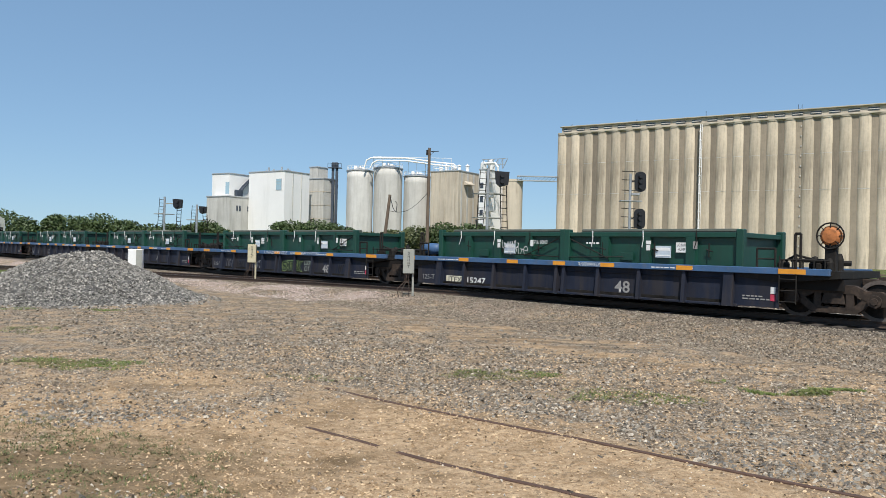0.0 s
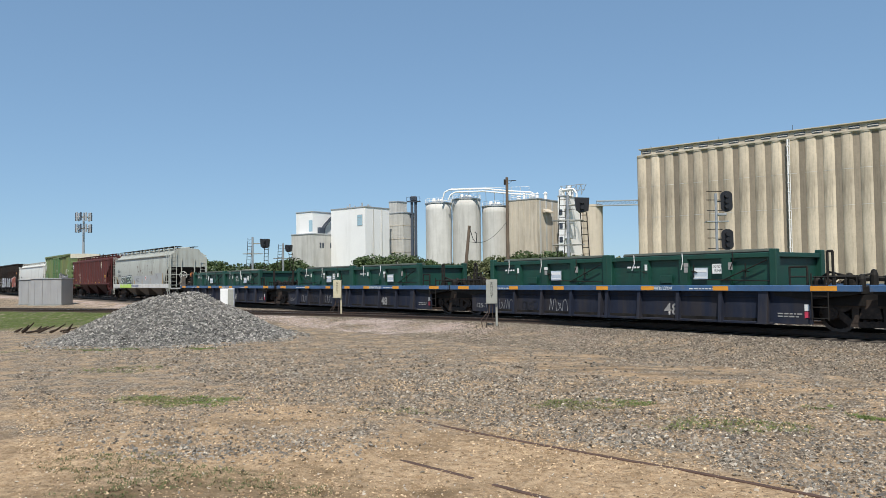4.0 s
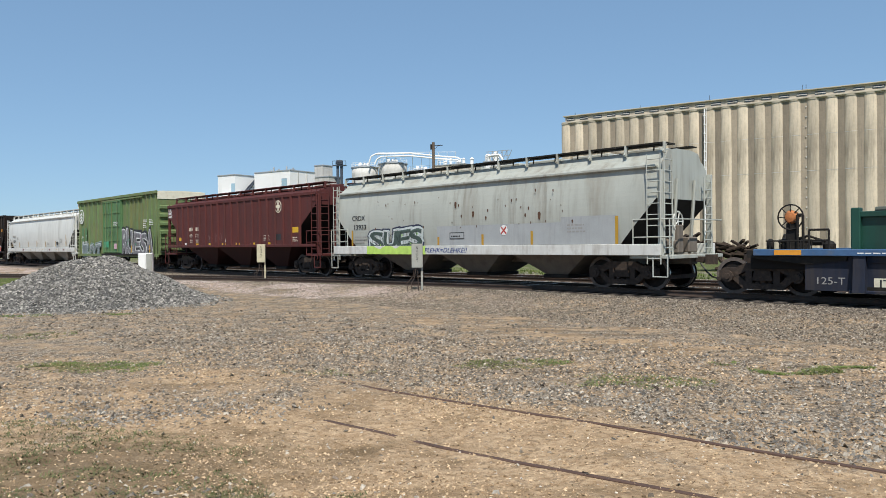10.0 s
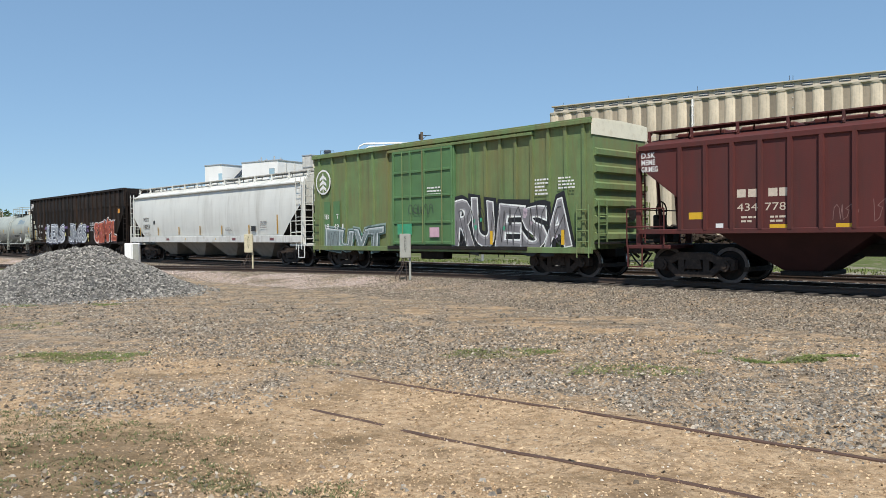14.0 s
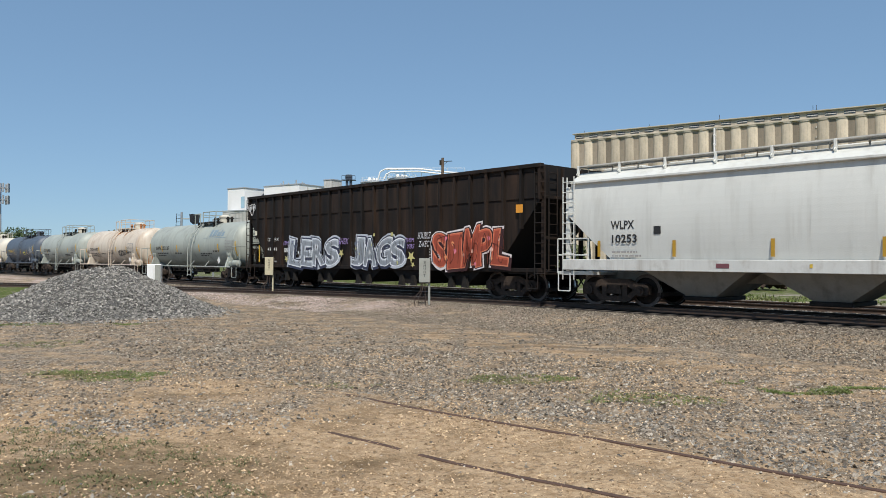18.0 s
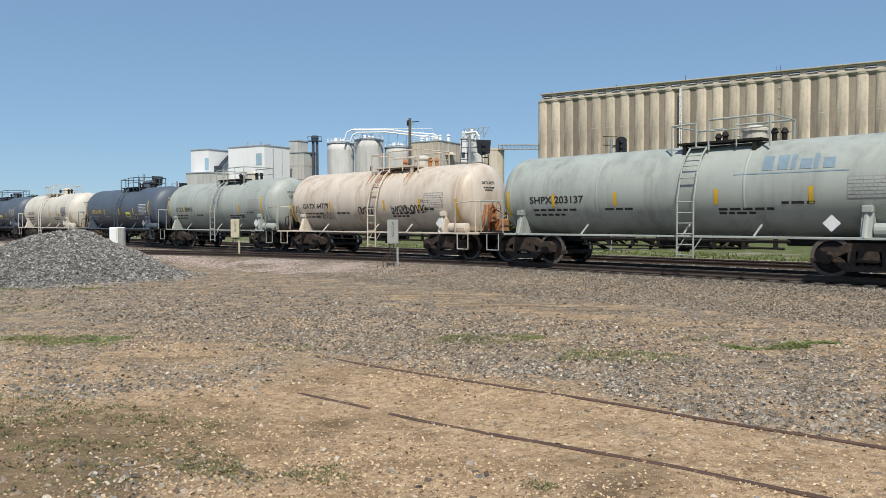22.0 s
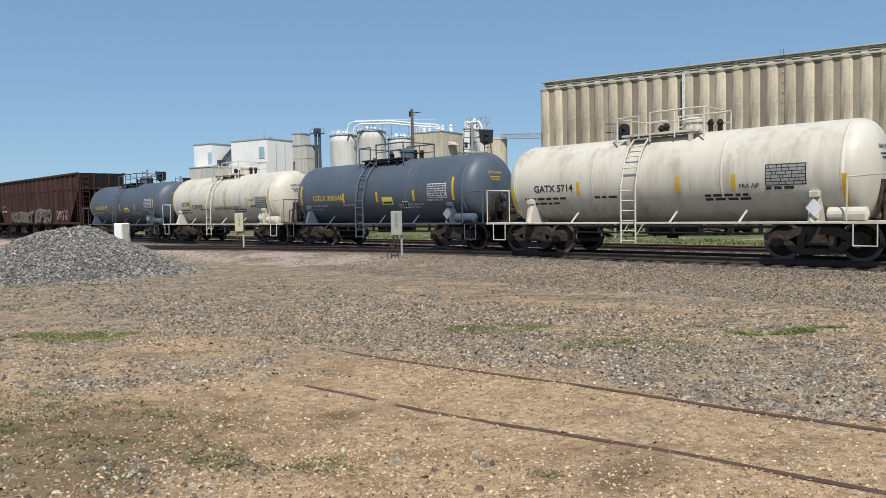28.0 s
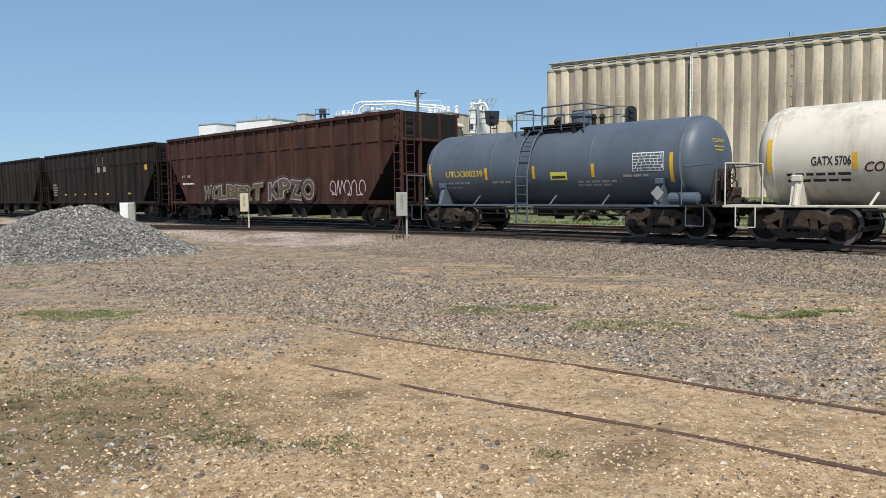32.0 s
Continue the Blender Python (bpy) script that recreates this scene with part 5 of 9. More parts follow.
def blob_letter(bm, ch, x, z, w, h, y, grow, seed):
    """One fat bent graffiti letter, grown outwards by a margin."""
    g = words(ch, h, w, 0.02 + grow)
    r = random.Random(seed)
    sh, tw = r.uniform(-0.1, 0.35), r.uniform(-0.10, 0.10)
    vs = []
    for v in g.verts:
        k = v.co.z / h
        px_ = x + v.co.x + sh * v.co.z * 0.5 + tw * w * math.sin(k * 3.1)
        vs.append(bm.verts.new((px_, y, z + v.co.z + 0.06 * h * math.sin(v.co.x * 3 + seed))))
    for f in g.faces:
        try:
            bm.faces.new([vs[q.index] for q in f.verts])
        except ValueError:
            pass
    g.free()


def graffiti(owner, string, x, z, w, h, y, fill, edge, glow, seed=1, accents=(), rim=(0.55, 0.57, 0.58)):
    """A sprayed piece: a glow, dark edges, filled letters and highlights, laid over one another."""
    top = None
    n = len(string)
    soft = tuple(q * 0.62 for q in fill)
    layers = ((0.15, glow, 0.0), (0.085, edge, 0.05), (0.075, edge, 0.0), (0.015, rim, 0.0), (-0.03, fill, 0.0), (-0.075, soft, 0.012))
    for layer, (grow, colour, drop) in enumerate(layers):
        bm = bmesh.new()
        for i, ch in enumerate(string):
            r = random.Random(seed * 31 + i)
            wi = w / n * r.uniform(1.0, 1.14)
            hi = h * r.uniform(0.90, 1.06)
            g = grow * w / n * 0.9
            blob_letter(bm, ch, x + w * i / n - g + drop * h, z + r.uniform(-0.02, 0.05) * h - g - drop * h, wi + 2 * g, hi + 2 * g, y - 0.0025 * layer, 0.03 + grow * 0.6, seed * 7 + i)
        o = part("graffiti" if top is None else "letters", bm, flat_paint(colour), owner if top is None else top,
                 "spray-painted graffiti letters" if top is None else "")
        top = top or o
    r = random.Random(seed)
    for k, colour in enumerate(accents):
        for _ in range(4):
            bm = bmesh.new()
            cx, cz = x + r.uniform(0.05, 0.95) * w, z + r.uniform(0.08, 0.9) * h
            rx = r.uniform(0.025, 0.055) * h
            vs = [bm.verts.new((cx + rx * (1 + 0.3 * math.sin(3 * a + k)) * math.cos(a), y - 0.0145 - 0.001 * k, cz + 1.4 * rx * math.sin(a)))
                  for a in [6.283 * q / 14 for q in range(14)]]
            bm.faces.new(vs)
            part("highlight", bm, flat_paint(colour), top)
    for k in range(3):
        # thin drips and arrows off the letters
        g = scrawl(owner, x + (0.04 + 0.32 * k) * w, z + 0.1 * h, w * 0.30, h * 0.8, y - 0.0175 - 0.0015 * k, tuple(q * 0.2 for q in fill), seed * 3 + k, 0.009 * h)
        g.parent = top
        g.name = "stroke"
    return top


def scrawl(owner, x, z, w, h, y, colour, seed, thick=0.022, wrap=None):
    """A quick hand-drawn tag: one looping line."""
    r = random.Random(seed)
    bm = bmesh.new()
    n = max(3, int(w / (h * 0.7)))
    pts = []
    for i in range(n):
        x0, dx = x + w * i / n, w / n
        kind = r.randint(0, 3)
        if kind == 0:       # zigzag
            pts += [(x0 + dx * q / 4, z + h * (0.05 + 0.9 * (q % 2)) + r.uniform(-0.1, 0.1) * h) for q in range(4)]
        elif kind == 1:     # loop
            a0, k = r.uniform(0, 6.28), r.choice((-1, 1))
            pts += [(x0 + dx * 0.5 + dx * 0.42 * math.cos(a0 + k * q * 0.7), z + h / 2 + h * 0.48 * math.sin(a0 + k * q * 0.7)) for q in range(9)]
        elif kind == 2:     # tall stroke with a hook
            pts += [(x0, z + h), (x0 + dx * 0.1, z), (x0 + dx * 0.5, z + h * 0.15), (x0 + dx * 0.75, z + h * 0.6), (x0 + dx * 0.35, z + h * 0.7)]
        else:               # arch
            pts += [(x0, z), (x0 + dx * 0.15, z + h * 0.8), (x0 + dx * 0.45, z + h), (x0 + dx * 0.7, z + h * 0.75), (x0 + dx * 0.8, z)]
    for (ax, az), (bx, bz) in zip(pts[:-1], pts[1:]):
        d = Vector((bx - ax, bz - az))
        if d.length < 1e-4:
            continue
        nn = Vector((-d.y, d.x)).normalized() * thick
        bm.faces.new([bm.verts.new((px_, 0 if wrap else y, pz)) for px_, pz in
                      ((ax - nn.x, az - nn.y), (bx - nn.x, bz - nn.y), (bx + nn.x, bz + nn.y), (ax + nn.x, az + nn.y))])
    if wrap:
        bend(bm, wrap[0], wrap[1], 0.009)
    return part("tag", bm, flat_paint(colour), owner, "hand-drawn graffiti tag")


# ---------------------------------------------------------------- well cars with green half-height bins
def green_bin(a, x0, x1, seed):
    """A low open-top steel container with corner posts, side posts and tie-down chains."""
    r = random.Random(seed)
    L = x1 - x0
    ob = empty("half_height_container")
    tagged(ob, "dark green half-height steel container in a well car", "container", "green containers on the well cars")
    CARS.append((ob, a + (x0 + x1) / 2))
    h0, h1, w = 0.42, 2.02, 1.22
    for sg in (-1, 1):
        part("side_panel", box(bmesh.new(), -L / 2 + 0.1, L / 2 - 0.1, sg * (w - 0.05) - 0.02, sg * (w - 0.05) + 0.02, h0, h1 - 0.08), "green_bin", ob)
        part("end_panel", box(bmesh.new(), sg * (L / 2 - 0.08) - 0.02, sg * (L / 2 - 0.08) + 0.02, -w + 0.05, w - 0.05, h0, h1 - 0.08), "green_bin", ob)
    part("floor_panel", box(bmesh.new(), -L / 2 + 0.1, L / 2 - 0.1, -w + 0.05, w - 0.05, h0 - 0.05, h0), "green_bin", ob)
    bm = bmesh.new()
    for sg in (-1, 1):
        box(bm, -L / 2, L / 2, sg * w - 0.07, sg * w + 0.05, h1 - 0.13, h1, 0.015)
        box(bm, sg * L / 2 - 0.06, sg * L / 2 + 0.06, -w, w, h1 - 0.13, h1, 0.015)
    part("top_rail", bm, "green_bin", ob)
    for sx in (-1, 1):
        for sg in (-1, 1):
            bm = box(bmesh.new(), sx * L / 2 - 0.1, sx * L / 2 + 0.1, sg * w - 0.1, sg * w + 0.1, h0, h1 + 0.09, 0.02)
            part("corner_post", bm, "green_bin", ob)
    k = 4
    for i in range(1, k):
        x = -L / 2 + L * i / k
        bm = prism(bmesh.new(), [(x - 0.13, -w - 0.07), (x + 0.13, -w - 0.07), (x + 0.17, -w + 0.05), (x - 0.17, -w + 0.05)], h0, h1 - 0.12, "z")
        part("side_post", fix(bm), "green_bin", ob)
    bm = bmesh.new()
    rod(bm, (-L / 2 + 0.3, -0.9, h1 + 0.04), (L / 2 - 0.3, -0.75, h1 + 0.05), 0.07, 8)
    part("rolled_tarp", bm, "tarp", ob)
    for i in range(3):
        x = -L / 2 + L * (0.18 + 0.3 * i) + r.uniform(-0.1, 0.1)
        bm = bmesh.new()
        pipe(bm, [(x, -w - 0.09, h1 + 0.05), (x + 0.02, -w - 0.1, h1 - 0.2), (x - r.uniform(0.02, 0.1), -w - 0.09, h1 - 0.42)], 0.013, 5)
        part("strap", bm, "stencil" if i < 2 else "steel_dark", ob)
        bm = bmesh.new()
        rod(bm, (x + 0.35, -w - 0.06, h1 - 0.28), (x + 0.35, -w - 0.06, h1 - 0.65), 0.018, 5)
        rod(bm, (x + 0.27, -w - 0.06, h1 - 0.45), (x + 0.46, -w - 0.06, h1 - 0.50), 0.018, 5)
        part("latch", bm, "steel_dark", ob)
    bm = bmesh.new()
    sx = r.choice((-1, 1))
    rod(bm, (sx * (L / 2 - 0.15), -w - 0.1, h1 - 0.2), (sx * (L / 2 - 1.5), -w - 0.1, h0 + 0.85), 0.016, 5)
    rod(bm, (sx * (L / 2 - 0.1), -w - 0.1, h0 + 0.85), (sx * (L / 2 - 2.0), -w - 0.1, h0 + 0.9), 0.016, 5)
    part("chain", bm, "steel_dark", ob)
    y = -w - 0.035
    xl = -L / 2
    part("plate", box(bmesh.new(), xl + 3.0, xl + 3.47, y - 0.012, y, 1.33, 1.65), flat_paint((0.50, 0.56, 0.62)), ob, "pale blue data plate")
    part("plate_stripe", box(bmesh.new(), xl + 3.03, xl + 3.44, y - 0.017, y - 0.012, 1.52, 1.60), "white", ob)
    part("plate_stripe", box(bmesh.new(), xl + 3.03, xl + 3.44, y - 0.017, y - 0.012, 1.37, 1.40), "white", ob)
    ys = -w - 0.072
    for x, z0, ww, hh in ((xl + 1.36, 1.60, 0.09, 0.18), (xl + 2.72, 1.69, 0.15, 0.10), (xl + 2.73, 1.52, 0.12, 0.15), (xl + 4.13, 1.58, 0.12, 0.20)):
        if r.random() < 0.85:
            part("placard", box(bmesh.new(), x, x + ww, ys - 0.008, ys, z0, z0 + hh), r.choice(("stencil", "stencil", "stencil_grey")), ob)
    part("hatch_edge", box(bmesh.new(), xl + 1.9, xl + 2.3, y - 0.02, y, 1.22, 1.45, 0.006), "green_bin", ob)
    if seed % 2:
        pl = part("notice", box(bmesh.new(), xl + 3.62, xl + 3.95, y - 0.014, y, 1.48, 1.75), "white", ob, "white notice board")
        lettering(pl, "DO NOT", xl + 3.65, 1.64, 0.08, y - 0.018, "stencil_black", 0.27)
        lettering(pl, "HUMP", xl + 3.68, 1.52, 0.08, y - 0.018, "stencil_black", 0.21)
    if seed == 6:
        scrawl(ob, 0.25, 1.5, 0.75, 0.26, y - 0.04, (0.6, 0.6, 0.6), 71, 0.010)
        scrawl(ob, 0.5, 1.3, 0.85, 0.28, y - 0.04, (0.6, 0.6, 0.6), 72, 0.009)
        lettering(ob, "GFLU 00803", L * 0.28, 1.66, 0.11, y - 0.04, "stencil", 0.6)
    elif seed == 26:
        lettering(ob, "GFLU001283", xl + 0.68, 1.68, 0.11, y - 0.016, "stencil", 0.58)
    elif seed == 27:
        lettering(ob, "GFLB", -0.9, 1.62, 0.12, y - 0.016, "stencil", 0.42)
        lettering(ob, "001162", -0.9, 1.45, 0.12, y - 0.016, "stencil", 0.5)
    elif seed == 12:
        pl = part("number_board", box(bmesh.new(), xl + 4.35, xl + 4.8, y - 0.014, y, 1.45, 1.75), "white", ob, "white number board")
        lettering(pl, "GFLU", xl + 4.39, 1.62, 0.10, y - 0.018, "stencil_black", 0.36)
        lettering(pl, "3045", xl + 4.39, 1.48, 0.10, y - 0.018, "stencil_black", 0.36)
    else:
        bars(ob, xl + 0.68, 1.68, 0.6, 0.11, 1, y - 0.004, "stencil", seed, "stencilled_number")
    return ob


def well_unit(a, end=0, number=False, big48=1.9, seed=0):
    """One unit of an articulated well car. end: +1 or -1 where the unit carries the outer platform of the set."""
    ob = car("well_car", "dusty navy and blue well car with orange reflectors", "well car", a)
    W = 1.48
    s0, s1 = -5.45, 5.45
    for sg in (-1, 1):
        bm = bmesh.new()
        box(bm, s0 - 1.1, s1 + 1.1, sg * (W - 0.13) - 0.015, sg * (W - 0.13) + 0.015, 0.18, 1.0)
        part("side_sheet", bm, "well_navy", ob)
        bm = box(bmesh.new(), s0 - 2.3, s1 + 2.3, sg * W - 0.10 if sg > 0 else -W - 0.03, sg * W + 0.03 if sg > 0 else -W + 0.10, 1.0, 1.16, 0.012)
        part("top_chord", bm, "well_blue", ob)
        bm = box(bmesh.new(), s0 - 0.1, s1 + 0.1, sg * (W - 0.08) - 0.07, sg * (W - 0.08) + 0.05, 0.15, 0.215, 0.01)
        part("bottom_chord", bm, "well_navy", ob)
    for k in range(10):
        x = (s0, -4.14, -2.78, -1.42, -0.19, 0.09, 1.32, 2.68, 4.04, s1 - 0.26)[k]
        w = 0.26 if k in (0, 9) else 0.10
        bm = bmesh.new()
        prism(bm, [(-W + 0.01, 1.0), (-W + 0.12, 1.0), (-W + 0.12, 0.16), (-W - 0.07, 0.16)], x, x + w, "x")
        part("side_stake", fix(bm), "well_navy", ob)
    bm = bmesh.new()
    box(bm, s0, s1, -W + 0.1, -0.9, 0.22, 0.30)
    box(bm, s0, s1, 0.9, W - 0.1, 0.22, 0.30)
    for k in range(7):
        x = s0 + 0.3 + k * 1.68
        box(bm, x, x + 0.25, -W + 0.1, W - 0.1, 0.20, 0.29)
    part("well_floor", bm, "steel_dark", ob)
    for sx in (-1, 1):
        bm = bmesh.new()
        xa, xb = sx * 5.6, sx * (7.95 if sx == end else 7.7)
        prism(bm, [(xa, 0.9), (xa, 1.12), (xb, 1.12), (xb, 0.95), (xa + sx * 0.9, 0.80)], -1.42, 1.42)
        part("end_platform", fix(bm), "steel_dark", ob)
        part("bolster", box(bmesh.new(), min(xa, xb), max(xa, xb), -1.2, 1.2, 0.66, 0.93), "grime_and_shade", ob)
        bm = bmesh.new()
        box(bm, min(xa, xa + sx * 0.15), max(xa, xa + sx * 0.15), -1.35, 1.35, 0.3, 1.15)
        part("bulkhead", bm, "well_navy", ob)
        bm = bmesh.new()
        rod(bm, (sx * 6.6, -0.8, 1.35), (sx * 7.4, -0.8, 1.35), 0.05, 6)
        rod(bm, (sx * 6.7, 0.2, 1.30), (sx * 7.6, 0.4, 1.30), 0.07, 6)
        for q in range(5):
            x = sx * (6.5 + 0.25 * q)
            rod(bm, (x, -1.1, 1.12), (x, -1.1, 1.36), 0.02, 5)
        rod(bm, (sx * 6.45, -1.1, 1.36), (sx * 7.6, -1.1, 1.36), 0.02, 5)
        box(bm, min(sx * 6.9, sx * 7.3), max(sx * 6.9, sx * 7.3), -0.5, -0.1, 1.12, 1.30, 0.03)
        part("brake_gear", bm, "steel_dark", ob)
        bm = bmesh.new()
        pipe(bm, [(sx * 6.0, -1.38, 1.12), (sx * 6.0, -1.38, 1.62), (sx * 6.45, -1.38, 1.62), (sx * 6.45, -1.38, 1.12)], 0.028, 6)
        rod(bm, (sx * 6.0, -1.38, 1.37), (sx * 6.45, -1.38, 1.37), 0.02, 5)
        part("grab_iron", bm, "steel_dark", ob)
        part("brake_handle", pipe(bmesh.new(), [(sx * 6.75, -0.95, 1.12), (sx * 6.75, -0.95, 2.0), (sx * 6.88, -0.95, 2.0), (sx * 6.88, -0.95, 1.12)], 0.035, 6), "steel_dark", ob)
        for qx, qy, qr, qh in (((7.0, -0.35, 0.11, 0.34), (7.25, -0.7, 0.14, 0.26), (7.5, -0.15, 0.10, 0.42), (6.3, -0.5, 0.15, 0.24), (7.55, -0.95, 0.09, 0.30))):
            part("valve", lathe(bmesh.new(), [(qr, 1.1), (qr, 1.1 + qh * 0.7), (qr * 0.6, 1.1 + qh), (qr * 0.2, 1.12 + qh)], 10, "z", (sx * qx, qy, 0)), "steel_dark", ob)
        bm = bmesh.new()
        pipe(bm, [(sx * 6.3, -0.5, 1.3), (sx * 6.7, -0.75, 1.48), (sx * 7.25, -0.7, 1.34), (sx * 7.5, -0.3, 1.42)], 0.03, 6)
        part("valve_pipe", bm, "steel_dark", ob)
        bm = box(bmesh.new(), sx * 6.9 - 0.32, sx * 6.9 + 0.32, -W - 0.045, -W - 0.033, 1.02, 1.14)
        part("reflector", bm, "orange", ob)
    for x in (-4.3, -2.1, -0.23, 1.5, 3.9):
        part("reflector", box(bmesh.new(), x, x + 0.46, -W - 0.045, -W - 0.033, 1.02, 1.135), "orange", ob)
    bm = bmesh.new()
    for q in range(4):
        rod(bm, (6.6, -W - 0.02, 0.35 + 0.27 * q), (7.0, -W - 0.02, 0.35 + 0.27 * q), 0.015, 5)
    rod(bm, (6.6, -W - 0.02, 0.3), (6.6, -W - 0.02, 1.45), 0.018, 5)
    rod(bm, (7.0, -W - 0.02, 0.3), (7.0, -W - 0.02, 1.45), 0.018, 5)
    part("ladder", bm, "steel_dark", ob)
    y = -W + 0.106
    # a long rod under the top chord
    bm = bmesh.new()
    rod(bm, (s0 + 0.3, y - 0.03, 0.86), (s1 - 0.3, y - 0.03, 0.86), 0.014, 5)
    part("hand_rod", bm, "well_navy", ob)
    lettering(ob, "48", big48, 0.30, 0.34, y, "stencil_grey", 0.5, 0.015)
    if number:
        part("mark_panel", patch(s0 + 0.40, s0 + 1.27, 0.25, 0.50), "cream", ob).location = (0, y + 0.003, 0)
        lettering(ob, "ITFX", s0 + 0.52, 0.285, 0.185, y, "stencil_black", 0.66, 0.01)
        lettering(ob, "15247", s0 + 1.44, 0.27, 0.21, y, "stencil", 0.85, 0.02)
    else:
        scrawl(ob, s0 + 0.45, 0.30, 0.8, 0.36, y, (0.20, 0.20, 0.21), seed + 81, 0.009)
        scrawl(ob, s0 + 1.65, 0.32, 0.8, 0.3, y, (0.012, 0.012, 0.016), seed + 82, 0.022)
        scrawl(ob, s0 + 3.0, 0.30, 0.9, 0.4, y, (0.28, 0.28, 0.29), seed + 83, 0.009)
    lettering(ob, "125-T", s0 - 0.82, 0.33, 0.17, y, "stencil_grey", 0.62)
    bars(ob, s1 + 0.2, 0.35, 0.7, 0.14, 2, y, "stencil_grey", seed + 3)
    bars(ob, s0 + 0.1, 1.05, 1.6, 0.06, 1, -W - 0.034, "stencil", seed + 8)
    bars(ob, s1 - 2.3, 1.05, 1.4, 0.06, 1, -W - 0.034, "stencil", seed + 9)
    scrawl(ob, 0.3 + 0.4 * seed % 2, 1.03, 1.1, 0.10, -W - 0.036, (0.62, 0.64, 0.66), seed + 84, 0.007)
    part("red_mark", patch(s1 + 0.9, s1 + 1.02, 0.34, 0.50), flat_paint((0.6, 0.05, 0.1)), ob).location = (0, y, 0)
    part("white_mark", patch(s1 + 0.9, s1 + 1.02, 0.52, 0.68), "stencil", ob).location = (0, y, 0)
    if end:
        truck(ob, end * 7.7)
        coupler(ob, end * 8.0, end)
    if end <= 0:
        truck(ob, 7.8)
    green_bin(a, -5.45, -0.05, seed * 5 + 1)
    green_bin(a, 0.12, 5.52, seed * 5 + 2)
    return ob


w1 = well_unit(-14.15, 1, True, 1.9, 1)
part("brake_tank", lathe(bmesh.new(), [(0.08, -6.95), (0.2, -6.88), (0.22, -6.5), (0.2, -6.12), (0.08, -6.05)], 14, "x", (0, -0.75, 1.42)), "well_blue", w1, "blue brake air tank", smooth=True)
def brake_stand(owner, x, casing=0.7):
    """A spoked brake wheel before its rusty dished casing, on a post."""
    bm = bmesh.new()
    for q in range(16):
        t0, t1 = 6.283 * q / 16, 6.283 * (q + 1) / 16
        rod(bm, (x + 0.31 * math.cos(t0), -0.95, 1.95 + 0.31 * math.sin(t0)), (x + 0.31 * math.cos(t1), -0.95, 1.95 + 0.31 * math.sin(t1)), 0.02, 5)
        if q % 2 == 0:
            rod(bm, (x, -0.95, 1.95), (x + 0.31 * math.cos(t0), -0.95, 1.95 + 0.31 * math.sin(t0)), 0.014, 5)
    part("brake_wheel_rim", bm, "steel_dark", owner)
    part("brake_stand", box(bmesh.new(), x - 0.13, x + 0.13, -0.92, -0.75, 1.1, 1.8, 0.02), "steel_dark", owner)
    bm = lathe(bmesh.new(), [(0.04 * casing, -1.0), (0.17 * casing, -0.98), (0.25 * casing, -0.90), (0.23 * casing, -0.78)], 18, "y", (x, 0, 1.95))
    part("brake_wheel", bm, "brake_rust", owner, "rusty orange brake wheel casing")


brake_stand(w1, 7.55, 1.0)
w2 = well_unit(-30.2, 0, False, 3.42, 2)
graffiti(w2, "STEK", 0.24, 0.28, 1.62, 0.48, -1.376, (0.012, 0.04, 0.02), (0.012, 0.02, 0.014), (0.02, 0.03, 0.02), 7, (), (0.46, 0.58, 0.20))
for string, x, z, h, w_, tone in (("COOM", 2.02, 0.58, 0.2, 0.60, (0.50, 0.56, 0.46)), ("CITY", 2.05, 0.32, 0.2, 0.55, (0.50, 0.56, 0.46))):
    part("tag", shift(words(string, h, w_, -0.01, 0.004, 0.2), x, -1.38, z), flat_paint(tone), w2, "hand-drawn graffiti tag")
for string, x, w_ in (("UHADI TWILE", -1.1, 2.0), ("XTNTRJ", 2.14, 1.25)):
    part("tag", shift(words(string, 0.125, w_, 0.0, 0.004, 0.3), x, -1.532, 1.02), flat_paint((0.66, 0.68, 0.70)), w2, "white hand-painted tag")
scrawl(w2, 4.5, 0.32, 0.85, 0.4, -1.377, (0.010, 0.010, 0.013), 46, 0.024)
well_unit(-45.9, 0, False, 2.2, 3)
well_unit(-61.6, 0, False, 2.75, 4)
w5 = well_unit(-77.65, -1, True, 1.95, 5)
brake_stand(w5, -7.05)
bars(w5, -2.6, 0.30, 0.75, 0.34, 3, -1.376, "stencil_grey", 61)


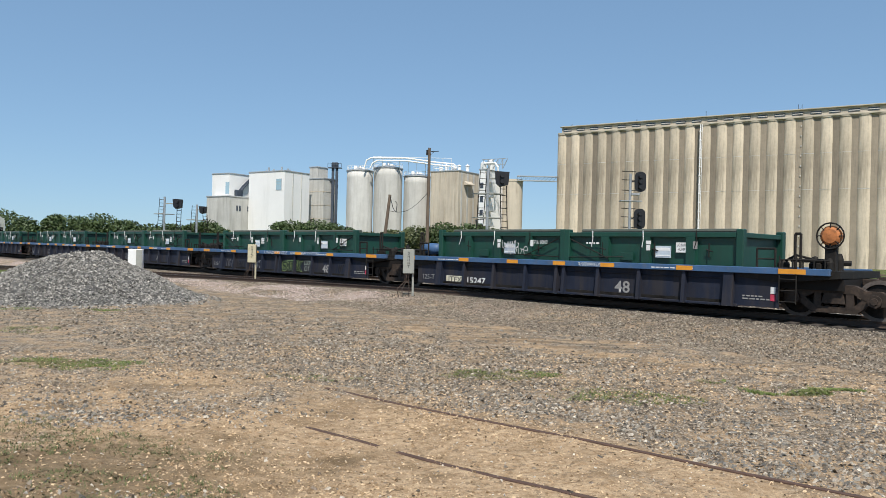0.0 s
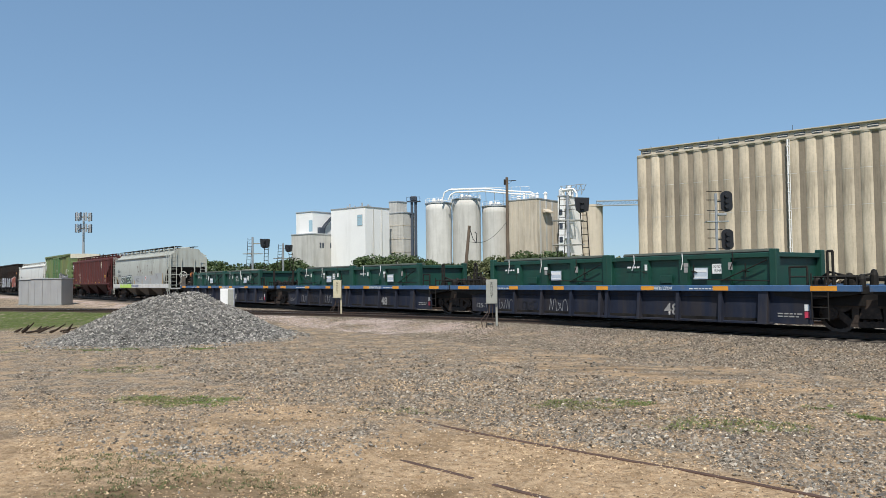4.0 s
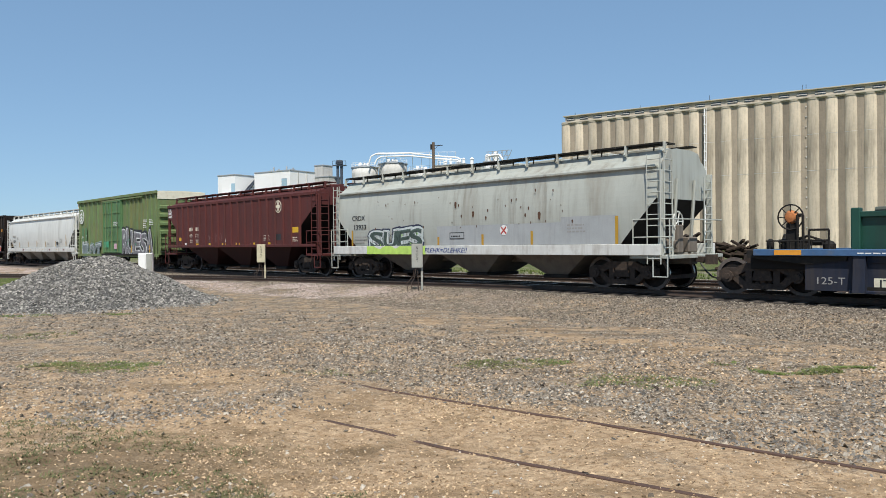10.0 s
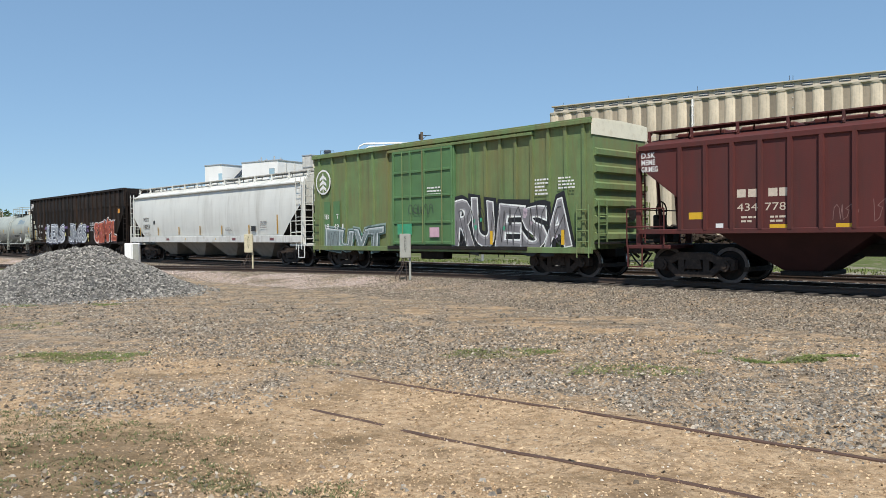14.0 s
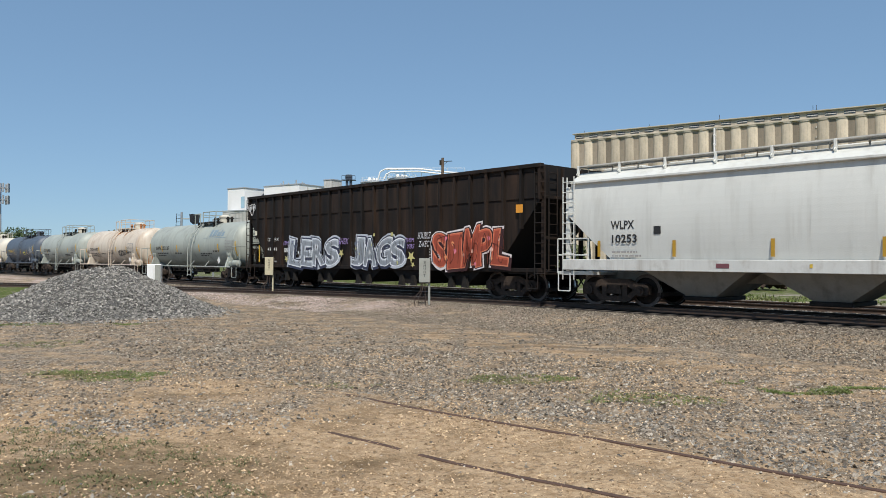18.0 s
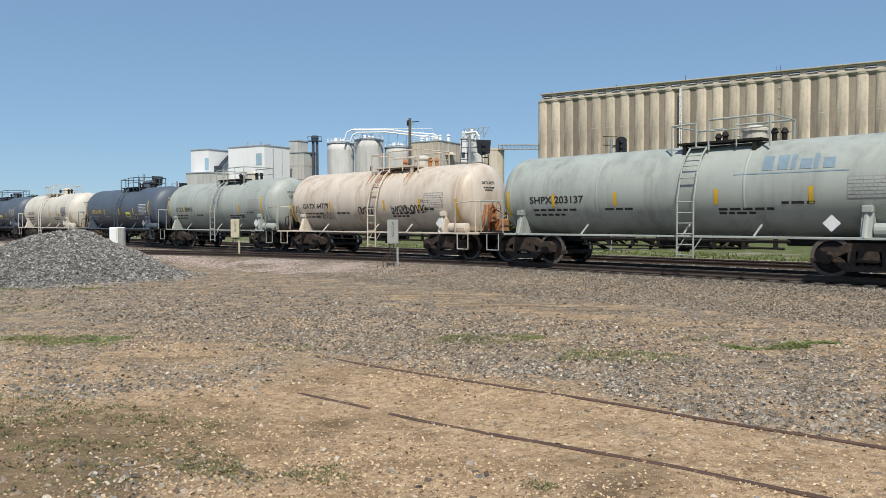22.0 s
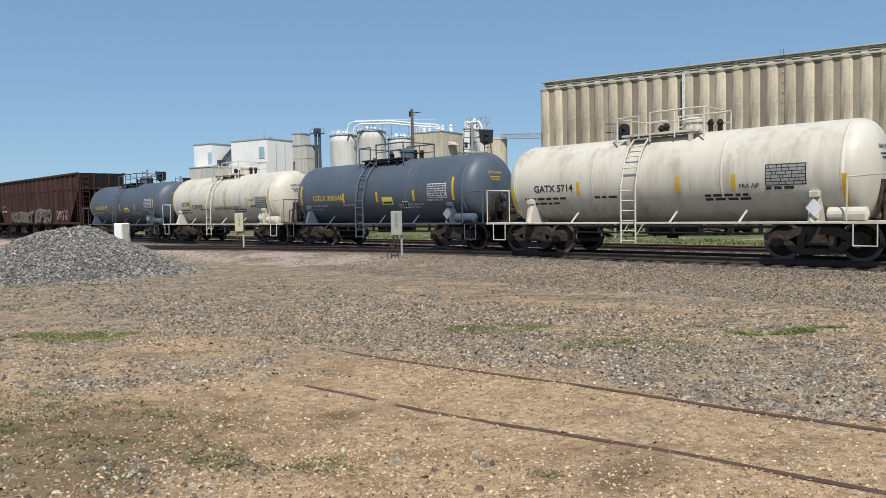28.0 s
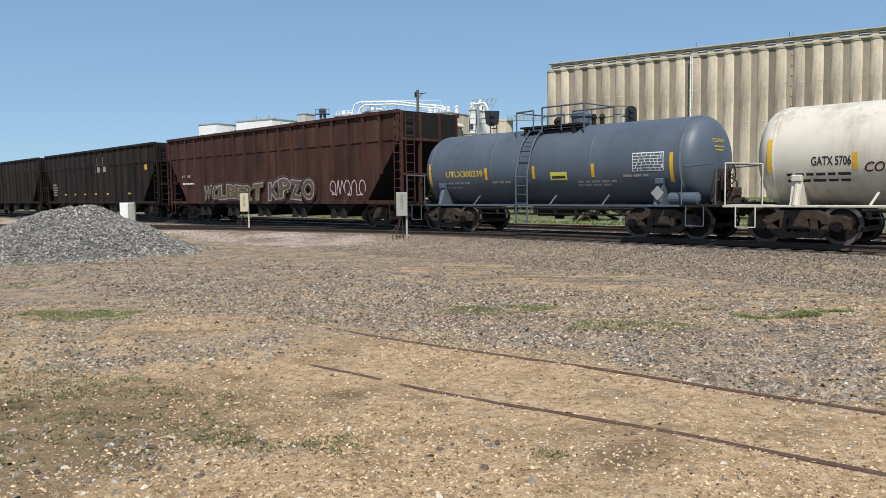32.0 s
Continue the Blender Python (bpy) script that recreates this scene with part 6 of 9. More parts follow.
# ---------------------------------------------------------------- hopper cars
def covered_hopper(name, label, a, half, material, roof_top, eave, sill, curved, slope, bays, rails="steel_dark", hop="steel_dark", ribs=0, truck_x=None, side_y=1.5):
    """A covered hopper: body with sloped ends, roof with running boards, side sills, hopper bays, end ladders and platforms."""
    ob = car(name, label, "hopper car", a)
    W = side_y
    # the body's cross-section
    if curved:
        prof = []
        for q in range(15):
            k = q / 14
            prof.append((-W + (0.15 * ((k - 0.45) / 0.55) ** 2 if k > 0.45 else 0.09 * ((0.45 - k) / 0.45) ** 2), sill + (eave - sill) * k))
        prof += [(-W + 0.22, eave + 0.07), (-W + 0.34, eave + 0.17), (-W + 0.5, eave + 0.27), (-0.85, roof_top - 0.10), (-0.4, roof_top - 0.03)]
    else:
        prof = [(-W, sill), (-W, eave - 0.12), (-W + 0.03, eave), (-0.8, roof_top - 0.12), (-0.4, roof_top - 0.06)]
    # a corner of the outline where the end slope begins
    for i in range(len(prof) - 1):
        (y0, za), (y1, zb) = prof[i], prof[i + 1]
        if za < slope[1] - 0.01 < zb - 0.02:
            prof.insert(i + 1, (y0 + (y1 - y0) * (slope[1] - za) / (zb - za), slope[1]))
            break
    prof = prof + [(-y, z) for y, z in prof[::-1]]
    bm = bmesh.new()
    low = sill
    rings = []
    # the ends lean inwards towards the bottom
    for sx in (-1, 1):
        ring = []
        for y, z in prof:
            k = min(1, max(0, (z - low) / (slope[1] - low)))
            ring.append(bm.verts.new((sx * (half - slope[0] * (1 - k)), y, z)))
        rings.append(ring)
    k = len(prof)
    for i in range(k):
        bm.faces.new((rings[0][i], rings[0][(i + 1) % k], rings[1][(i + 1) % k], rings[1][i]))
    for ring in rings:
        for i in range(k // 2 - 1):
            bm.faces.new((ring[i], ring[i + 1], ring[k - 2 - i], ring[k - 1 - i]))
    fix(bm)
    body = part("body", bm, material, ob)
    body.data.materials.append(M["grime_and_shade"])
    # downward-facing end slopes turn near-black, their shade painted in
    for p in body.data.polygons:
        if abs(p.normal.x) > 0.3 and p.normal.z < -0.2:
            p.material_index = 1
    if curved:
        # weld seams round the side sheets
        for i in range(1, 8):
            x = -half + slope[0] + (2 * half - 2 * slope[0]) * i / 8
            bm = bmesh.new()
            line = [(y - 0.004, z) for y, z in prof[:15] if z < eave - 0.1]
            va = [bm.verts.new((x - 0.018, y, z)) for y, z in line]
            vb = [bm.verts.new((x + 0.018, y, z)) for y, z in line]
            for q in range(len(line) - 1):
                bm.faces.new((va[q], vb[q], vb[q + 1], va[q + 1]))
            part("weld_seam", bm, material, ob)
    else:
        # the side sheets reach lower than the sloped ends
        for sg in (-1, 1):
            x1, z1 = half - 1.25, sill + 0.80
            bm = prism(bmesh.new(), [(-x1, sill), (x1, sill), (x1, z1), (half - 0.02, slope[1] + 0.05), (half - 0.02, eave - 0.2), (-half + 0.02, eave - 0.2), (-half + 0.02, slope[1] + 0.05), (-x1, z1)],
                       sg * W - 0.004, sg * W + 0.004)
            part("side_sheet", fix(bm), material, ob)
    for sg in (-1, 1):
        bm = bmesh.new()
        if curved:
            box(bm, -half - 0.15, half + 0.15, sg * (W + 0.02) - 0.05, sg * (W + 0.02) + 0.05, sill - 0.28, sill + 0.04, 0.012)
        else:
            box(bm, -half, half, sg * W - 0.06, sg * W + 0.05, sill - 0.10, sill + 0.03, 0.012)
        part("side_sill", bm, "sill_white" if curved else material, ob)
        bm = bmesh.new()
        if curved:
            box(bm, -half + 0.05, half - 0.05, min(sg * (W - 0.22), sg * (W - 0.03)), max(sg * (W - 0.22), sg * (W - 0.03)), eave - 0.03, eave + 0.06, 0.02)
        else:
            box(bm, -half, half, sg * W - 0.05, sg * W + 0.06, eave - 0.12, eave + 0.02, 0.012)
        part("eave_angle", bm, material, ob)
    for i in range(ribs):
        x = (half - 1.24) * (2 * i / (ribs - 1) - 1)
        zb = sill
        bm = prism(bmesh.new(), [(x - 0.045, -W - 0.07), (x + 0.045, -W - 0.07), (x + 0.07, -W + 0.01), (x - 0.07, -W + 0.01)], zb, eave - 0.1, "z")
        part("side_post", fix(bm), material, ob)
    # roof running board on brackets
    for sg in (-1, 1):
        bm = bmesh.new()
        yy = sg * 0.62
        for x0 in np.arange(-half + 0.1, half - 0.3, 0.9):
            rod(bm, (x0, yy, roof_top - 0.1), (x0 + 0.02, yy, roof_top + 0.10), 0.022, 5)
        box(bm, -half + 0.02, half - 0.02, yy - 0.20, yy + 0.20, roof_top + 0.08, roof_top + 0.115)
        part("running_board", bm, rails, ob)
    bm = bmesh.new()
    for x0 in np.arange(-half + 0.02, half + 0.01, (2 * half - 0.04) / 12):
        bm = bmesh.new()
        box(bm, x0 - 0.035, x0 + 0.035, -1.06, -0.98, roof_top - 0.20, roof_top + 0.12, 0.01)
        rod(bm, (x0, -1.12, roof_top - 0.16), (x0, -0.85, roof_top + 0.11), 0.02, 5)
        part("walk_bracket", bm, material, ob)
    bm = box(bmesh.new(), -half, half, -1.05, -0.80, roof_top + 0.085, roof_top + 0.12)
    part("walk_edge", bm, rails, ob)
    for x0 in np.linspace(-half + 1.2, half - 1.2, 8):
        part("roof_hatch", box(bmesh.new(), x0 - 0.7, x0 + 0.7, -0.35, 0.35, roof_top - 0.08, roof_top + 0.06, 0.03), material, ob)
    # hopper bays
    for i in range(bays):
        c = (i - (bays - 1) / 2) * (2 * (half - 2.9)) / max(1, bays - 0.35)
        hw = (half - 2.9) * 2 / bays * 0.60
        bm = bmesh.new()
        t = [bm.verts.new(p) for p in ((c - hw, -W + 0.1, sill - 0.05), (c + hw, -W + 0.1, sill - 0.05), (c + hw, W - 0.1, sill - 0.05), (c - hw, W - 0.1, sill - 0.05))]
        b = [bm.verts.new(p) for p in ((c - 0.4, -0.75, 0.34), (c + 0.4, -0.75, 0.34), (c + 0.4, 0.75, 0.34), (c - 0.4, 0.75, 0.34))]
        for q in range(4):
            bm.faces.new((t[q], t[(q + 1) % 4], b[(q + 1) % 4], b[q]))
        bm.faces.new(t[::-1])
        bm.faces.new(b)
        h = part("hopper_bay", fix(bm), hop, ob)
        bm = box(bmesh.new(), c - 0.5, c + 0.5, -0.85, 0.85, 0.24, 0.36, 0.02)
        part("outlet_gate", bm, "steel_dark", h)
    part("centre_sill", box(bmesh.new(), -half - 0.3, half + 0.3, -0.22, 0.22, 0.72, 1.02, 0.02), "steel_dark" if not curved else hop, ob)
    for sx in (-1, 1):
        xe = sx * half
        # slope sheet below the end, posts, ladders, platform
        bm = bmesh.new()
        for yy in (-W + 0.12, W - 0.12):
            box(bm, min(xe, xe + sx * 0.14), max(xe, xe + sx * 0.14), yy - 0.06, yy + 0.06, 0.95, eave - 0.1, 0.01)
        box(bm, min(xe - sx * 0.9, xe + sx * 0.45), max(xe - sx * 0.9, xe + sx * 0.45), -W + 0.05, W - 0.05, 0.90, 1.0, 0.01)
        for yy in (-0.5, 0.5):
            rod(bm, (xe - sx * 0.1, yy, 1.0), (xe + sx * 0.08, yy, eave - 0.3), 0.05, 6)
        part("end_frame", bm, material, ob)
        if curved or sx > 0:
            ladder(ob, (xe - sx * 0.05 - 0.22, -W - 0.04, 0.75), (xe - sx * 0.05 - 0.22, -W - 0.04, roof_top - 0.25), (0.42, 0, 0), 10, material, 0.014)
        ladder(ob, (xe + sx * 0.16, -W + 0.15, 1.05), (xe + sx * 0.16, -W + 0.15, roof_top - 0.25), (0, 0.42, 0), 9, material)
        ladder(ob, (xe + sx * 0.16, W - 0.6, 1.05), (xe + sx * 0.16, W - 0.6, eave - 0.2), (0, 0.42, 0), 9, material)
        bm = bmesh.new()
        pipe(bm, [(xe - sx * 0.75, -W, 1.0), (xe - sx * 0.75, -W, 2.0), (xe + sx * 0.4, -W, 2.0), (xe + sx * 0.4, -W, 0.95)], 0.02, 5)
        pipe(bm, [(xe - sx * 0.75, -W, 1.5), (xe + sx * 0.4, -W, 1.5)], 0.02, 5)
        pipe(bm, [(xe + sx * 0.4, -W, 2.0), (xe + sx * 0.4, W, 2.0)], 0.02, 5)
        pipe(bm, [(xe - sx * 0.1, -W - 0.03, 0.95), (xe - sx * 0.1, -W - 0.03, 0.40), (xe + sx * 0.35, -W - 0.03, 0.40), (xe + sx * 0.35, -W - 0.03, 0.95)], 0.02, 5)
        part("handrail", bm, material, ob)
        coupler(ob, xe + sx * 0.35, sx)
    xe = half if curved else -half
    bm = bmesh.new()
    for q in range(16):
        t0, t1 = 6.283 * q / 16, 6.283 * (q + 1) / 16
        rod(bm, (xe, -0.35 + 0.28 * math.cos(t0), 1.95 + 0.28 * math.sin(t0)), (xe, -0.35 + 0.28 * math.cos(t1), 1.95 + 0.28 * math.sin(t1)), 0.022, 5)
    for q in range(5):
        t0 = 6.283 * q / 5
        rod(bm, (xe, -0.35, 1.95), (xe, -0.35 + 0.28 * math.cos(t0), 1.95 + 0.28 * math.sin(t0)), 0.018, 5)
    part("brake_wheel", bm, "hopper_white" if curved else "steel_dark", ob)
    bm = bmesh.new()
    rod(bm, (xe - 0.5, -0.4, 1.3), (xe + 0.05, -0.4, 1.3), 0.16, 10)
    box(bm, xe - 0.2, xe + 0.1, -0.5, -0.2, 1.05, 1.85, 0.03)
    box(bm, xe - 0.35, xe + 0.1, 0.1, 0.6, 1.05, 1.5, 0.03)
    part("brake_gear", bm, "steel_dark" if not curved else hop, ob)
    tx = truck_x or half - 1.4
    for sx in (-1, 1):
        truck(ob, sx * tx)
    return ob


crdx = covered_hopper("covered_hopper_car", "pale grey round-sided covered hopper car, rust-spotted, with graffiti", -95.65, 7.55, "hopper_grey", 4.06, 3.47, 1.27,
                      True, (1.25, 2.58), 3, "steel_dark", "bay_brown")
Y = -1.509
lettering(crdx, "CRDX", -6.45, 2.34, 0.2, Y, "stencil_black", 0.85, 0.015)
lettering(crdx, "13933", -6.33, 1.98, 0.19, Y, "stencil_black", 0.8, 0.015)
graffiti(crdx, "SUES", -5.25, 1.22, 3.2, 0.72, Y, (0.085, 0.125, 0.105), (0.50, 0.56, 0.54), (0.022, 0.026, 0.06), 4, ((0.05, 0.12, 0.08), (0.30, 0.50, 0.12)))
bm = bmesh.new()
top_, r_ = [], random.Random(78)
for q in range(25):
    top_.append((-5.4 + 3.5 * q / 24, 1.26 + 0.10 * math.sin(q * 0.9) + r_.uniform(0, 0.10) + (0.16 if 16 < q < 22 else 0)))
for (xa, za), (xb, zb) in zip(top_[:-1], top_[1:]):
    bm.faces.new([bm.verts.new(v) for v in ((xa, 0, 0.99), (xb, 0, 0.99), (xb, 0, min(zb, 1.305)), (xa, 0, min(za, 1.305)))])
part("overspray", bm, flat_paint((0.46, 0.66, 0.13)), crdx, "lime green sprayed band").location = (0, Y - 0.068, 0)
part("tag", shift(words("PLEHK=DLEHKE!!", 0.17, 2.2, 0.01, 0.004, 0.25), -1.95, Y - 0.069, 1.06), flat_paint((0.03, 0.06, 0.22)), crdx, "blue hand-painted tag")
part("repaint", patch(4.25, 6.25, 1.32, 2.16), "patch_grey", crdx, "fresh grey repainted patch").location = (0, Y + 0.003, 0)
part("repaint", patch(-1.35, 4.25, 1.32, 2.0), "patch_grey", crdx).location = (0, Y + 0.005, 0)
part("sign_edge", patch(-0.68, 0.05, 1.53, 1.77), "stencil_black", crdx).location = (0, Y - 0.002, 0)
part("sign_ground", patch(-0.65, 0.02, 1.56, 1.74), "patch_grey", crdx).location = (0, Y - 0.004, 0)
bars(crdx, -0.6, 1.60, 0.58, 0.12, 1, Y - 0.006, "stencil_black", 4)
bars(crdx, 4.5, 1.68, 0.8, 0.3, 3, Y, "stencil_grey", 3)
bars(crdx, -6.3, 1.45, 0.9, 0.3, 3, Y, "stencil_grey", 5)
for x, z1 in ((-6.5, 1.95), (-1.32, 1.62), (0.88, 1.68), (3.05, 1.75), (6.22, 2.13)):
    part("reflector", patch(x, x + 0.10, 1.32, z1), "amber", crdx).location = (0, Y - 0.002, 0)
r_ = random.Random(77)
bm = bmesh.new()
for q in range(46):
    x, z, s = r_.uniform(-5.0, 4.8), r_.uniform(1.9, 3.1), r_.uniform(0.010, 0.030) * (2.2 if q % 9 == 0 else 1)
    vs = [bm.verts.new((x + s * math.cos(t), Y - 0.002, z + s * (1.2 if math.sin(t) > 0 else 3.2) * math.sin(t))) for t in [6.283 * k / 9 for k in range(9)]]
    bm.faces.new(vs)
part("rust_spot", bm, "rust_dark", crdx, "rust spots with runs")["kind"] = "stuff"
bm = bmesh.new()
lathe(bm, [(0.17, Y - 0.004), (0.17, Y)], 20, "y", (1.9, 0, 1.8))
part("roundel", bm, "stencil", crdx)
for q in (-1, 1):
    bm = bmesh.new()
    d = Vector((0.11, 0, 0.11 * q))
    w_ = Vector((-0.018 * q, 0, 0.018))
    bm.faces.new([bm.verts.new(Vector((1.9, Y - 0.008 - 0.001 * q, 1.8)) + v) for v in (-d - w_, d - w_, d + w_, -d + w_)])
    part("roundel_cross", bm, flat_paint((0.45, 0.05, 0.04)), crdx)

red = covered_hopper("covered_hopper_car", "dark red ribbed covered hopper car with a round emblem", -112.33, 7.63, "hopper_red", 4.06, 3.70, 1.40,
                     False, (2.28, 3.15), 3, "hopper_red", "red_sooty", 19, 6.27, 1.55)
Y = -1.556
for x in (-4.85, -4.57, -4.07, -3.81):
    part("railway_name", patch(x, x + 0.22, 2.2, 2.40), "stencil_tan", red).location = (0, Y, 0)
lettering(red, "434", -4.85, 1.86, 0.19, Y, "stencil_tan", 0.52)
lettering(red, "778", -4.15, 1.86, 0.19, Y, "stencil_tan", 0.50)
bars(red, -4.75, 1.58, 0.4, 0.2, 2, Y, "stencil_tan", 6)
bars(red, -4.03, 1.58, 0.45, 0.2, 2, Y, "stencil_tan", 9)
bm = bmesh.new()
lathe(bm, [(0.29, Y - 0.003), (0.29, Y)], 28, "y", (4.55, 0, 3.18))
em = part("emblem", bm, "cream", red, "round cream emblem with a cross")
bm = bmesh.new()
lathe(bm, [(0.24, Y - 0.007), (0.24, Y - 0.004)], 28, "y", (4.55, 0, 3.18))
part("emblem_ring", bm, "hopper_red", em)
bm = bmesh.new()
for q in ((-0.06, 0.06, -0.2, 0.2), (-0.2, 0.2, -0.06, 0.06)):
    bm.faces.new([bm.verts.new((4.55 + x, Y - 0.010 - 0.001 * (q[3] < 0.1), 3.18 + z)) for x, z in ((q[0], q[2]), (q[1], q[2]), (q[1], q[3]), (q[0], q[3]))])
part("emblem_cross", bm, "cream", em)
for x in (-4.04, -2.53, -1.03, 0.45, 1.95, 3.4):
    part("reflector", patch(x, x + 0.42, 1.43, 1.52), "yellow", red).location = (0, Y, 0)
part("placard", patch(-6.15, -5.71, 1.68, 1.86), "yellow", red, "yellow placard").location = (0, Y, 0)
part("placard", patch(5.75, 6.3, 1.95, 2.2), "yellow", red, "yellow placard").location = (0, Y, 0)
part("stencil_panel", patch(4.28, 4.75, 1.62, 1.9), "stencil_black", red).location = (0, Y, 0)
bars(red, 3.2, 1.62, 0.6, 0.28, 4, Y, "stencil_tan", 7)
bars(red, 5.7, 1.55, 0.6, 0.24, 3, Y, "stencil_tan", 8)
part("white_mark", patch(-5.41, -5.21, 1.45, 1.56), "stencil", red).location = (0, Y, 0)
part("white_mark", patch(-0.87, -0.62, 1.55, 1.75), "stencil", red).location = (0, Y, 0)
scrawl(red, -2.6, 1.6, 0.6, 0.35, Y, (0.22, 0.12, 0.11), 12, 0.006)
scrawl(red, -1.75, 1.55, 0.7, 0.5, Y, (0.22, 0.12, 0.11), 13, 0.006)
for k, word in enumerate(("D.SK", "MEME", "GRIMEG")):
    lettering(red, word, -7.55, 3.38 - 0.19 * k, 0.15, Y, "stencil", 0.42 + 0.08 * (k == 2), 0.02)

wlpx = covered_hopper("covered_hopper_car", "clean white long round-sided covered hopper car with amber reflectors", -145.9, 9.1, "hopper_white", 4.15, 3.70, 1.33,
                      True, (1.55, 2.7), 4, "plant_grey", "bay_grey")
Y = -1.509
lettering(wlpx, "WLPX", -7.54, 2.25, 0.24, Y, "stencil_black", 0.79, 0.02)
lettering(wlpx, "10253", -7.5, 1.85, 0.24, Y, "stencil_black", 0.84, 0.02)
bars(wlpx, -7.5, 1.45, 1.1, 0.22, 2, Y, "stencil_grey", 13)
part("stencil_panel", patch(-6.12, -5.9, 2.08, 2.3), "stencil_black", wlpx).location = (0, Y, 0)
for x, z0, z1 in ((-8.0, 1.45, 1.92), (-5.54, 1.45, 1.90), (-2.85, 1.45, 1.90), (-0.36, 1.45, 1.90), (2.0, 1.45, 1.90), (4.68, 1.45, 1.90), (7.2, 1.45, 2.32)):
    part("reflector", patch(x, x + 0.10, z0, z1), "amber", wlpx).location = (0, Y, 0)
for x in (-4.25, 3.19, 6.7):
    part("red_mark", patch(x, x + 0.36, 1.15, 1.27), flat_paint((0.17, 0.06, 0.07)), wlpx).location = (0, Y - 0.068, 0)
for x in (-1.9, 1.5, 5.15):
    part("tack_mark", patch(x, x + 0.07, 1.18, 1.27), "stencil_gold", wlpx).location = (0, Y - 0.068, 0)
bars(wlpx, 2.43, 1.62, 0.72, 0.2, 3, Y, "stencil_grey", 14)
bars(wlpx, 5.75, 1.74, 0.6, 0.36, 4, Y, "stencil_grey", 15)
part("stencil_panel", patch(4.94, 5.35, 1.59, 1.83), "stencil_black", wlpx).location = (0, Y, 0)


def open_hopper(label, a, half, material, ribs, seed, top=4.40):
    """A tall ribbed coal or aggregate hopper with slope-sheet ends and a row of discharge doors."""
    ob = car("open_hopper_car", label, "hopper car", a)
    W, sill, sl, st = 1.5, 1.06, 1.95, 3.35
    bm = bmesh.new()
    o = [(-half, top), (half, top), (half, st), (half - sl, sill), (-half + sl, sill), (-half, st)]
    for sg in (-1, 1):
        prism(bm, o, sg * W - 0.02, sg * W + 0.02)
    fix(bm)
    part("side_sheet", bm, material, ob)
    for sg in (-1, 1):
        bm = box(bmesh.new(), -half - 0.03, half + 0.03, min(sg * (W - 0.05), sg * (W + 0.14)), max(sg * (W - 0.05), sg * (W + 0.14)), top - 0.10, top + 0.03, 0.012)
        part("top_chord", bm, material, ob)
        bm = box(bmesh.new(), -half, half, sg * W - 0.05, sg * W + 0.08, sill - 0.12, sill + 0.02, 0.012)
        part("side_sill", bm, material, ob)
    for i in range(ribs):
        x = -half + 0.06 + (2 * half - 0.12) * i / (ribs - 1)
        d = abs(x) - (half - sl)
        zb = sill if d < 0 else sill + (st - sill) * d / sl
        bm = prism(bmesh.new(), [(x - 0.05, -W - 0.11), (x + 0.05, -W - 0.11), (x + 0.06, -W + 0.01), (x - 0.06, -W + 0.01)], zb, top - 0.08, "z")
        part("side_post", fix(bm), material, ob)
    bay = (2 * half - 0.12) / (ribs - 1)
    for i in range(ribs - 1):
        x = -half + 0.06 + bay * (i + 0.5)
        part("pressed_panel", box(bmesh.new(), x - bay * 0.36, x + bay * 0.36, -W - 0.055, -W - 0.01, st - 0.05, top - 0.22, 0.03), material, ob)
    for sx in (-1, 1):
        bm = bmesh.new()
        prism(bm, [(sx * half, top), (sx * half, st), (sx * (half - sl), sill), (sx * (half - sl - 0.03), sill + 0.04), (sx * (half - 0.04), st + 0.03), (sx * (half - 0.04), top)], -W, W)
        # slope sheet in the same near-black, which carries its shade
        part("end_slope", fix(bm), "grime_and_shade", ob)
        bm = bmesh.new()
        for yy in (-W + 0.06, -0.5, 0.5, W - 0.06):
            box(bm, sx * half - 0.07, sx * half + 0.07, yy - 0.05, yy + 0.05, 0.95, top - 0.05, 0.01)
        box(bm, min(sx * half, sx * (half - 1.5)), max(sx * half, sx * (half - 1.5)), -W + 0.05, W - 0.05, 0.88, 0.97)
        for zz in (2.0, 3.3):
            box(bm, sx * half - 0.05, sx * half + 0.09, -W, W, zz, zz + 0.1, 0.01)
        part("end_frame", bm, material, ob)
        ladder(ob, (sx * (half - 0.04) - 0.22, -W - 0.07, 0.75), (sx * (half - 0.04) - 0.22, -W - 0.07, top - 0.1), (0.42, 0, 0), 11, material)
        ladder(ob, (sx * (half + 0.1), -W + 0.2, 1.0), (sx * (half + 0.1), -W + 0.2, top - 0.1), (0, 0.42, 0), 10, material)
        bm = bmesh.new()
        pipe(bm, [(sx * (half - 0.6), -W - 0.05, 0.95), (sx * (half - 0.6), -W - 0.05, 0.42), (sx * (half - 0.15), -W - 0.05, 0.42), (sx * (half - 0.15), -W - 0.05, 0.95)], 0.02, 5)
        part("sill_step", bm, material, ob)
        coupler(ob, sx * (half + 0.1), sx)
        truck(ob, sx * (half - 1.72))
    part("load_floor", box(bmesh.new(), -half + 0.2, half - 0.2, -W + 0.05, W - 0.05, 3.2, 3.25), "grime_and_shade", ob)
    part("centre_sill", box(bmesh.new(), -half - 0.05, half + 0.05, -0.25, 0.25, 0.72, 1.04, 0.02), "steel_dark", ob)
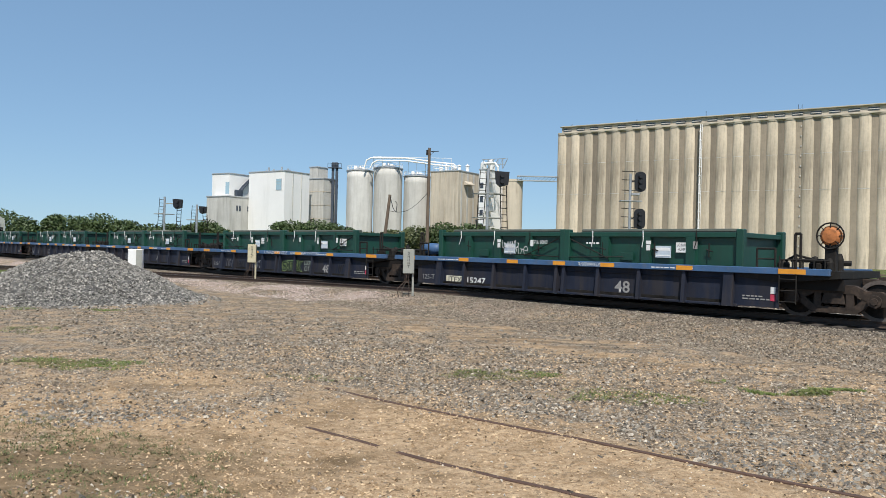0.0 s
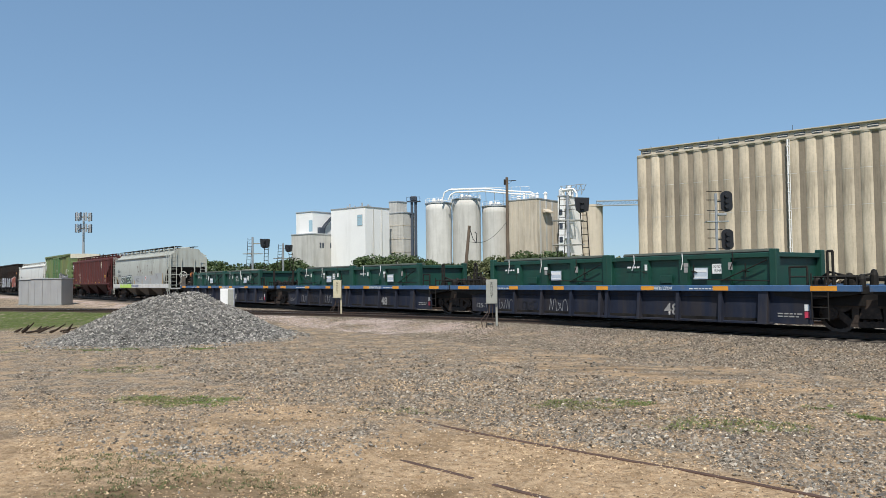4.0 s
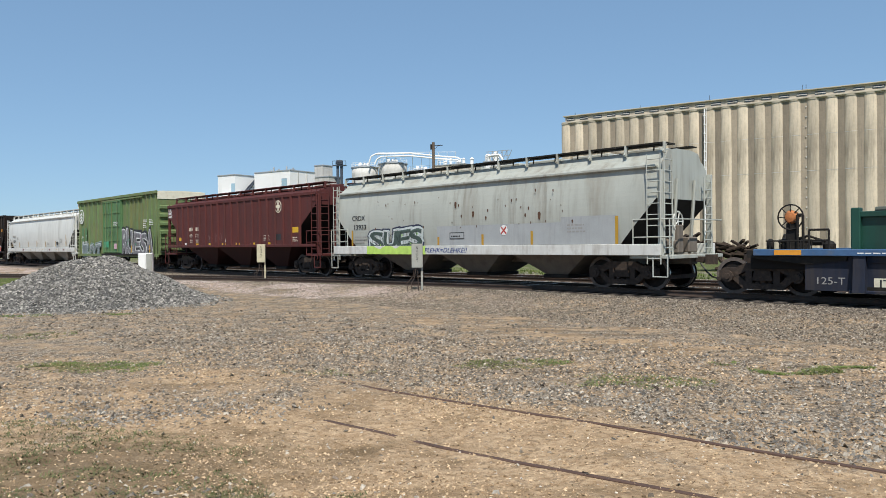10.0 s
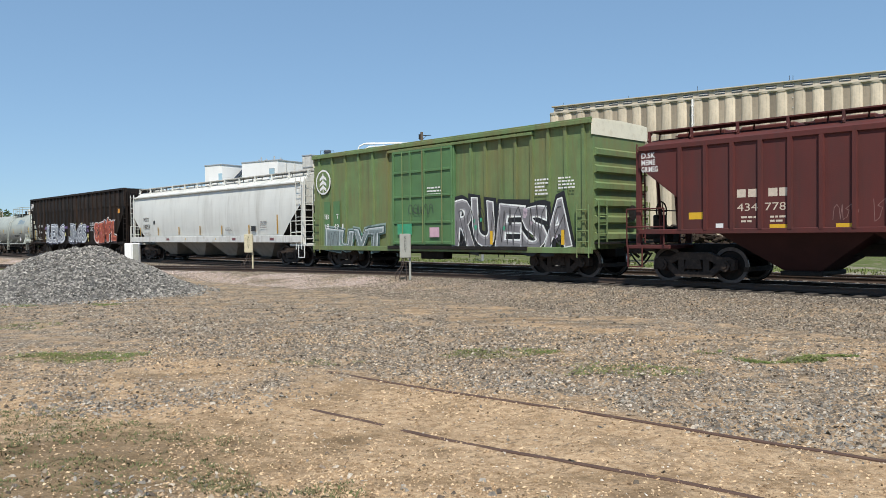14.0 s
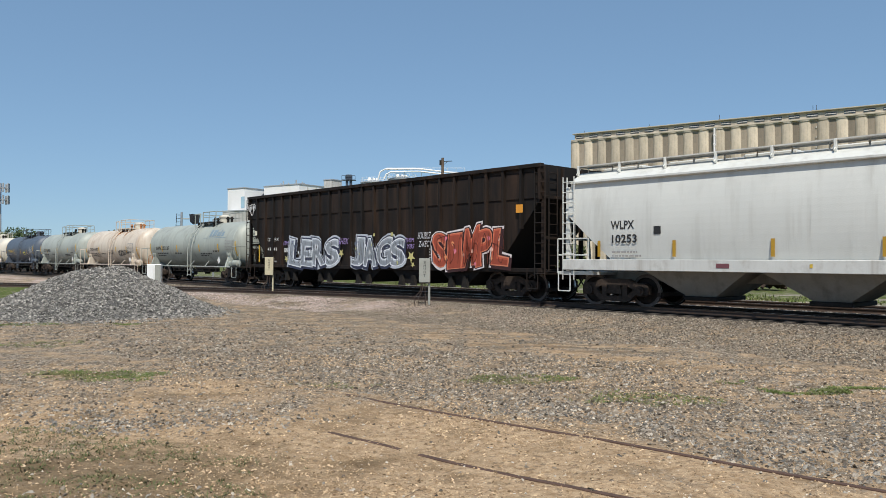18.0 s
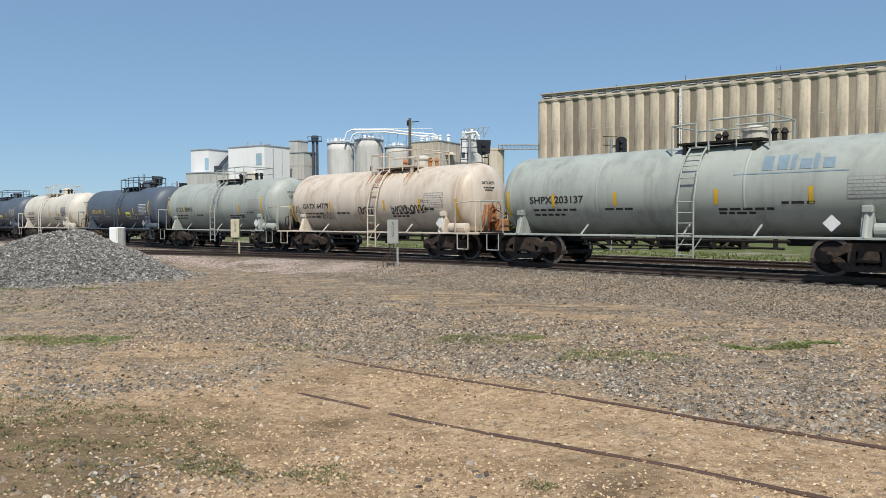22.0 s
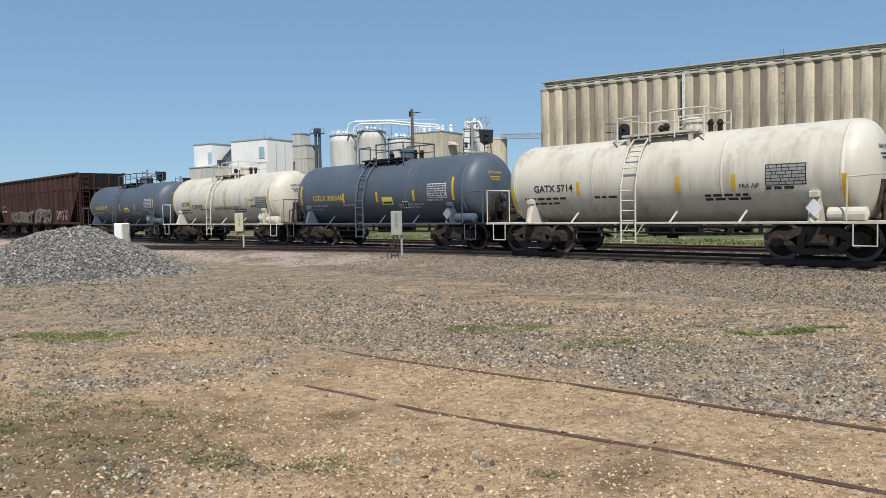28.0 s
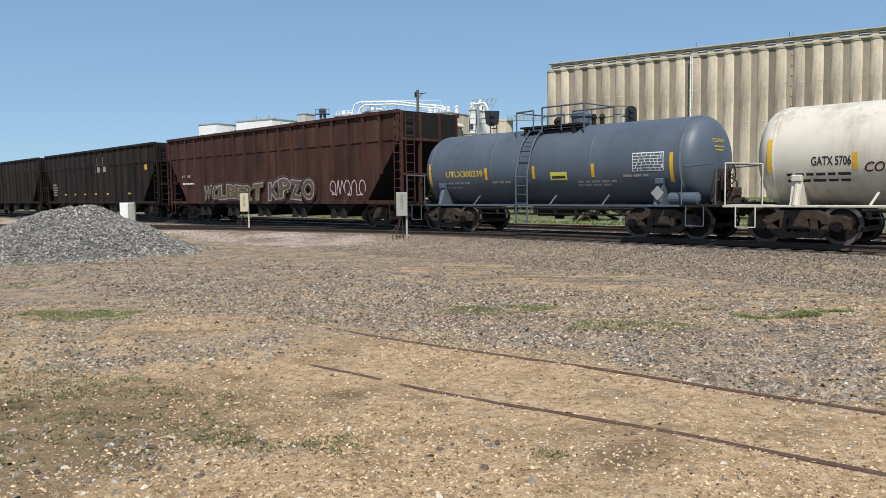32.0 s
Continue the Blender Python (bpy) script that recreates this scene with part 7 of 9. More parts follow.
    for i in range(5):
        c = (i - 2) * (half - 2.9) / 2.35
        bm = prism(bmesh.new(), [(c - 1.15, sill - 0.05), (c + 1.15, sill - 0.05), (c + 0.28, 0.42), (c - 0.28, 0.42)], -W + 0.12, W - 0.12)
        h = part("hopper_door", fix(bm), "grime_and_shade", ob)
        for x in (c - 0.35, c + 0.35):
            bm = prism(bmesh.new(), [(x - 0.16, 0.36), (x + 0.16, 0.36), (x + 0.05, 0.75), (x - 0.05, 0.75)], -W - 0.02, -W + 0.1)
            part("door_latch", fix(bm), "steel_dark", h)
    return ob


blk = open_hopper("weathered black ribbed hopper car with large silver and red graffiti", -165.5, 9.48, "black_car", 25, 1)
Y = -1.612
graffiti(blk, "LERS", -5.6, 1.04, 4.0, 1.2, Y, (0.46, 0.50, 0.55), (0.03, 0.035, 0.07), (0.50, 0.53, 0.58), 11, ((0.75, 0.78, 0.82), (0.14, 0.17, 0.24), (0.60, 0.62, 0.66)), (0.78, 0.80, 0.82))
graffiti(blk, "JAGS", -0.75, 1.06, 3.6, 1.12, Y, (0.42, 0.46, 0.51), (0.03, 0.035, 0.07), (0.46, 0.49, 0.54), 12, ((0.72, 0.74, 0.78), (0.55, 0.55, 0.20), (0.14, 0.17, 0.24)), (0.78, 0.80, 0.82))
graffiti(blk, "SIMPL", 4.45, 1.08, 3.6, 1.3, Y - 0.002, (0.52, 0.10, 0.05), (0.04, 0.012, 0.012), (0.70, 0.64, 0.64), 13, ((0.75, 0.28, 0.12), (0.70, 0.20, 0.28), (0.80, 0.45, 0.35)), (0.66, 0.22, 0.12))
for x, z, rr in ((-5.75, 1.35, 0.17), (-1.35, 1.6, 0.2), (2.05, 2.32, 0.13), (3.2, 1.45, 0.24), (3.3, 1.15, 0.12), (0.9, 2.32, 0.1)):
    bm = bmesh.new()
    bm.faces.new([bm.verts.new((x + (rr if q % 2 else rr * 0.42) * math.sin(0.628 * q), Y - 0.024, z + (rr if q % 2 else rr * 0.42) * math.cos(0.628 * q))) for q in range(10)])
    part("star", bm, flat_paint((0.55, 0.50, 0.20)), blk, "yellow sprayed star")
for word, x, z, h, w_, tone in (("SHEK", -1.6, 1.98, 0.24, 0.75, (0.36, 0.25, 0.55)), ("1BM", -6.05, 1.98, 0.2, 0.45, (0.36, 0.25, 0.55)), ("THEM", 2.85, 2.0, 0.16, 0.5, (0.36, 0.25, 0.55)),
                              ("YBS", 2.95, 1.76, 0.17, 0.42, (0.36, 0.25, 0.55)), ("SOUBLZ", 3.55, 2.12, 0.24, 0.75, (0.66, 0.66, 0.68)), ("Z-KEC", 3.6, 1.82, 0.22, 0.62, (0.66, 0.66, 0.68))):
    part("tag", shift(words(word, h, w_, 0.0, 0.004, 0.3), x, Y - 0.004, z), flat_paint(tone), blk, "hand-drawn graffiti tag")
# a doodled round face high on the end panel
bm = bmesh.new()
for cx, cz, ra, rb in ((-9.05, 3.78, 0.15, 0.28), (-9.26, 3.86, 0.13, 0.16), (-8.86, 3.88, 0.12, 0.16), (-9.25, 3.86, 0.05, 0.06), (-8.87, 3.88, 0.05, 0.06)):
    for q in range(14):
        a0, a1 = 6.283 * q / 14, 6.283 * (q + 1) / 14
        rod(bm, (cx + ra * math.cos(a0), Y - 0.003, cz + rb * math.sin(a0)), (cx + ra * math.cos(a1), Y - 0.003, cz + rb * math.sin(a1)), 0.016, 4)
part("doodle", bm, flat_paint((0.62, 0.62, 0.62)), blk, "white doodled outline drawing")
lettering(blk, "88", -6.0, 1.66, 0.19, Y, "stencil", 0.36)
part("reflector", patch(-8.35, -8.24, 1.2, 2.0), "yellow", blk).location = (0, Y, 0)
lettering(blk, "IT", -7.5, 2.18, 0.17, Y, "stencil", 0.3)
lettering(blk, "FX", -6.85, 2.18, 0.17, Y, "stencil", 0.38)
lettering(blk, "43", -7.5, 1.72, 0.17, Y, "stencil", 0.3)
lettering(blk, "41", -6.95, 1.72, 0.17, Y, "stencil", 0.28)
bars(blk, -7.5, 1.2, 0.9, 0.25, 2, Y, "stencil_grey", 31)
bars(blk, 4.2, 1.3, 0.7, 0.5, 5, Y, "stencil_grey", 32)
part("placard", patch(8.45, 8.75, 2.88, 3.15), "orange", blk, "orange placard").location = (0, Y, 0)
part("placard", patch(-8.75, -8.55, 2.5, 2.72), "cream", blk).location = (0, Y, 0)

brn = open_hopper("dark brown ribbed hopper car with pale outlined graffiti", -284.7, 9.6, "brown_car", 20, 2)
graffiti(brn, "WOLBERT", -5.6, 1.16, 5.6, 0.72, Y, (0.17, 0.12, 0.06), (0.03, 0.018, 0.016), (0.06, 0.035, 0.035), 15, ((0.55, 0.45, 0.10), (0.5, 0.42, 0.3)), (0.40, 0.36, 0.32))
graffiti(brn, "KPZO", 0.6, 1.12, 3.6, 0.85, Y, (0.16, 0.11, 0.08), (0.03, 0.018, 0.016), (0.07, 0.04, 0.045), 16, ((0.55, 0.45, 0.10), (0.4, 0.25, 0.35)), (0.40, 0.36, 0.32))
scrawl(brn, 5.3, 1.3, 2.4, 0.6, Y, (0.55, 0.42, 0.45), 26, 0.02)
lettering(brn, "IT", -7.9, 2.28, 0.15, Y, "stencil", 0.26)
lettering(brn, "FX", -7.3, 2.28, 0.15, Y, "stencil", 0.34)
bars(brn, -7.9, 1.95, 1.5, 0.17, 1, Y, "stencil", 33)
bk2 = open_hopper("dark weathered ribbed hopper car with small amber reflectors", -305.5, 9.5, "black_car", 20, 3)
for x in (-5.5, -3.6, -1.7, 0.2, 2.2, 5.6):
    part("reflector", patch(x, x + 0.35, 1.5, 1.6), "stencil_gold", bk2).location = (0, Y, 0)
part("placard", patch(8.1, 8.45, 2.9, 3.2), "yellow", bk2, "yellow placard").location = (0, Y, 0)
part("pale_panel", patch(0.2, 1.0, 2.95, 3.9), "stencil_grey", bk2).location = (0, Y + 0.08, 0)
part("pale_panel", patch(1.3, 2.0, 2.95, 3.9), "stencil_grey", bk2).location = (0, Y + 0.08, 0)
bars(bk2, -7.9, 1.5, 1.0, 0.9, 5, Y, "stencil_grey", 34)
open_hopper("dark weathered ribbed hopper car at the end of the train", -326.2, 9.5, "black_car", 20, 4)


# ---------------------------------------------------------------- box car
def box_car(a):
    ob = car("box_car", "faded green box car with cream roof and big silver graffiti", "box car", a)
    half, W, z0, z1 = 7.1, 1.5, 0.86, 4.70
    part("body", box(bmesh.new(), -half, half, -W + 0.05, W - 0.05, z0, z1 - 0.02), "box_green", ob)
    for sg in (-1, 1):
        part("side_sill", box(bmesh.new(), -half, half, sg * W - 0.08, sg * W + 0.03, z0 - 0.12, z0 + 0.06, 0.01), "box_green", ob)
        part("top_plate", box(bmesh.new(), -half, half, sg * W - 0.08, sg * W + 0.03, z1 - 0.13, z1, 0.01), "box_green", ob)
    part("roof_eave", box(bmesh.new(), -half - 0.02, half + 0.02, -W - 0.05, -W, z1 - 0.02, z1 + 0.05, 0.01), "box_green", ob)
    for x in list(np.linspace(-half + 0.45, -2.2, 6)) + list(np.linspace(2.2, half - 0.3, 8)):
        bm = prism(bmesh.new(), [(x - 0.05, -W - 0.02), (x + 0.05, -W - 0.02), (x + 0.06, -W + 0.06), (x - 0.06, -W + 0.06)], z0, z1 - 0.12, "z")
        part("side_post", fix(bm), "box_green", ob)
    # plug door with frame bars
    d = part("door", box(bmesh.new(), -1.85, 1.45, -W - 0.06, -W + 0.05, z0 + 0.1, z1 - 0.25, 0.015), "box_door", ob)
    for z in (z0 + 0.15, 1.75, 2.7, 3.6, z1 - 0.35):
        part("door_bar", box(bmesh.new(), -1.8, 1.4, -W - 0.10, -W - 0.06, z, z + 0.09, 0.01), "box_door", d)
    for x in (-1.8, -0.85, -0.1, 1.3):
        part("door_bar", box(bmesh.new(), x, x + 0.09, -W - 0.11, -W - 0.06, z0 + 0.12, z1 - 0.3, 0.01), "box_door", d)
    bm = bmesh.new()
    for x in (-1.2, -0.1, 0.9):
        rod(bm, (x, -W - 0.13, z0 + 0.2), (x, -W - 0.13, z1 - 0.3), 0.022, 6)
    part("lock_rod", bm, "box_green", d)
    part("door_rail", box(bmesh.new(), -2.1, 4.7, -W - 0.12, -W, z0 - 0.04, z0 + 0.08, 0.01), "steel_dark", ob)
    part("door_rail", box(bmesh.new(), -2.1, 4.9, -W - 0.1, -W, z1 - 0.27, z1 - 0.18, 0.01), "box_green", ob)
    part("roof", prism(bmesh.new(), [(-W - 0.02, z1), (W + 0.02, z1), (W - 0.3, z1 + 0.03), (0, z1 + 0.06), (-W + 0.3, z1 + 0.03)], -half - 0.02, half + 0.02, "x"), "cream", ob)
    for sx in (-1, 1):
        x = sx * half
        for k in range(6):
            z = z0 + 0.25 + k * 0.5
            bm = prism(bmesh.new(), [(x, z), (x + sx * 0.11, z + 0.05), (x + sx * 0.11, z + 0.2), (x, z + 0.26)], -W + 0.1, W - 0.1)
            part("end_corrugation", fix(bm), "box_green", ob)
        part("end_panel", box(bmesh.new(), x - 0.02, x + 0.03, -W, W, z1 - 0.46, z1), "cream", ob, "cream-painted end panel")
        ladder(ob, (x - sx * 0.3 - 0.21, -W - 0.07, 0.62), (x - sx * 0.3 - 0.21, -W - 0.07, 2.2), (0.42, 0, 0), 5, "box_green")
        ladder(ob, (x + sx * 0.16, -W + 0.1, 0.9), (x + sx * 0.16, -W + 0.1, 2.3), (0, 0.42, 0), 5, "box_green")
        ladder(ob, (x + sx * 0.16, W - 0.5, 0.9), (x + sx * 0.16, W - 0.5, 2.3), (0, 0.42, 0), 5, "box_green")
        bm = bmesh.new()
        lathe(bm, [(0.2, x + sx * 0.22), (0.24, x + sx * 0.24), (0.05, x + sx * 0.26)], 14, "x", (0, 0.3, 1.95))
        box(bm, min(x, x + sx * 0.3), max(x, x + sx * 0.3), -1.4, 1.4, 1.02, 1.08)
        part("brake_gear", bm, "steel_dark", ob)
        coupler(ob, x + sx * 0.15, sx)
        truck(ob, sx * 5.55)
    part("centre_sill", box(bmesh.new(), -half, half, -0.3, 0.3, 0.62, 0.92, 0.02), "steel_dark", ob)
    bm = bmesh.new()
    pipe(bm, [(-3.2, -1.0, 0.75), (3.2, -1.0, 0.75)], 0.03, 5)
    box(bm, -0.8, 0.4, -1.1, -0.6, 0.45, 0.75, 0.03)
    part("brake_rigging", bm, "steel_dark", ob)
    return ob


bxc = box_car(-128.65)
Y = -1.525
graffiti(bxc, "RUESA", 1.3, 0.82, 5.0, 1.55, Y - 0.004, (0.30, 0.29, 0.305), (0.012, 0.012, 0.014), (0.016, 0.016, 0.018), 18, ((0.05, 0.30, 0.17), (0.45, 0.36, 0.42), (0.03, 0.03, 0.03)), (0.74, 0.76, 0.74))
graffiti(bxc, "IUVT", -6.2, 0.80, 3.7, 0.8, Y, (0.30, 0.37, 0.37), (0.05, 0.09, 0.08), (0.24, 0.32, 0.29), 19, ((0.10, 0.35, 0.22),))
part("sprayed_patch", patch(-1.5, -0.7, 1.35, 1.75), flat_paint((0.05, 0.30, 0.16)), bxc).location = (0, Y - 0.09, 0)
part("sprayed_patch", patch(0.25, 0.75, 1.25, 1.6), flat_paint((0.55, 0.35, 0.42)), bxc).location = (0, Y - 0.09, 0)
bars(bxc, 0.1, 2.75, 0.95, 0.35, 3, Y - 0.05, "stencil", 41)
bars(bxc, 5.0, 2.55, 0.6, 0.55, 5, Y - 0.02, "stencil", 42)
bars(bxc, 5.9, 2.7, 0.65, 0.4, 4, Y - 0.02, "stencil", 43)
lettering(bxc, "IB", -6.25, 2.02, 0.2, Y - 0.01, "stencil", 0.3)
lettering(bxc, "T", -5.45, 2.02, 0.2, Y - 0.01, "stencil", 0.16)
lettering(bxc, "18", -6.25, 1.62, 0.2, Y - 0.01, "stencil", 0.3)
lettering(bxc, "49", -5.6, 1.62, 0.2, Y - 0.01, "stencil", 0.32)
lettering(bxc, "1", -5.05, 1.62, 0.2, Y - 0.01, "stencil", 0.09)
for x, w_ in ((-6.3, 0.42), (-5.66, 0.44)):
    part("repaint", patch(x, x + w_, 1.0, 2.75), "box_door", bxc, "darker green repainted patch").location = (0, Y + 0.006, 0)
scrawl(bxc, -0.9, 2.1, 1.4, 0.35, Y - 0.09, (0.05, 0.07, 0.05), 51, 0.014)
for x in (3.15, 6.05):
    part("reflector", patch(x, x + 0.12, 1.0, 1.45), "yellow", bxc).location = (0, Y - 0.085, 0)
bm = bmesh.new()
lathe(bm, [(0.52, Y + 0.01), (0.52, Y)], 32, "y", (-6.35, 0, 3.58))
em = part("emblem", bm, "stencil", bxc, "white round tree emblem")
bm = bmesh.new()
lathe(bm, [(0.45, Y - 0.004), (0.45, Y - 0.002)], 32, "y", (-6.35, 0, 3.58))
part("emblem_ground", bm, "box_green", em)
bm = bmesh.new()
for k in range(3):
    zc = 3.32 + 0.22 * k
    for sg in (-1, 1):
        bm.faces.new([bm.verts.new((-6.35 + x, Y - 0.007, z)) for x, z in ((0, zc), (sg * 0.24, zc - 0.14), (sg * 0.24, zc - 0.02), (0, zc + 0.13))][::sg])
bm.faces.new([bm.verts.new((-6.35 + x, Y - 0.0075, z)) for x, z in ((-0.03, 3.15), (0.03, 3.15), (0.03, 3.95), (-0.03, 3.95))])
part("emblem_tree", bm, "stencil", em)


# ---------------------------------------------------------------- tank cars
def tank_car(label, a, material, trim="steel_dark", seed=0, R=1.27, zc=2.12, half=5.45, mark="", mark_mat="stencil_black", stains=False, frame_mat=None, big=None, lx=0.0, mx=-4.1, mw=1.8, tc=4.25, stripes=(-4.9, -2.3, 0.95, 2.75, 5.0), px=3.3, ez=1.72, pz=2.08):
    ob = car("tank_car", label, "tank car", a)
    fm = frame_mat or "steel_dark"
    e = half - 5.45
    bm = bmesh.new()
    prof = []
    dome = 0.62

    def head(q):
        """Depth of the dished end where its radius is the share q of the shell's."""
        return dome * (1 - (1 - q ** 2.4) ** (1 / 2.4))
    for k in range(17):
        q = min(1.0, math.sin(math.pi / 2 * k / 16) + 0.015)
        prof.append((R * q, -half + head(q)))
    prof += [(R, -half + dome + 0.04), (R, -2.6), (R, 0.0)]
    prof += [(r, -h) for r, h in prof[:19][::-1]]
    lathe(bm, prof, 48, "x", (0, 0, zc))
    part("tank", bm, material, ob, smooth=True)
    for x in (-half + dome, -half * 0.36, half * 0.36, half - dome):
        part("weld_band", lathe(bmesh.new(), [(R + 0.0, x - 0.03), (R + 0.006, x - 0.02), (R + 0.006, x + 0.02), (R + 0.0, x + 0.03)], 48, "x", (0, 0, zc)), material, ob, smooth=True)
    # stub sill, bolsters, walkways
    part("stub_sill", box(bmesh.new(), -6.0 - e, -2.9, -0.3, 0.3, 0.68, 0.98, 0.02), "steel_dark", ob)
    part("stub_sill", box(bmesh.new(), 2.9, 6.0 + e, -0.3, 0.3, 0.68, 0.98, 0.02), "steel_dark", ob)
    for sx in (-1, 1):
        bm = bmesh.new()
        prism(bm, [(-1.35, 0.92), (1.35, 0.92), (1.2, 1.55), (0.95, 1.25), (0, 1.0), (-0.95, 1.25), (-1.2, 1.55)], sx * tc - 0.12, sx * tc + 0.12, "x")
        part("saddle", fix(bm), material, ob)
        bm = bmesh.new()
        box(bm, min(sx * (4.9 + e), sx * (6.0 + e)), max(sx * (4.9 + e), sx * (6.0 + e)), -1.42, 1.42, 0.88, 0.94)
        part("end_platform", bm, fm, ob)
        bm = bmesh.new()
        for sg in (-1, 1):
            pipe(bm, [(sx * (5.0 + e), sg * 1.4, 0.94), (sx * (5.0 + e), sg * 1.4, 1.95), (sx * (5.95 + e), sg * 1.4, 2.0), (sx * (5.95 + e), sg * 1.4, 0.94)], 0.018, 6)
        pipe(bm, [(sx * (5.95 + e), -1.4, 2.0), (sx * (5.95 + e), 1.4, 2.0)], 0.018, 6)
        pipe(bm, [(sx * (5.15 + e), -1.45, 0.9), (sx * (5.15 + e), -1.45, 0.38), (sx * (5.65 + e), -1.45, 0.38), (sx * (5.65 + e), -1.45, 0.9)], 0.016, 6)
        part("end_handrail", bm, trim, ob)
        coupler(ob, sx * (6.0 + e), sx)
        truck(ob, sx * tc)
        bm = bmesh.new()
        rod(bm, (sx * tc - sx * 0.02, -1.40, 0.92), (sx * tc - sx * 0.02, -1.16, 1.62), 0.06, 6)
        box(bm, sx * tc - 0.12, sx * tc + 0.12, -1.3, -1.08, 1.5, 1.66, 0.02)
        part("saddle_post", bm, trim, ob)
    for sg in (-1, 1):
        bm = bmesh.new()
        box(bm, -4.95 - e, 4.95 + e, sg * 1.40 - 0.04, sg * 1.40 + 0.04, 0.88, 0.94, 0.01)
        part("side_walkway", bm, trim, ob)
        for x in (-2.6, 0.6, 2.5):
            bm = bmesh.new()
            rod(bm, (x, sg * 1.38, 0.93), (x + 0.12, sg * 1.18, 1.22), 0.03, 6)
            part("bracket", bm, trim, ob)
    # air reservoir and brake cylinder
    bm = lathe(bmesh.new(), [(0.05, 4.5), (0.17, 4.55), (0.17, 5.35), (0.05, 5.4)], 14, "x", (e, -1.15, 1.10))
    part("air_reservoir", bm, trim, ob)
    bm = bmesh.new()
    for k in range(3):
        rod(bm, (5.35 + 0.1 * k, -0.4 + 0.25 * k, 1.0), (5.45, -0.35 + 0.2 * k, 1.9), 0.05, 6)
    for k in range(16):
        a0, a1 = 6.283 * k / 16, 6.283 * (k + 1) / 16
        rod(bm, (5.8, -0.2 + 0.27 * math.cos(a0), 1.75 + 0.27 * math.sin(a0)), (5.8, -0.2 + 0.27 * math.cos(a1), 1.75 + 0.27 * math.sin(a1)), 0.02, 5)
        if k % 3 == 0:
            rod(bm, (5.78, -0.2, 1.75), (5.8, -0.2 + 0.27 * math.cos(a0), 1.75 + 0.27 * math.sin(a0)), 0.014, 5)
    box(bm, 5.55, 5.76, -0.32, -0.08, 1.3, 1.85, 0.03)
    pipe(bm, [(5.6, -0.75, 0.95), (5.6, -0.7, 1.5), (5.55, -0.35, 1.62)], 0.022, 5)
    pipe(bm, [(5.7, 0.45, 0.95), (5.65, 0.5, 1.55), (5.6, 0.1, 1.7)], 0.022, 5)
    box(bm, 5.3, 5.75, 0.1, 0.6, 0.95, 1.4, 0.03)
    shift(bm, e, 0, 0)
    part("brake_gear", bm, "truck_iron" if not stains else "rust_stain", ob)
    bm = bmesh.new()
    pipe(bm, [(-3.0, -0.7, 0.62), (3.0, -0.7, 0.62)], 0.03, 5)
    box(bm, -0.6, 0.5, -0.5, 0.5, 0.55, 0.9, 0.03)
    pipe(bm, [(-2.9, -0.9, 0.80), (3.2, -0.9, 0.80)], 0.045, 6)
    part("brake_rigging", bm, "steel_dark", ob)
    for k in range(8):
        part("pipe_hanger", box(bmesh.new(), -2.8 + 0.8 * k, -2.7 + 0.8 * k, -0.93, -0.87, 0.60, 0.96), "steel_dark", ob)
    bm = lathe(bmesh.new(), [(0.16, 0.45), (0.16, 0.75), (0.24, 0.80), (0.24, 0.95)], 12, "z", (-0.05, 0, 0))
    part("outlet_valve", bm, "steel_dark", ob)
    # curved ladder over the side
    bm = bmesh.new()
    pts = [(-1.50, 0.35), (-1.50, 1.9)] + [(-(R + 0.13) * math.cos(t), zc + (R + 0.13) * math.sin(t)) for t in [radians(d) for d in (8, 25, 42, 58, 74)]]
    for dx in (-0.23, 0.23):
        pipe(bm, [(lx + dx, y, z) for y, z in pts], 0.026, 6)
    for dx in (-0.23, 0.23):
        rod(bm, (lx + dx, -1.50, 0.55), (lx + dx + 0.2, -1.42, 0.9), 0.016, 5)
    part("ladder_stile", bm, trim, ob)
    for k in range(6):
        bm = bmesh.new()
        rod(bm, (lx - 0.23, -1.50, 0.42 + 0.28 * k), (lx + 0.23, -1.50, 0.42 + 0.28 * k), 0.018, 5)
        part("ladder_rung", bm, trim, ob)
    for d in (14, 28, 42, 56, 70):
        t = radians(d)
        bm = bmesh.new()
        rod(bm, (lx - 0.23, -(R + 0.13) * math.cos(t), zc + (R + 0.13) * math.sin(t)), (lx + 0.23, -(R + 0.13) * math.cos(t), zc + (R + 0.13) * math.sin(t)), 0.018, 5)
        part("ladder_rung", bm, trim, ob)
    # top platform, manway and guard rails
    top = zc + R
    bm = bmesh.new()
    for sg in (-1, 1):
        box(bm, lx - 0.6, lx + 1.7, sg * 0.55 - 0.28, sg * 0.55 + 0.28, top - 0.02, top + 0.04)
        for x in (lx - 0.4, lx + 1.5):
            box(bm, x - 0.05, x + 0.05, sg * 0.75 - 0.05, sg * 0.75 + 0.05, top - 0.28, top)
    part("top_platform", bm, fm if not stains else material, ob)
    bm = bmesh.new()
    lathe(bm, [(0.3, top - 0.05), (0.3, top + 0.28), (0.34, top + 0.3), (0.34, top + 0.36), (0.15, top + 0.46)], 18, "z", (lx + 1.15, 0.1, 0))
    part("manway", bm, "tank_white" if material in ("tank_white", "tank_cream", "tank_grey") else material, ob)
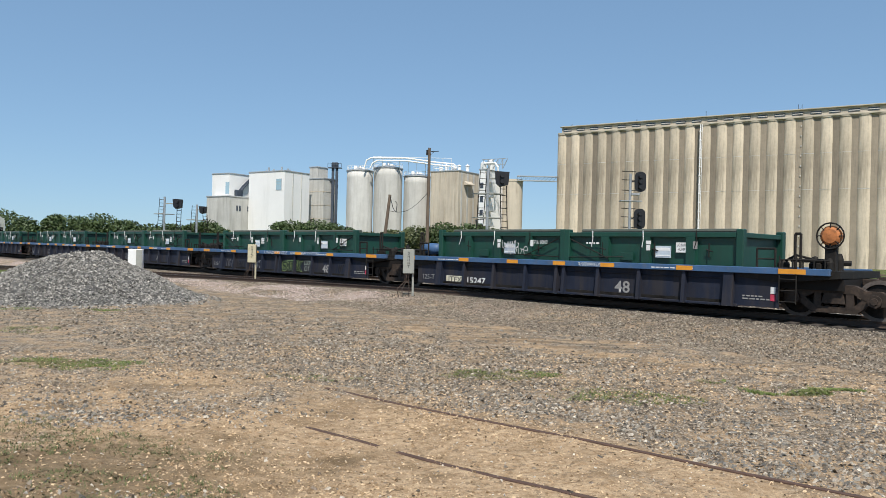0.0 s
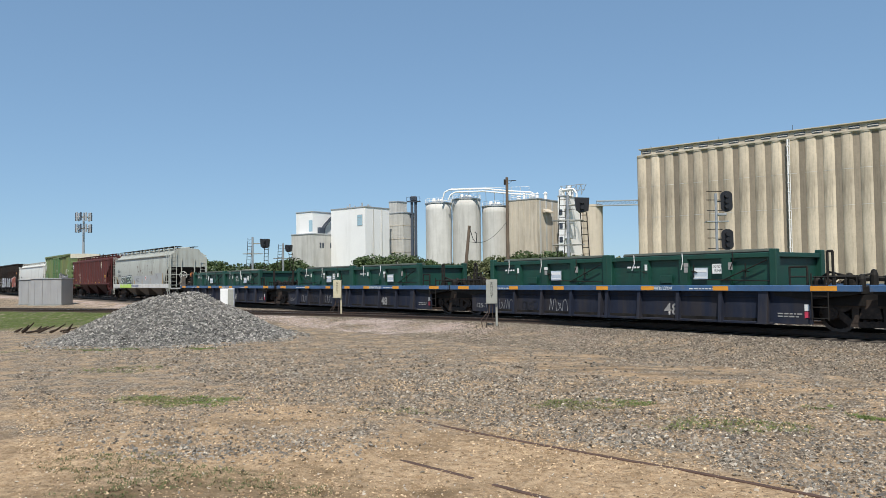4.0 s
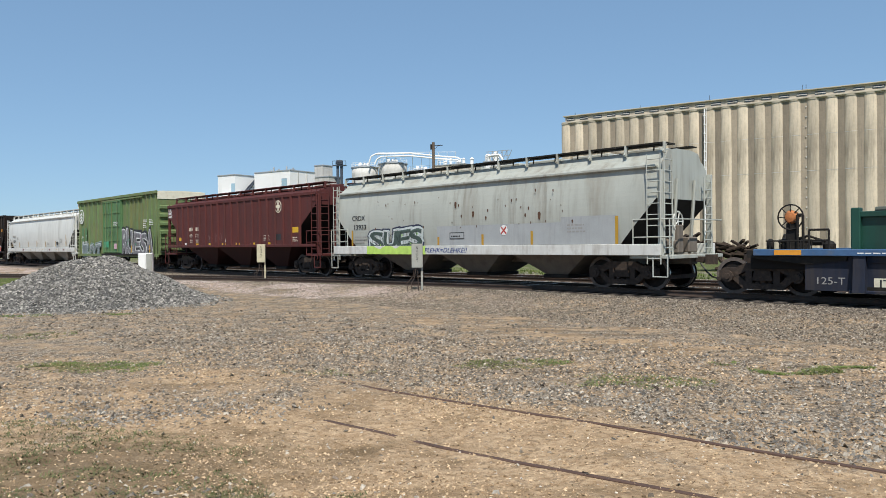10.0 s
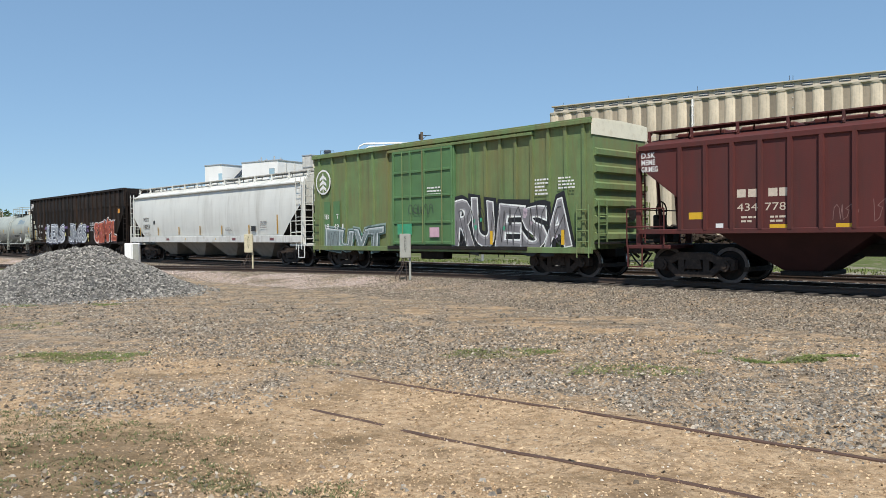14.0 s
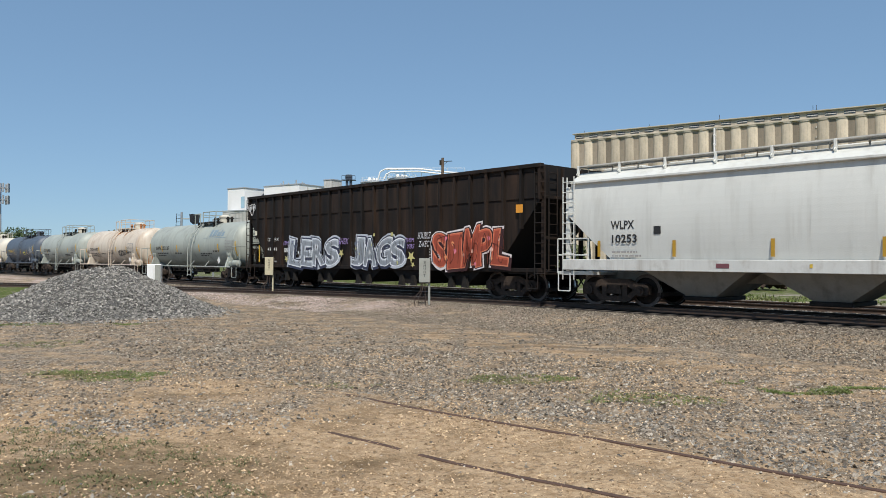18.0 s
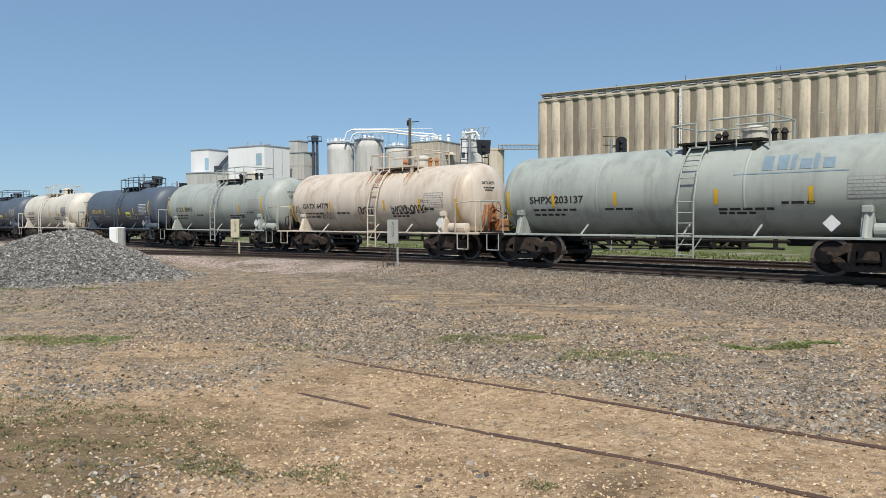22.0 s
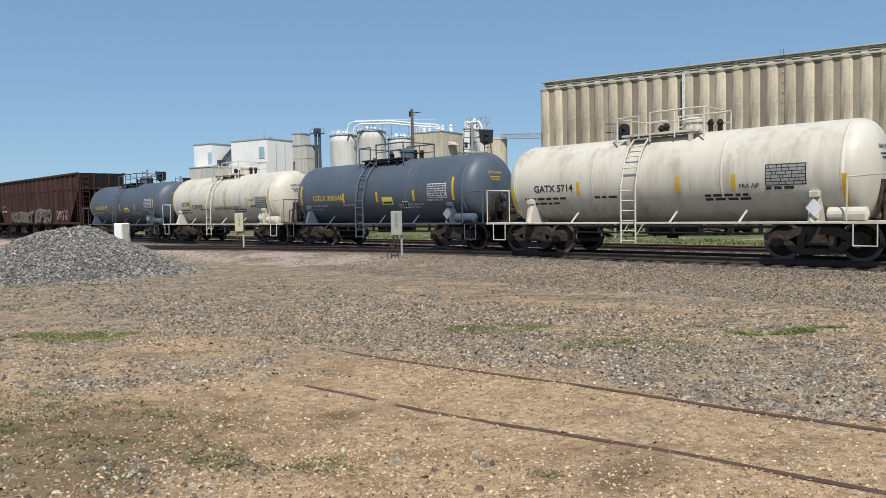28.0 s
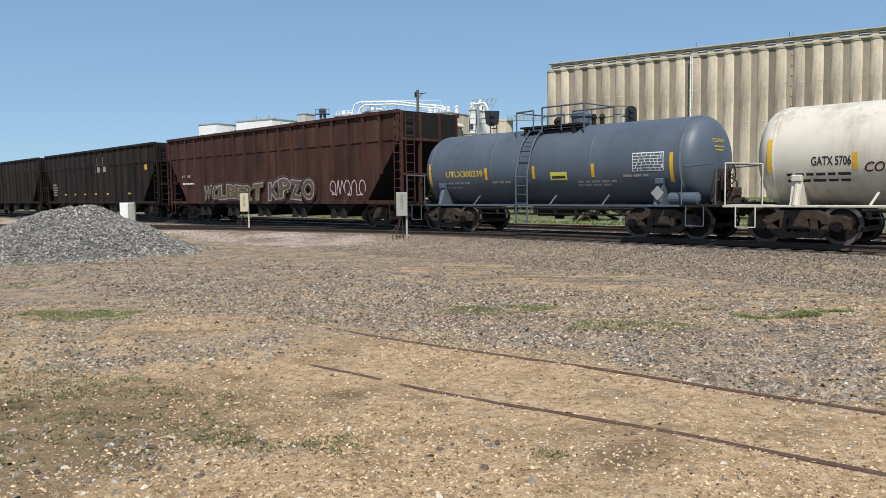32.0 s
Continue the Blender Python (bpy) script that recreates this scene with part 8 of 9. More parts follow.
    for x, y in ((lx + 0.1, 0.2), (lx + 0.45, -0.15), (lx + 1.7, 0.0), (lx + 1.9, 0.15)):
        bm = bmesh.new()
        lathe(bm, [(0.07, top - 0.05), (0.07, top + 0.2), (0.11, top + 0.22), (0.05, top + 0.34)], 8, "z", (x, y, 0))
        part("valve", bm, "steel_dark" if not stains else "rust_stain", ob)
    for sg in (-1, 1):
        bm = bmesh.new()
        y = sg * 0.82
        pipe(bm, [(lx - 0.75, y, top - 0.25), (lx - 0.75, y, top + 0.52), (lx - 0.05, y, top + 0.54), (lx - 0.05, y, top - 0.1)], 0.026, 6)
        part("ladder_hoop", bm, trim, ob)
        bm = bmesh.new()
        pipe(bm, [(lx + 0.3, y, top - 0.2), (lx + 0.3, y, top + 0.6), (lx + 1.9, y, top + 0.6), (lx + 1.9, y, top - 0.2)], 0.026, 6)
        rod(bm, (lx + 1.05, y, top - 0.15), (lx + 1.05, y, top + 0.6), 0.02, 6)
        rod(bm, (lx + 0.3, y, top + 0.3), (lx + 1.9, y, top + 0.3), 0.018, 6)
        part("guard_rail", bm, trim, ob)
    for x, zz in ((lx - 0.75, 0.52), (lx + 1.9, 0.6)):
        part("cross_rail", rod(bmesh.new(), (x, -0.82, top + zz), (x, 0.82, top + zz), 0.022, 6), trim, ob)
    # stencils, bent round the shell
    def put(bm, m, name, label=""):
        return part(name, bend(bm, R, zc), m, ob, label)
    for x in stripes:
        put(patch(x - 0.055, x + 0.055, ez if abs(x) > 4 else 1.74, ez + 0.82 if abs(x) > 4 else 2.14), "yellow", "reflector")
    if mark:
        g = shift(words(mark, 0.22, mw, 0.022), mx, 0, zc - 0.26)
        put(g, mark_mat, "lettering")
    g = bmesh.new()
    r = random.Random(seed + 60)
    for row, (x0, z0, n) in enumerate(((-4.5, zc - 0.50, 6), (-4.5, zc - 0.66, 5), (1.5, zc - 0.55, 5), (1.5, zc - 0.66, 4), (3.1, zc - 0.4, 3), (-1.9, zc - 0.5, 3))):
        x = x0
        for k in range(n):
            x1 = x + r.uniform(0.12, 0.3)
            g.faces.new([g.verts.new(q) for q in ((x, 0, z0), (x1, 0, z0), (x1, 0, z0 + 0.07), (x, 0, z0 + 0.07))])
            x = x1 + 0.06
    put(g, mark_mat if mark_mat != "stencil_gold" else "stencil_grey", "small_print")["kind"] = "stuff"
    slate, pale_cells = material == "tank_slate", material in ("tank_slate", "tank_white")
    edge_mat = "stencil" if slate else "stencil_black" if material == "tank_white" else "stencil_grey"
    pn = put(patch(px, px + 0.97, pz - 0.26, pz + 0.26), edge_mat, "data_panel")
    g = bmesh.new()
    for k in range(6):
        z0, x0 = pz - 0.24 + k * 0.082, px + 0.02
        while x0 < px + 0.90:
            x1 = min(px + 0.95, x0 + r.uniform(0.06, 0.22))
            g.faces.new([g.verts.new(v) for v in ((x0, 0, z0), (x1, 0, z0), (x1, 0, z0 + 0.062), (x0, 0, z0 + 0.062))])
            x0 = x1 + 0.018
    part("table_cell", bend(g, R, zc, 0.010), material if not pale_cells else "stencil_grey" if not slate else "tank_slate", pn)["kind"] = "stuff"
    # marks on the leading dished end
    if mark:
        for string, zz, hh, ww in ((mark, 0.50, 0.10, 0.62), (None, 0.36, 0.045, 0.5), (None, 0.27, 0.045, 0.36)):
            g = words(string, hh, ww, 0.02) if string else bmesh.new()
            if not string:
                x0 = 0.0
                while x0 < ww:
                    x1 = x0 + r.uniform(0.05, 0.12)
                    g.faces.new([g.verts.new(v) for v in ((x0, 0, 0), (x1, 0, 0), (x1, 0, hh), (x0, 0, hh))])
                    x0 = x1 + 0.03
            for v in g.verts:
                yy, z_ = v.co.x - ww / 2 - 0.15, v.co.z + zz
                v.co = Vector((half - head(math.hypot(yy, z_) / R) + 0.012, yy, zc + z_))
            part("end_mark", g, mark_mat, ob)
    # diamond placard
    g = bmesh.new()
    g.faces.new([g.verts.new(q) for q in ((4.32, -1.46, 1.06), (4.52, -1.46, 1.26), (4.32, -1.46, 1.46), (4.12, -1.46, 1.26))])
    part("placard", g, "stencil" if material != "tank_slate" else "stencil_grey", ob, "diamond placard")
    if big:
        for k, (xa, hh) in enumerate(((0.0, 0.42), (0.36, 0.42), (0.68, 0.42), (0.9, 0.28), (1.2, 0.42), (1.42, 0.28))):
            put(patch(2.6 + xa, 2.6 + xa + (0.26 if hh < 0.4 or k < 2 else 0.12), zc + 0.45, zc + 0.45 + hh), flat_paint((0.20, 0.27, 0.32)), "company_name")
        put(patch(1.9, 4.6, zc + 0.36, zc + 0.385), flat_paint((0.20, 0.27, 0.32)), "underline")
    if stains:
        g = bmesh.new()
        r = random.Random(seed)
        for k in range(26):
            x = lx + r.uniform(-1.0, 1.6)
            t, wd = r.uniform(0.35, 1.25), r.uniform(0.02, 0.09)
            z1 = zc + R * 1.35
            n = 5
            lo = zc + R * 1.35 - t
            prev = None
            for q in range(n + 1):
                zz = z1 + (lo - z1) * q / n
                wq = wd * (1 - q / n * 0.85)
                cur = (g.verts.new((x - wq, 0, zz)), g.verts.new((x + wq, 0, zz)))
                if prev:
                    g.faces.new((prev[0], prev[1], cur[1], cur[0]))
                prev = cur
        put(g, "rust_stain", "rust_run", "rust runs below the valves")
    return ob


tank_car("pale green-grey tank car with black lettering and amber stripes", -182.75, "tank_grey", "tank_grey", 1, mark="SHPX 203137", mx=-4.61, mw=2.0,
         half=6.05, tc=5.0, lx=0.74, stripes=(-5.5, -3.71, -1.54, 1.46, 3.79, 5.78), px=4.58, ez=1.45, big="=======")
t2 = tank_car("rust-stained cream tank car with black graffiti tags", -195.5, "tank_cream", "tank_cream", 2, mark="GATX 64779", stains=True, frame_mat="tank_cream",
              lx=0.65, mx=-4.22, mw=1.83, stripes=(-5.05, -2.31, 1.1, 3.05, 4.9), ez=1.27)
t3 = tank_car("pale green-grey tank car with split black lettering", -207.5, "tank_grey", "tank_grey", 4, mark="UTLX 25042", mx=-4.07, mw=1.8, lx=0.32,
              stripes=(-5.03, -3.14, -0.32, 2.44, 4.43), px=3.22, pz=2.1, ez=1.67)
t4 = tank_car("slate grey tank car with faded gold lettering", -219.6, "tank_slate", "tank_slate", 3, mark="UTLX 300", mark_mat="stencil_gold", mx=-3.9, mw=1.5, lx=0.47,
              stripes=(-4.8, -1.9, 0.35, 2.41, 4.5), px=3.2)
t5 = tank_car("clean white tank car with white rails and black lettering", -232.5, "tank_white", "tank_white", 5, mark="GATX 5714", frame_mat="tank_white",
              lx=-0.6, mx=-4.09, mw=1.46, stripes=(-4.97, -2.45, 0.77, 2.3, 4.9), px=3.1, ez=1.22)
t6 = tank_car("slate grey tank car with gold lettering and black rails", -244.6, "tank_slate", "tank_slate", 3, mark="UTLX 300346", mark_mat="stencil_gold", mx=-3.86, mw=2.0,
              lx=-0.48, stripes=(-4.75, -1.8, 0.31, 2.4, 4.43), px=3.15)
t7 = tank_car("cream white tank car with brown stains and graffiti tags", -256.75, "tank_white", "tank_white", 6, mark="GATX 5706", frame_mat="tank_white",
              lx=-0.52, mx=-3.92, mw=0.87, px=3.57, pz=1.92, stripes=(-4.9, -2.97, -1.22, 0.68, 2.8, 4.71))
t8 = tank_car("slate grey tank car with gold lettering and a yellow notice", -268.9, "tank_slate", "tank_slate", 3, mark="UTLX300339", mark_mat="stencil_gold",
              lx=-0.42, mx=-4.05, mw=1.75, stripes=(-4.85, -2.15, -0.13, 2.09, 4.62), px=3.42, pz=2.13, ez=1.54)
for ob_, x, w, zt, th in ((t2, 1.5, 1.9, 1.62, 0.022), (t2, -5.0, 0.7, 1.70, 0.013), (t2, -3.38, 1.2, 1.40, 0.013), (t2, -0.5, 1.05, 1.60, 0.022)):
    scrawl(ob_, x, zt, w, 0.30, 0, (0.03, 0.03, 0.03), int(x * 10) + 90, th, (1.27, 2.12))
for string, x, z, h, w in (("CORPSER", -2.77, 1.68, 0.24, 1.15), ("2016", -1.58, 1.48, 0.2, 0.5), ("HALFDEAD-RAILHEADS!", -0.42, 1.60, 0.19, 2.65)):
    part("tag", bend(shift(words(string, h, w, 0.016, 0.004, 0.3), x, 0, z), 1.27, 2.12, 0.008), flat_paint((0.060, 0.014, 0.012)), t7, "dark red hand-painted tag")
for ob_, x, z in ((t2, 3.15, 2.0), (t5, 2.45, 1.78), (t7, 2.97, 2.0)):
    part("lettering", bend(shift(words("FRA AIP", 0.11, 0.5, 0.01), x, 0, z), 1.27, 2.12, 0.008), "stencil_black", ob_)
for ob_, x0, x1, z0, z1 in ((t4, 1.34, 2.0, 1.64, 1.91), (t6, 0.6, 1.22, 1.62, 1.92), (t8, 0.52, 1.15, 1.68, 1.93)):
    nt = part("notice", bend(patch(x0, x1, z0, z1), 1.27, 2.12, 0.009), flat_paint((0.66, 0.62, 0.10)), ob_, "yellow notice panel")
    part("notice_print", bend(patch(x0 + 0.06, x1 - 0.06, z0 + 0.05, z0 + 0.13, 4, 2), 1.27, 2.12, 0.012), "stencil_black", nt)
for ob_, x0, z0 in ((t3, 2.52, 1.45), (t4, 2.56, 1.47), (t6, 1.75, 1.47)):
    nt = part("stencil_frame", bend(patch(x0, x0 + 0.31, z0, z0 + 0.28), 1.27, 2.12, 0.008), "stencil", ob_)
    for dx in (0.025, 0.165):
        part("stencil_ground", bend(patch(x0 + dx, x0 + dx + 0.12, z0 + 0.03, z0 + 0.25), 1.27, 2.12, 0.011), "stencil_black", nt)


# ---------------------------------------------------------------- lineside things
def signal(x, y, z_foot, heads, reach=0.45, top=6.3):
    ob = empty("railway_signal", pose(x, y, z_foot))
    tagged(ob, "railway signal with black oval heads on a steel ladder mast", "railway signal", "signals beyond the tracks")
    part("mast", rod(bmesh.new(), (0, 0, 0), (0, 0, top), 0.07, 10), "galv", ob)
    for z in heads:
        for dz in (-0.45, 0.1, 0.55):
            part("step_bracket", rod(bmesh.new(), (-0.45, 0.05, z + dz), (reach * 0.6, 0.05, z + dz - 0.02), 0.022, 5), "steel_dark", ob)
    for z in heads:
        bm = bmesh.new()
        prof = []
        for k in range(24):
            a = 6.283 * k / 24
            prof.append((reach + 0.30 * math.cos(a), z + 0.24 * math.sin(a) + (0.30 if math.sin(a) > 0 else -0.30)))
        prism(bm, prof, -0.04, 0.0)
        h = part("signal_head", fix(bm), "signal_black", ob, "black oval signal head")
        for dz in (-0.28, 0.0, 0.28):
            bm = bmesh.new()
            lathe(bm, [(0.11, -0.22), (0.12, -0.03)], 14, "y", (reach, 0, z + dz))
            part("visor", bm, "signal_black", h)
        bm = rod(bmesh.new(), (0, 0.02, z), (reach, 0.02, z), 0.035, 6)
        box(bm, reach - 0.12, reach + 0.12, 0.0, 0.2, z - 0.3, z + 0.3, 0.02)
        part("bracket", bm, "signal_black", h)
    bm = bmesh.new()
    box(bm, -0.5, 0.6, -0.1, 0.4, (heads[0] - 1.05), (heads[0] - 1.0))
    box(bm, 0.05, 0.5, -0.1, 0.2, (heads[0] - 0.72), (heads[0] - 0.60), 0.02)
    part("work_platform", bm, "galv", ob)
    return ob


signal(9.85, 40.0, 0.2, (5.48, 3.52), 0.52, 5.9)


def boxed_signal(x, y, z_foot, head_z, reach, s):
    """A mast with a caged ladder, carrying one large square-hooded head seen edge on."""
    ob = empty("railway_signal", pose(x, y, z_foot))
    tagged(ob, "railway signal with one dark hooded head on a ladder mast", "railway signal", "signals beyond the tracks")
    part("mast", rod(bmesh.new(), (0, 0, 0), (0, 0, head_z + 0.6 * s), 0.09, 10), "galv", ob)
    ladder(ob, (-0.75, 0.1, 0.2), (-0.45, 0.1, head_z + 0.5 * s), (0.38, 0, 0), 18, "steel_dark", 0.018)
    ladder(ob, (0.95, 0.1, 0.2), (reach * 0.9, 0.1, head_z - 0.4), (0.36, 0, 0), 14, "steel_dark", 0.022)
    bm = prism(bmesh.new(), [(reach - 0.42 * s, head_z + 0.42 * s), (reach + 0.42 * s, head_z + 0.38 * s), (reach + 0.36 * s, head_z - 0.36 * s), (reach - 0.1 * s, head_z - 0.48 * s), (reach - 0.34 * s, head_z - 0.3 * s)], -0.25, 0.1)
    h = part("signal_head", fix(bm), "signal_black", ob, "black square-hooded signal head")
    for dz in (-0.18, 0.15):
        part("visor", lathe(bmesh.new(), [(0.12, -0.45), (0.13, -0.2)], 12, "y", (reach, 0, head_z + dz * s)), "signal_black", h)
    for z in (head_z - 0.9, head_z - 2.3):
        bm = bmesh.new()
        for k in range(10):
            a, b = 6.283 * k / 10, 6.283 * (k + 1) / 10
            rod(bm, (0.9 * math.cos(a), 0.6 * math.sin(a), z), (0.9 * math.cos(b), 0.6 * math.sin(b), z), 0.025, 5)
        rod(bm, (-0.9, 0, z), (0.9, 0, z), 0.03, 5)
        part("platform_ring", bm, "post_grey", ob)
    part("head_arm", rod(bmesh.new(), (0, 0, head_z), (reach, 0, head_z), 0.05, 6), "post_grey", ob)
    return ob


boxed_signal(2.55, 44.0, 0.2, 5.85, 0.8, 1.0)
boxed_signal(-23.65, 64.0, 0.2, 4.98, 1.15, 0.95)
boxed_signal(-21.55, 66.0, 0.2, 4.6, 0.55, 0.75)


def marker_post(x, y, material, h, label, w=0.19):
    z = float(land(x, y))
    ob = empty("shunt_marker", pose(x, y, z))
    tagged(ob, label, "marker post", "shunt markers")
    body = part("marker_box", box(bmesh.new(), -w, w, -0.07, 0.07, 0.80 + (h - 1.62), h, 0.012), material, ob)
    for k, ch in enumerate("SHUNT"):
        lettering(body, ch, -0.035, h - 0.18 - 0.11 * k, 0.085, -0.076, "stencil_black", 0.07)
    part("post", box(bmesh.new(), w - 0.07, w + 0.0, 0.02, 0.08, -0.2, h - 0.25, 0.008), material, ob)
    for dx, dy in ((-0.25, 0.1), (-0.14, -0.05), (0.02, 0.05)):
        bm = pipe(bmesh.new(), [(dx * 0.4, 0, 0.85), (dx * 0.6, dy, 0.5), (dx * 1.5, dy, 0.25), (dx * 1.3, dy, 0.0)], 0.016, 6)
        part("conduit", bm, "rail", ob)
    return ob


marker_post(-1.13, 25.7, "post_grey", 1.62, "grey shunt marker box on a post in pink ballast")
marker_post(-8.57, 34.1, "post_cream", 1.62, "sun-bleached cream shunt marker box on a post")


def lineside_box(x, y):
    z = float(land(x, y))
    ob = empty("lineside_box", pose(x, y, z, 0, 0, 12))
    tagged(ob, "small white two-door lineside box behind the gravel pile", "cabinet")
    part("body", box(bmesh.new(), -0.36, 0.36, -0.2, 0.25, 0.1, 1.33, 0.02), "white", ob)
    part("door", box(bmesh.new(), -0.34, 0.0, -0.235, -0.2, 0.2, 1.3, 0.01), "white", ob)
    part("door", box(bmesh.new(), 0.05, 0.34, -0.235, -0.2, 0.2, 1.3, 0.01), "post_grey", ob)
    part("foot", box(bmesh.new(), -0.4, 0.4, -0.15, 0.2, -0.1, 0.1), "post_grey", ob)


lineside_box(-16.25, 40.1)


def cabinet(x, y, w, h, rz):
    ob = empty("relay_cabinet", pose(x, y, float(land(x, y)), 0, 0, rz))
    tagged(ob, "galvanised ribbed relay cabinet on the ground by the branch line", "cabinet", "relay cabinets")
    part("body", box(bmesh.new(), -w / 2, w / 2, -1.1, 1.1, 0.05, h, 0.03), "cabinet", ob)
    part("lid", box(bmesh.new(), -w / 2 - 0.06, w / 2 + 0.06, -1.18, 1.18, h, h + 0.07, 0.02), "cabinet", ob)
    for k in range(4):
        xx = -w / 2 + w * (k + 0.5) / 4
        part("rib", box(bmesh.new(), xx - 0.03, xx + 0.03, -1.13, -1.1, 0.1, h - 0.05), "cabinet", ob)
    part("plinth", box(bmesh.new(), -w / 2 - 0.15, w / 2 + 0.15, -1.3, 1.3, -0.2, 0.06), "post_grey", ob)


cabinet(-43.4, 63.5, 2.2, 2.2, 8)
cabinet(-41.0, 62.0, 2.6, 2.25, 8)


def utility_pole(x, y, h):
    ob = empty("utility_pole", pose(x, y, 0))
    tagged(ob, "tall weathered wooden utility pole with a short arm and drooping wire", "utility pole")
    part("pole", rod(bmesh.new(), (0, 0, -0.3), (0, 0, h), 0.19, 10, 0.13), "pole_wood", ob)
    bm = bmesh.new()
    rod(bm, (0, 0, h - 0.35), (0.9, 0, h - 0.3), 0.035, 6)
    rod(bm, (0, 0, h - 0.75), (0.5, 0, h - 0.32), 0.02, 5)
    box(bm, -0.3, -0.12, -0.1, 0.1, h - 0.7, h - 0.2, 0.02)
    part("arm", bm, "steel_dark", ob)
    bm = bmesh.new()
    p, q = Vector((0, -0.1, h - 4.2)), Vector((-3.6, -6, 5.2))
    pts = [p.lerp(q, k / 10) - Vector((0, 0, 0.9 * math.sin(math.pi * k / 10))) for k in range(11)]
    pipe(bm, pts, 0.02, 5)
    part("wire", bm, "hose", ob)


utility_pole(-1.5, 72.0, 11.5)


def leaning_pole():
    ob = empty("leaning_pole", pose(-4.95, 60, 0))
    tagged(ob, "short dark leaning wooden pole stump with a loose cable", "pole")
    part("pole", rod(bmesh.new(), (0, 0, -0.3), (0.66, 0, 6.1), 0.15, 9, 0.12), "pole_wood", ob)
    bm = bmesh.new()
    pipe(bm, [(0.66, -0.1, 6.0), (0.95, -0.1, 5.0), (1.2, -0.1, 4.7), (1.25, -0.1, 5.4), (1.1, -0.1, 5.6)], 0.03, 5)
    part("cable", bm, "hose", ob)


leaning_pole()


def cell_tower(x, y, h):
    ob = empty("cell_tower", pose(x, y, 0))
    tagged(ob, "slim grey mobile phone mast with two rings of antenna panels", "mobile mast")
    part("mast", rod(bmesh.new(), (0, 0, 0), (0, 0, h), 0.35, 10, 0.2), "plant_steel", ob)
    for z in (h - 1.0, h - 3.6):
        bm = bmesh.new()
        for k in range(6):
            a, b = 6.283 * k / 6, 6.283 * (k + 1) / 6
            rod(bm, (1.5 * math.cos(a), 1.5 * math.sin(a), z), (1.5 * math.cos(b), 1.5 * math.sin(b), z), 0.06, 5)
            rod(bm, (0, 0, z), (1.5 * math.cos(a), 1.5 * math.sin(a), z), 0.05, 5)
        part("ring", bm, "plant_steel", ob)
        for k in range(9):
            a = 6.283 * k / 9
            bm = box(bmesh.new(), 1.6 * math.cos(a) - 0.17, 1.6 * math.cos(a) + 0.17, 1.6 * math.sin(a) - 0.1, 1.6 * math.sin(a) + 0.1, z - 0.9, z + 1.0, 0.03)
            part("antenna_panel", bm, "plant_dark" if k % 2 else "plant_steel", ob)


cell_tower(-98.4, 160, 17.8)


def brushwood():
    ob = empty("brushwood", pose(-18.4, 27.3, float(land(-18.4, 27.3))))
    tagged(ob, "small heap of dark rotten branches beside the gravel pile", "branches")
    r = random.Random(8)
    for k in range(14):
        a = r.uniform(-0.5, 0.5)
        x, y = r.uniform(-1.1, 1.1), r.uniform(-0.4, 0.4)
        l = r.uniform(0.25, 0.7)
        z = r.uniform(0.03, 0.22)
        bm = rod(bmesh.new(), (x, y, z * 0.3), (x + l * math.cos(a), y + l * math.sin(a), z + r.uniform(0, 0.25)), r.uniform(0.03, 0.07), 6, 0.02)
        part("branch", bm, "log", ob)


brushwood()


def tie_heap():
    ob = empty("tie_heap", pose(12.6, 42.0, float(land(12.6, 42.0))))
    tagged(ob, "long heap of dark discarded wooden railway ties", "tie heap")
    bm = box(bmesh.new(), -0.5, 0.5, -0.08, 0.08, -0.065, 0.065, 0.012)
    me = bpy.data.meshes.new("old_tie")
    bm.to_mesh(me)
    bm.free()
    me.materials.append(M["log"])
    r = random.Random(14)
    for k in range(290):
        x = r.uniform(-4.6, 5.2)
        ridge = 1.95 * (1 - abs(x / 6.0) ** 3) * (0.9 + 0.1 * math.sin(x * 2.3))
        z = ridge * math.sqrt(r.random())
        y = r.uniform(-1, 1) * 1.7 * (1 - z / 2.4)
        o = new("old_tie", me)
        o.parent = ob
        o.matrix_basis = pose(x, y, max(0.1, z), r.uniform(-35, 35), r.uniform(-30, 30), r.uniform(0, 180))


tie_heap()


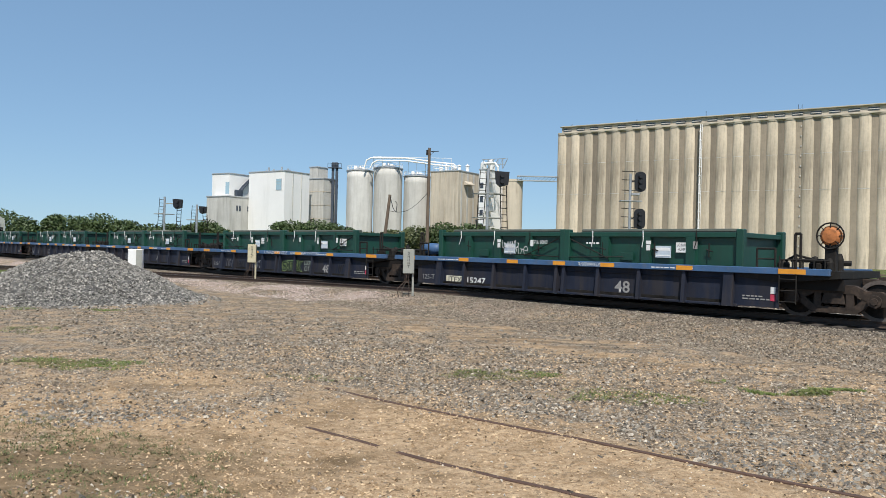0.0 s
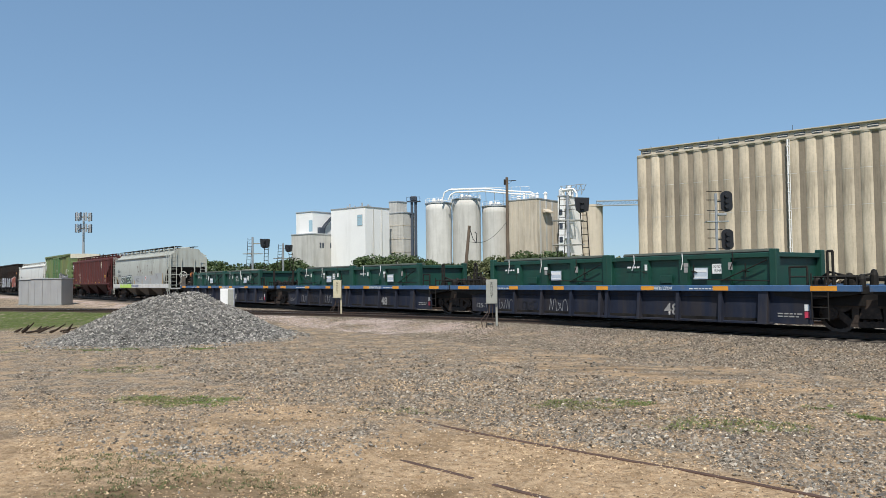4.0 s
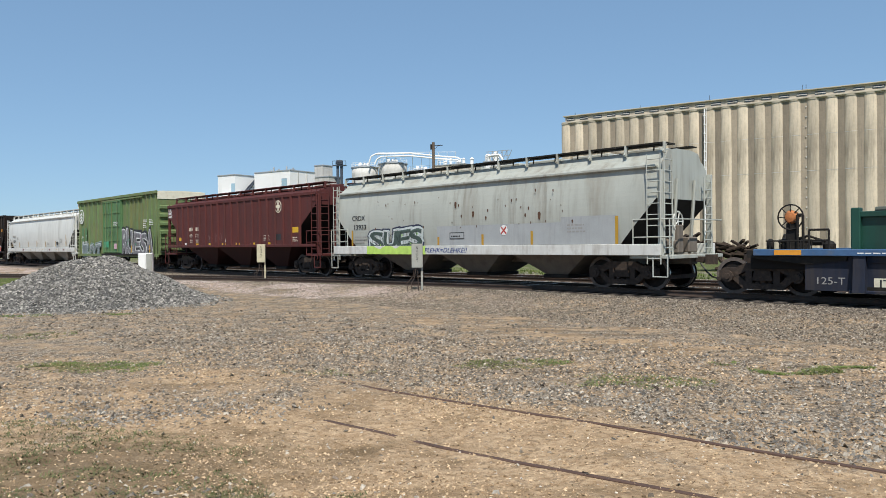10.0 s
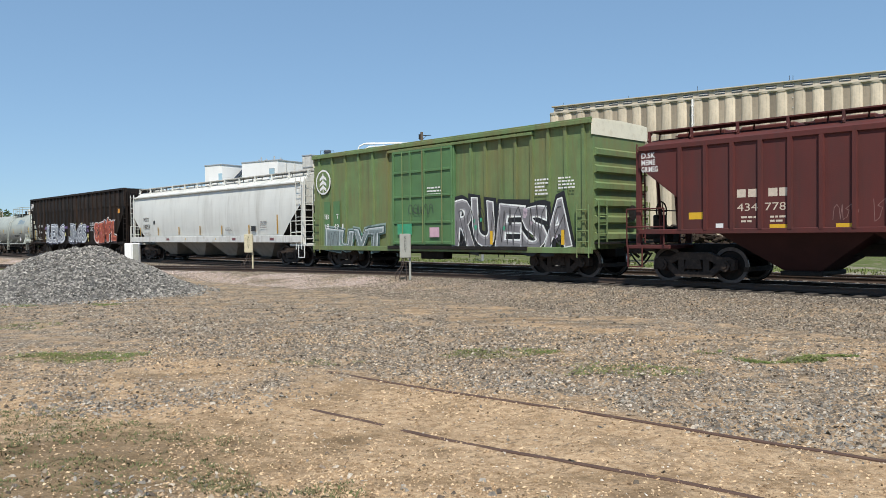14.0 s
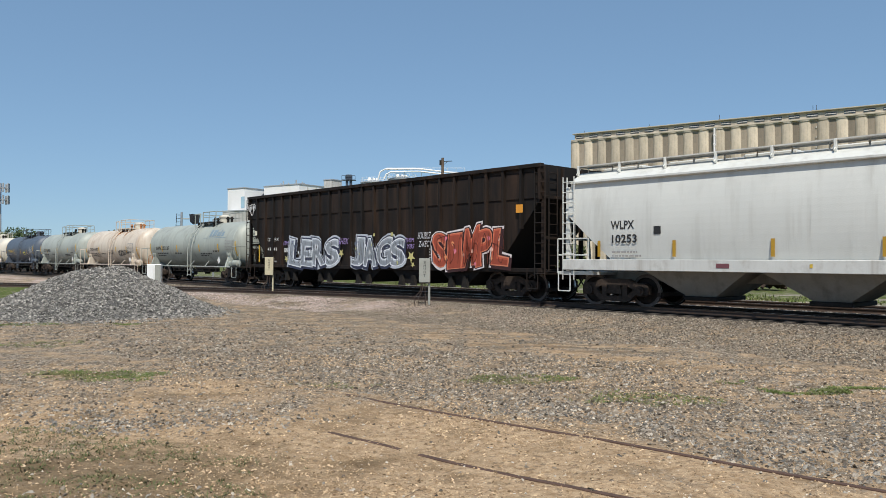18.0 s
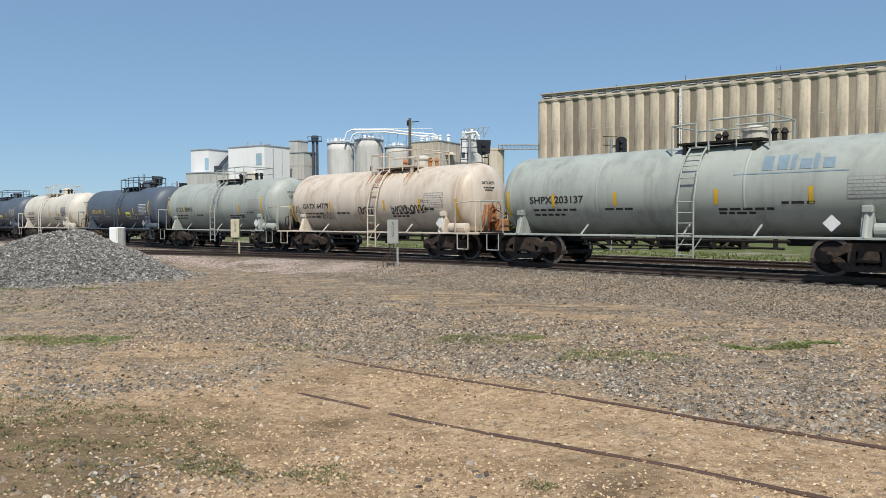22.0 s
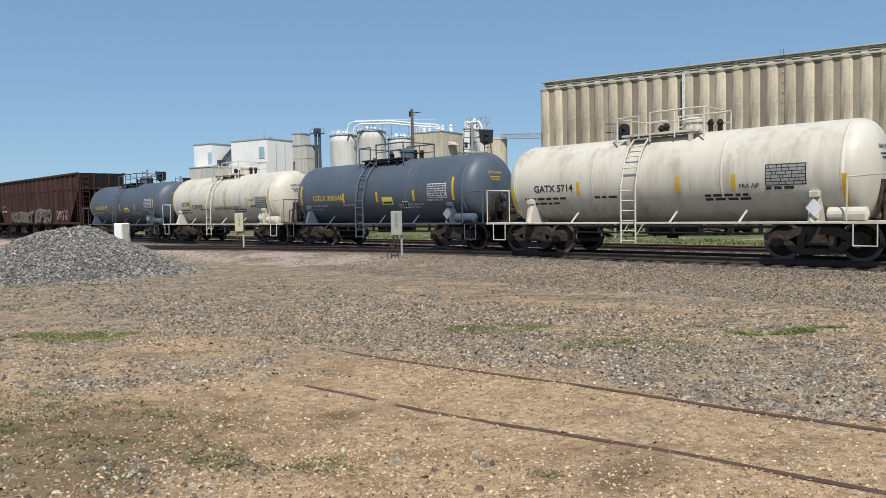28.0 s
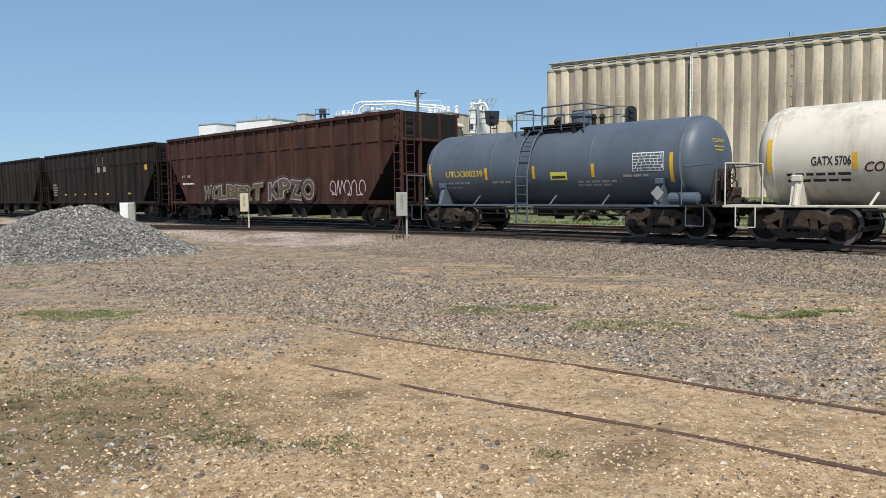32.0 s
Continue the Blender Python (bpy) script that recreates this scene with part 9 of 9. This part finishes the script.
def low_fence():
    ob = empty("low_fence", pose(18.0, 50.0, float(land(18.0, 50.0)), 0, 0, 4))
    tagged(ob, "low weathered fence of posts and two rails on the grass", "fence")
    for k in range(7):
        part("post", box(bmesh.new(), 3.8 * k - 0.09, 3.8 * k + 0.09, -0.09, 0.09, -0.2, 0.78, 0.01), "pole_wood", ob)
    for z in (0.38, 0.68):
        part("rail", box(bmesh.new(), -0.3, 23.1, -0.13, -0.09, z - 0.05, z + 0.05, 0.008), "pole_wood", ob)


low_fence()


def clods():
    r = np.random.RandomState(61)
    spots = np.array([(0.0, 5.12), (0.1, 5.2), (0.35, 5.3), (-0.05, 5.0), (0.3, 4.75), (-0.95, 6.3), (-1.25, 5.3), (0.42, 5.25), (0.12, 5.05), (-2.2, 5.6), (-3.4, 6.9), (-1.9, 4.9), (1.05, 5.9), (-2.0, 5.2)])
    size = r.uniform(0.016, 0.036, len(spots))
    m = stone_material("dark_clods", [(0.07, 0.06, 0.05), (0.16, 0.12, 0.09)])
    stones("clods", "dark lumps of asphalt and earth on the dirt", spots[:, 0], spots[:, 1], land(spots[:, 0], spots[:, 1]) + 0.01, size, m, 62, "lumps")


clods()


# ---------------------------------------------------------------- what moves
RUN = ((0, 0.0), (2, 14.97), (4, 30.09), (6, 45.62), (8, 61.32), (10, 77.02), (12, 92.81), (14, 108.77), (16, 124.76),
       (18, 140.59), (20, 156.46), (22, 172.53), (24, 188.77), (26, 205.29), (28, 221.80), (30, 237.94), (32, 253.97))


def run_at(t):
    return float(np.interp(t, [q[0] for q in RUN], [q[1] for q in RUN]))


def motions():
    turn = math.degrees(HEAD) - 90
    for ob, a in CARS:
        rows = []
        for t, s in RUN:
            p = FWD * (a + s) + OFF * LINE
            rows.append((t, pose(p.x, p.y, RAIL_Z, 0, 0, turn)))
        walk(ob, rows)
    step = 2 / FPS
    spin = [(k * step, math.degrees(run_at(k * step) / 0.457)) for k in range(int(32 / step) + 1)]
    for w, dx in WHEELSETS:
        walk(w, [(t, pose(dx, 0, 0.457, 0, a, 0)) for t, a in spin])


motions()
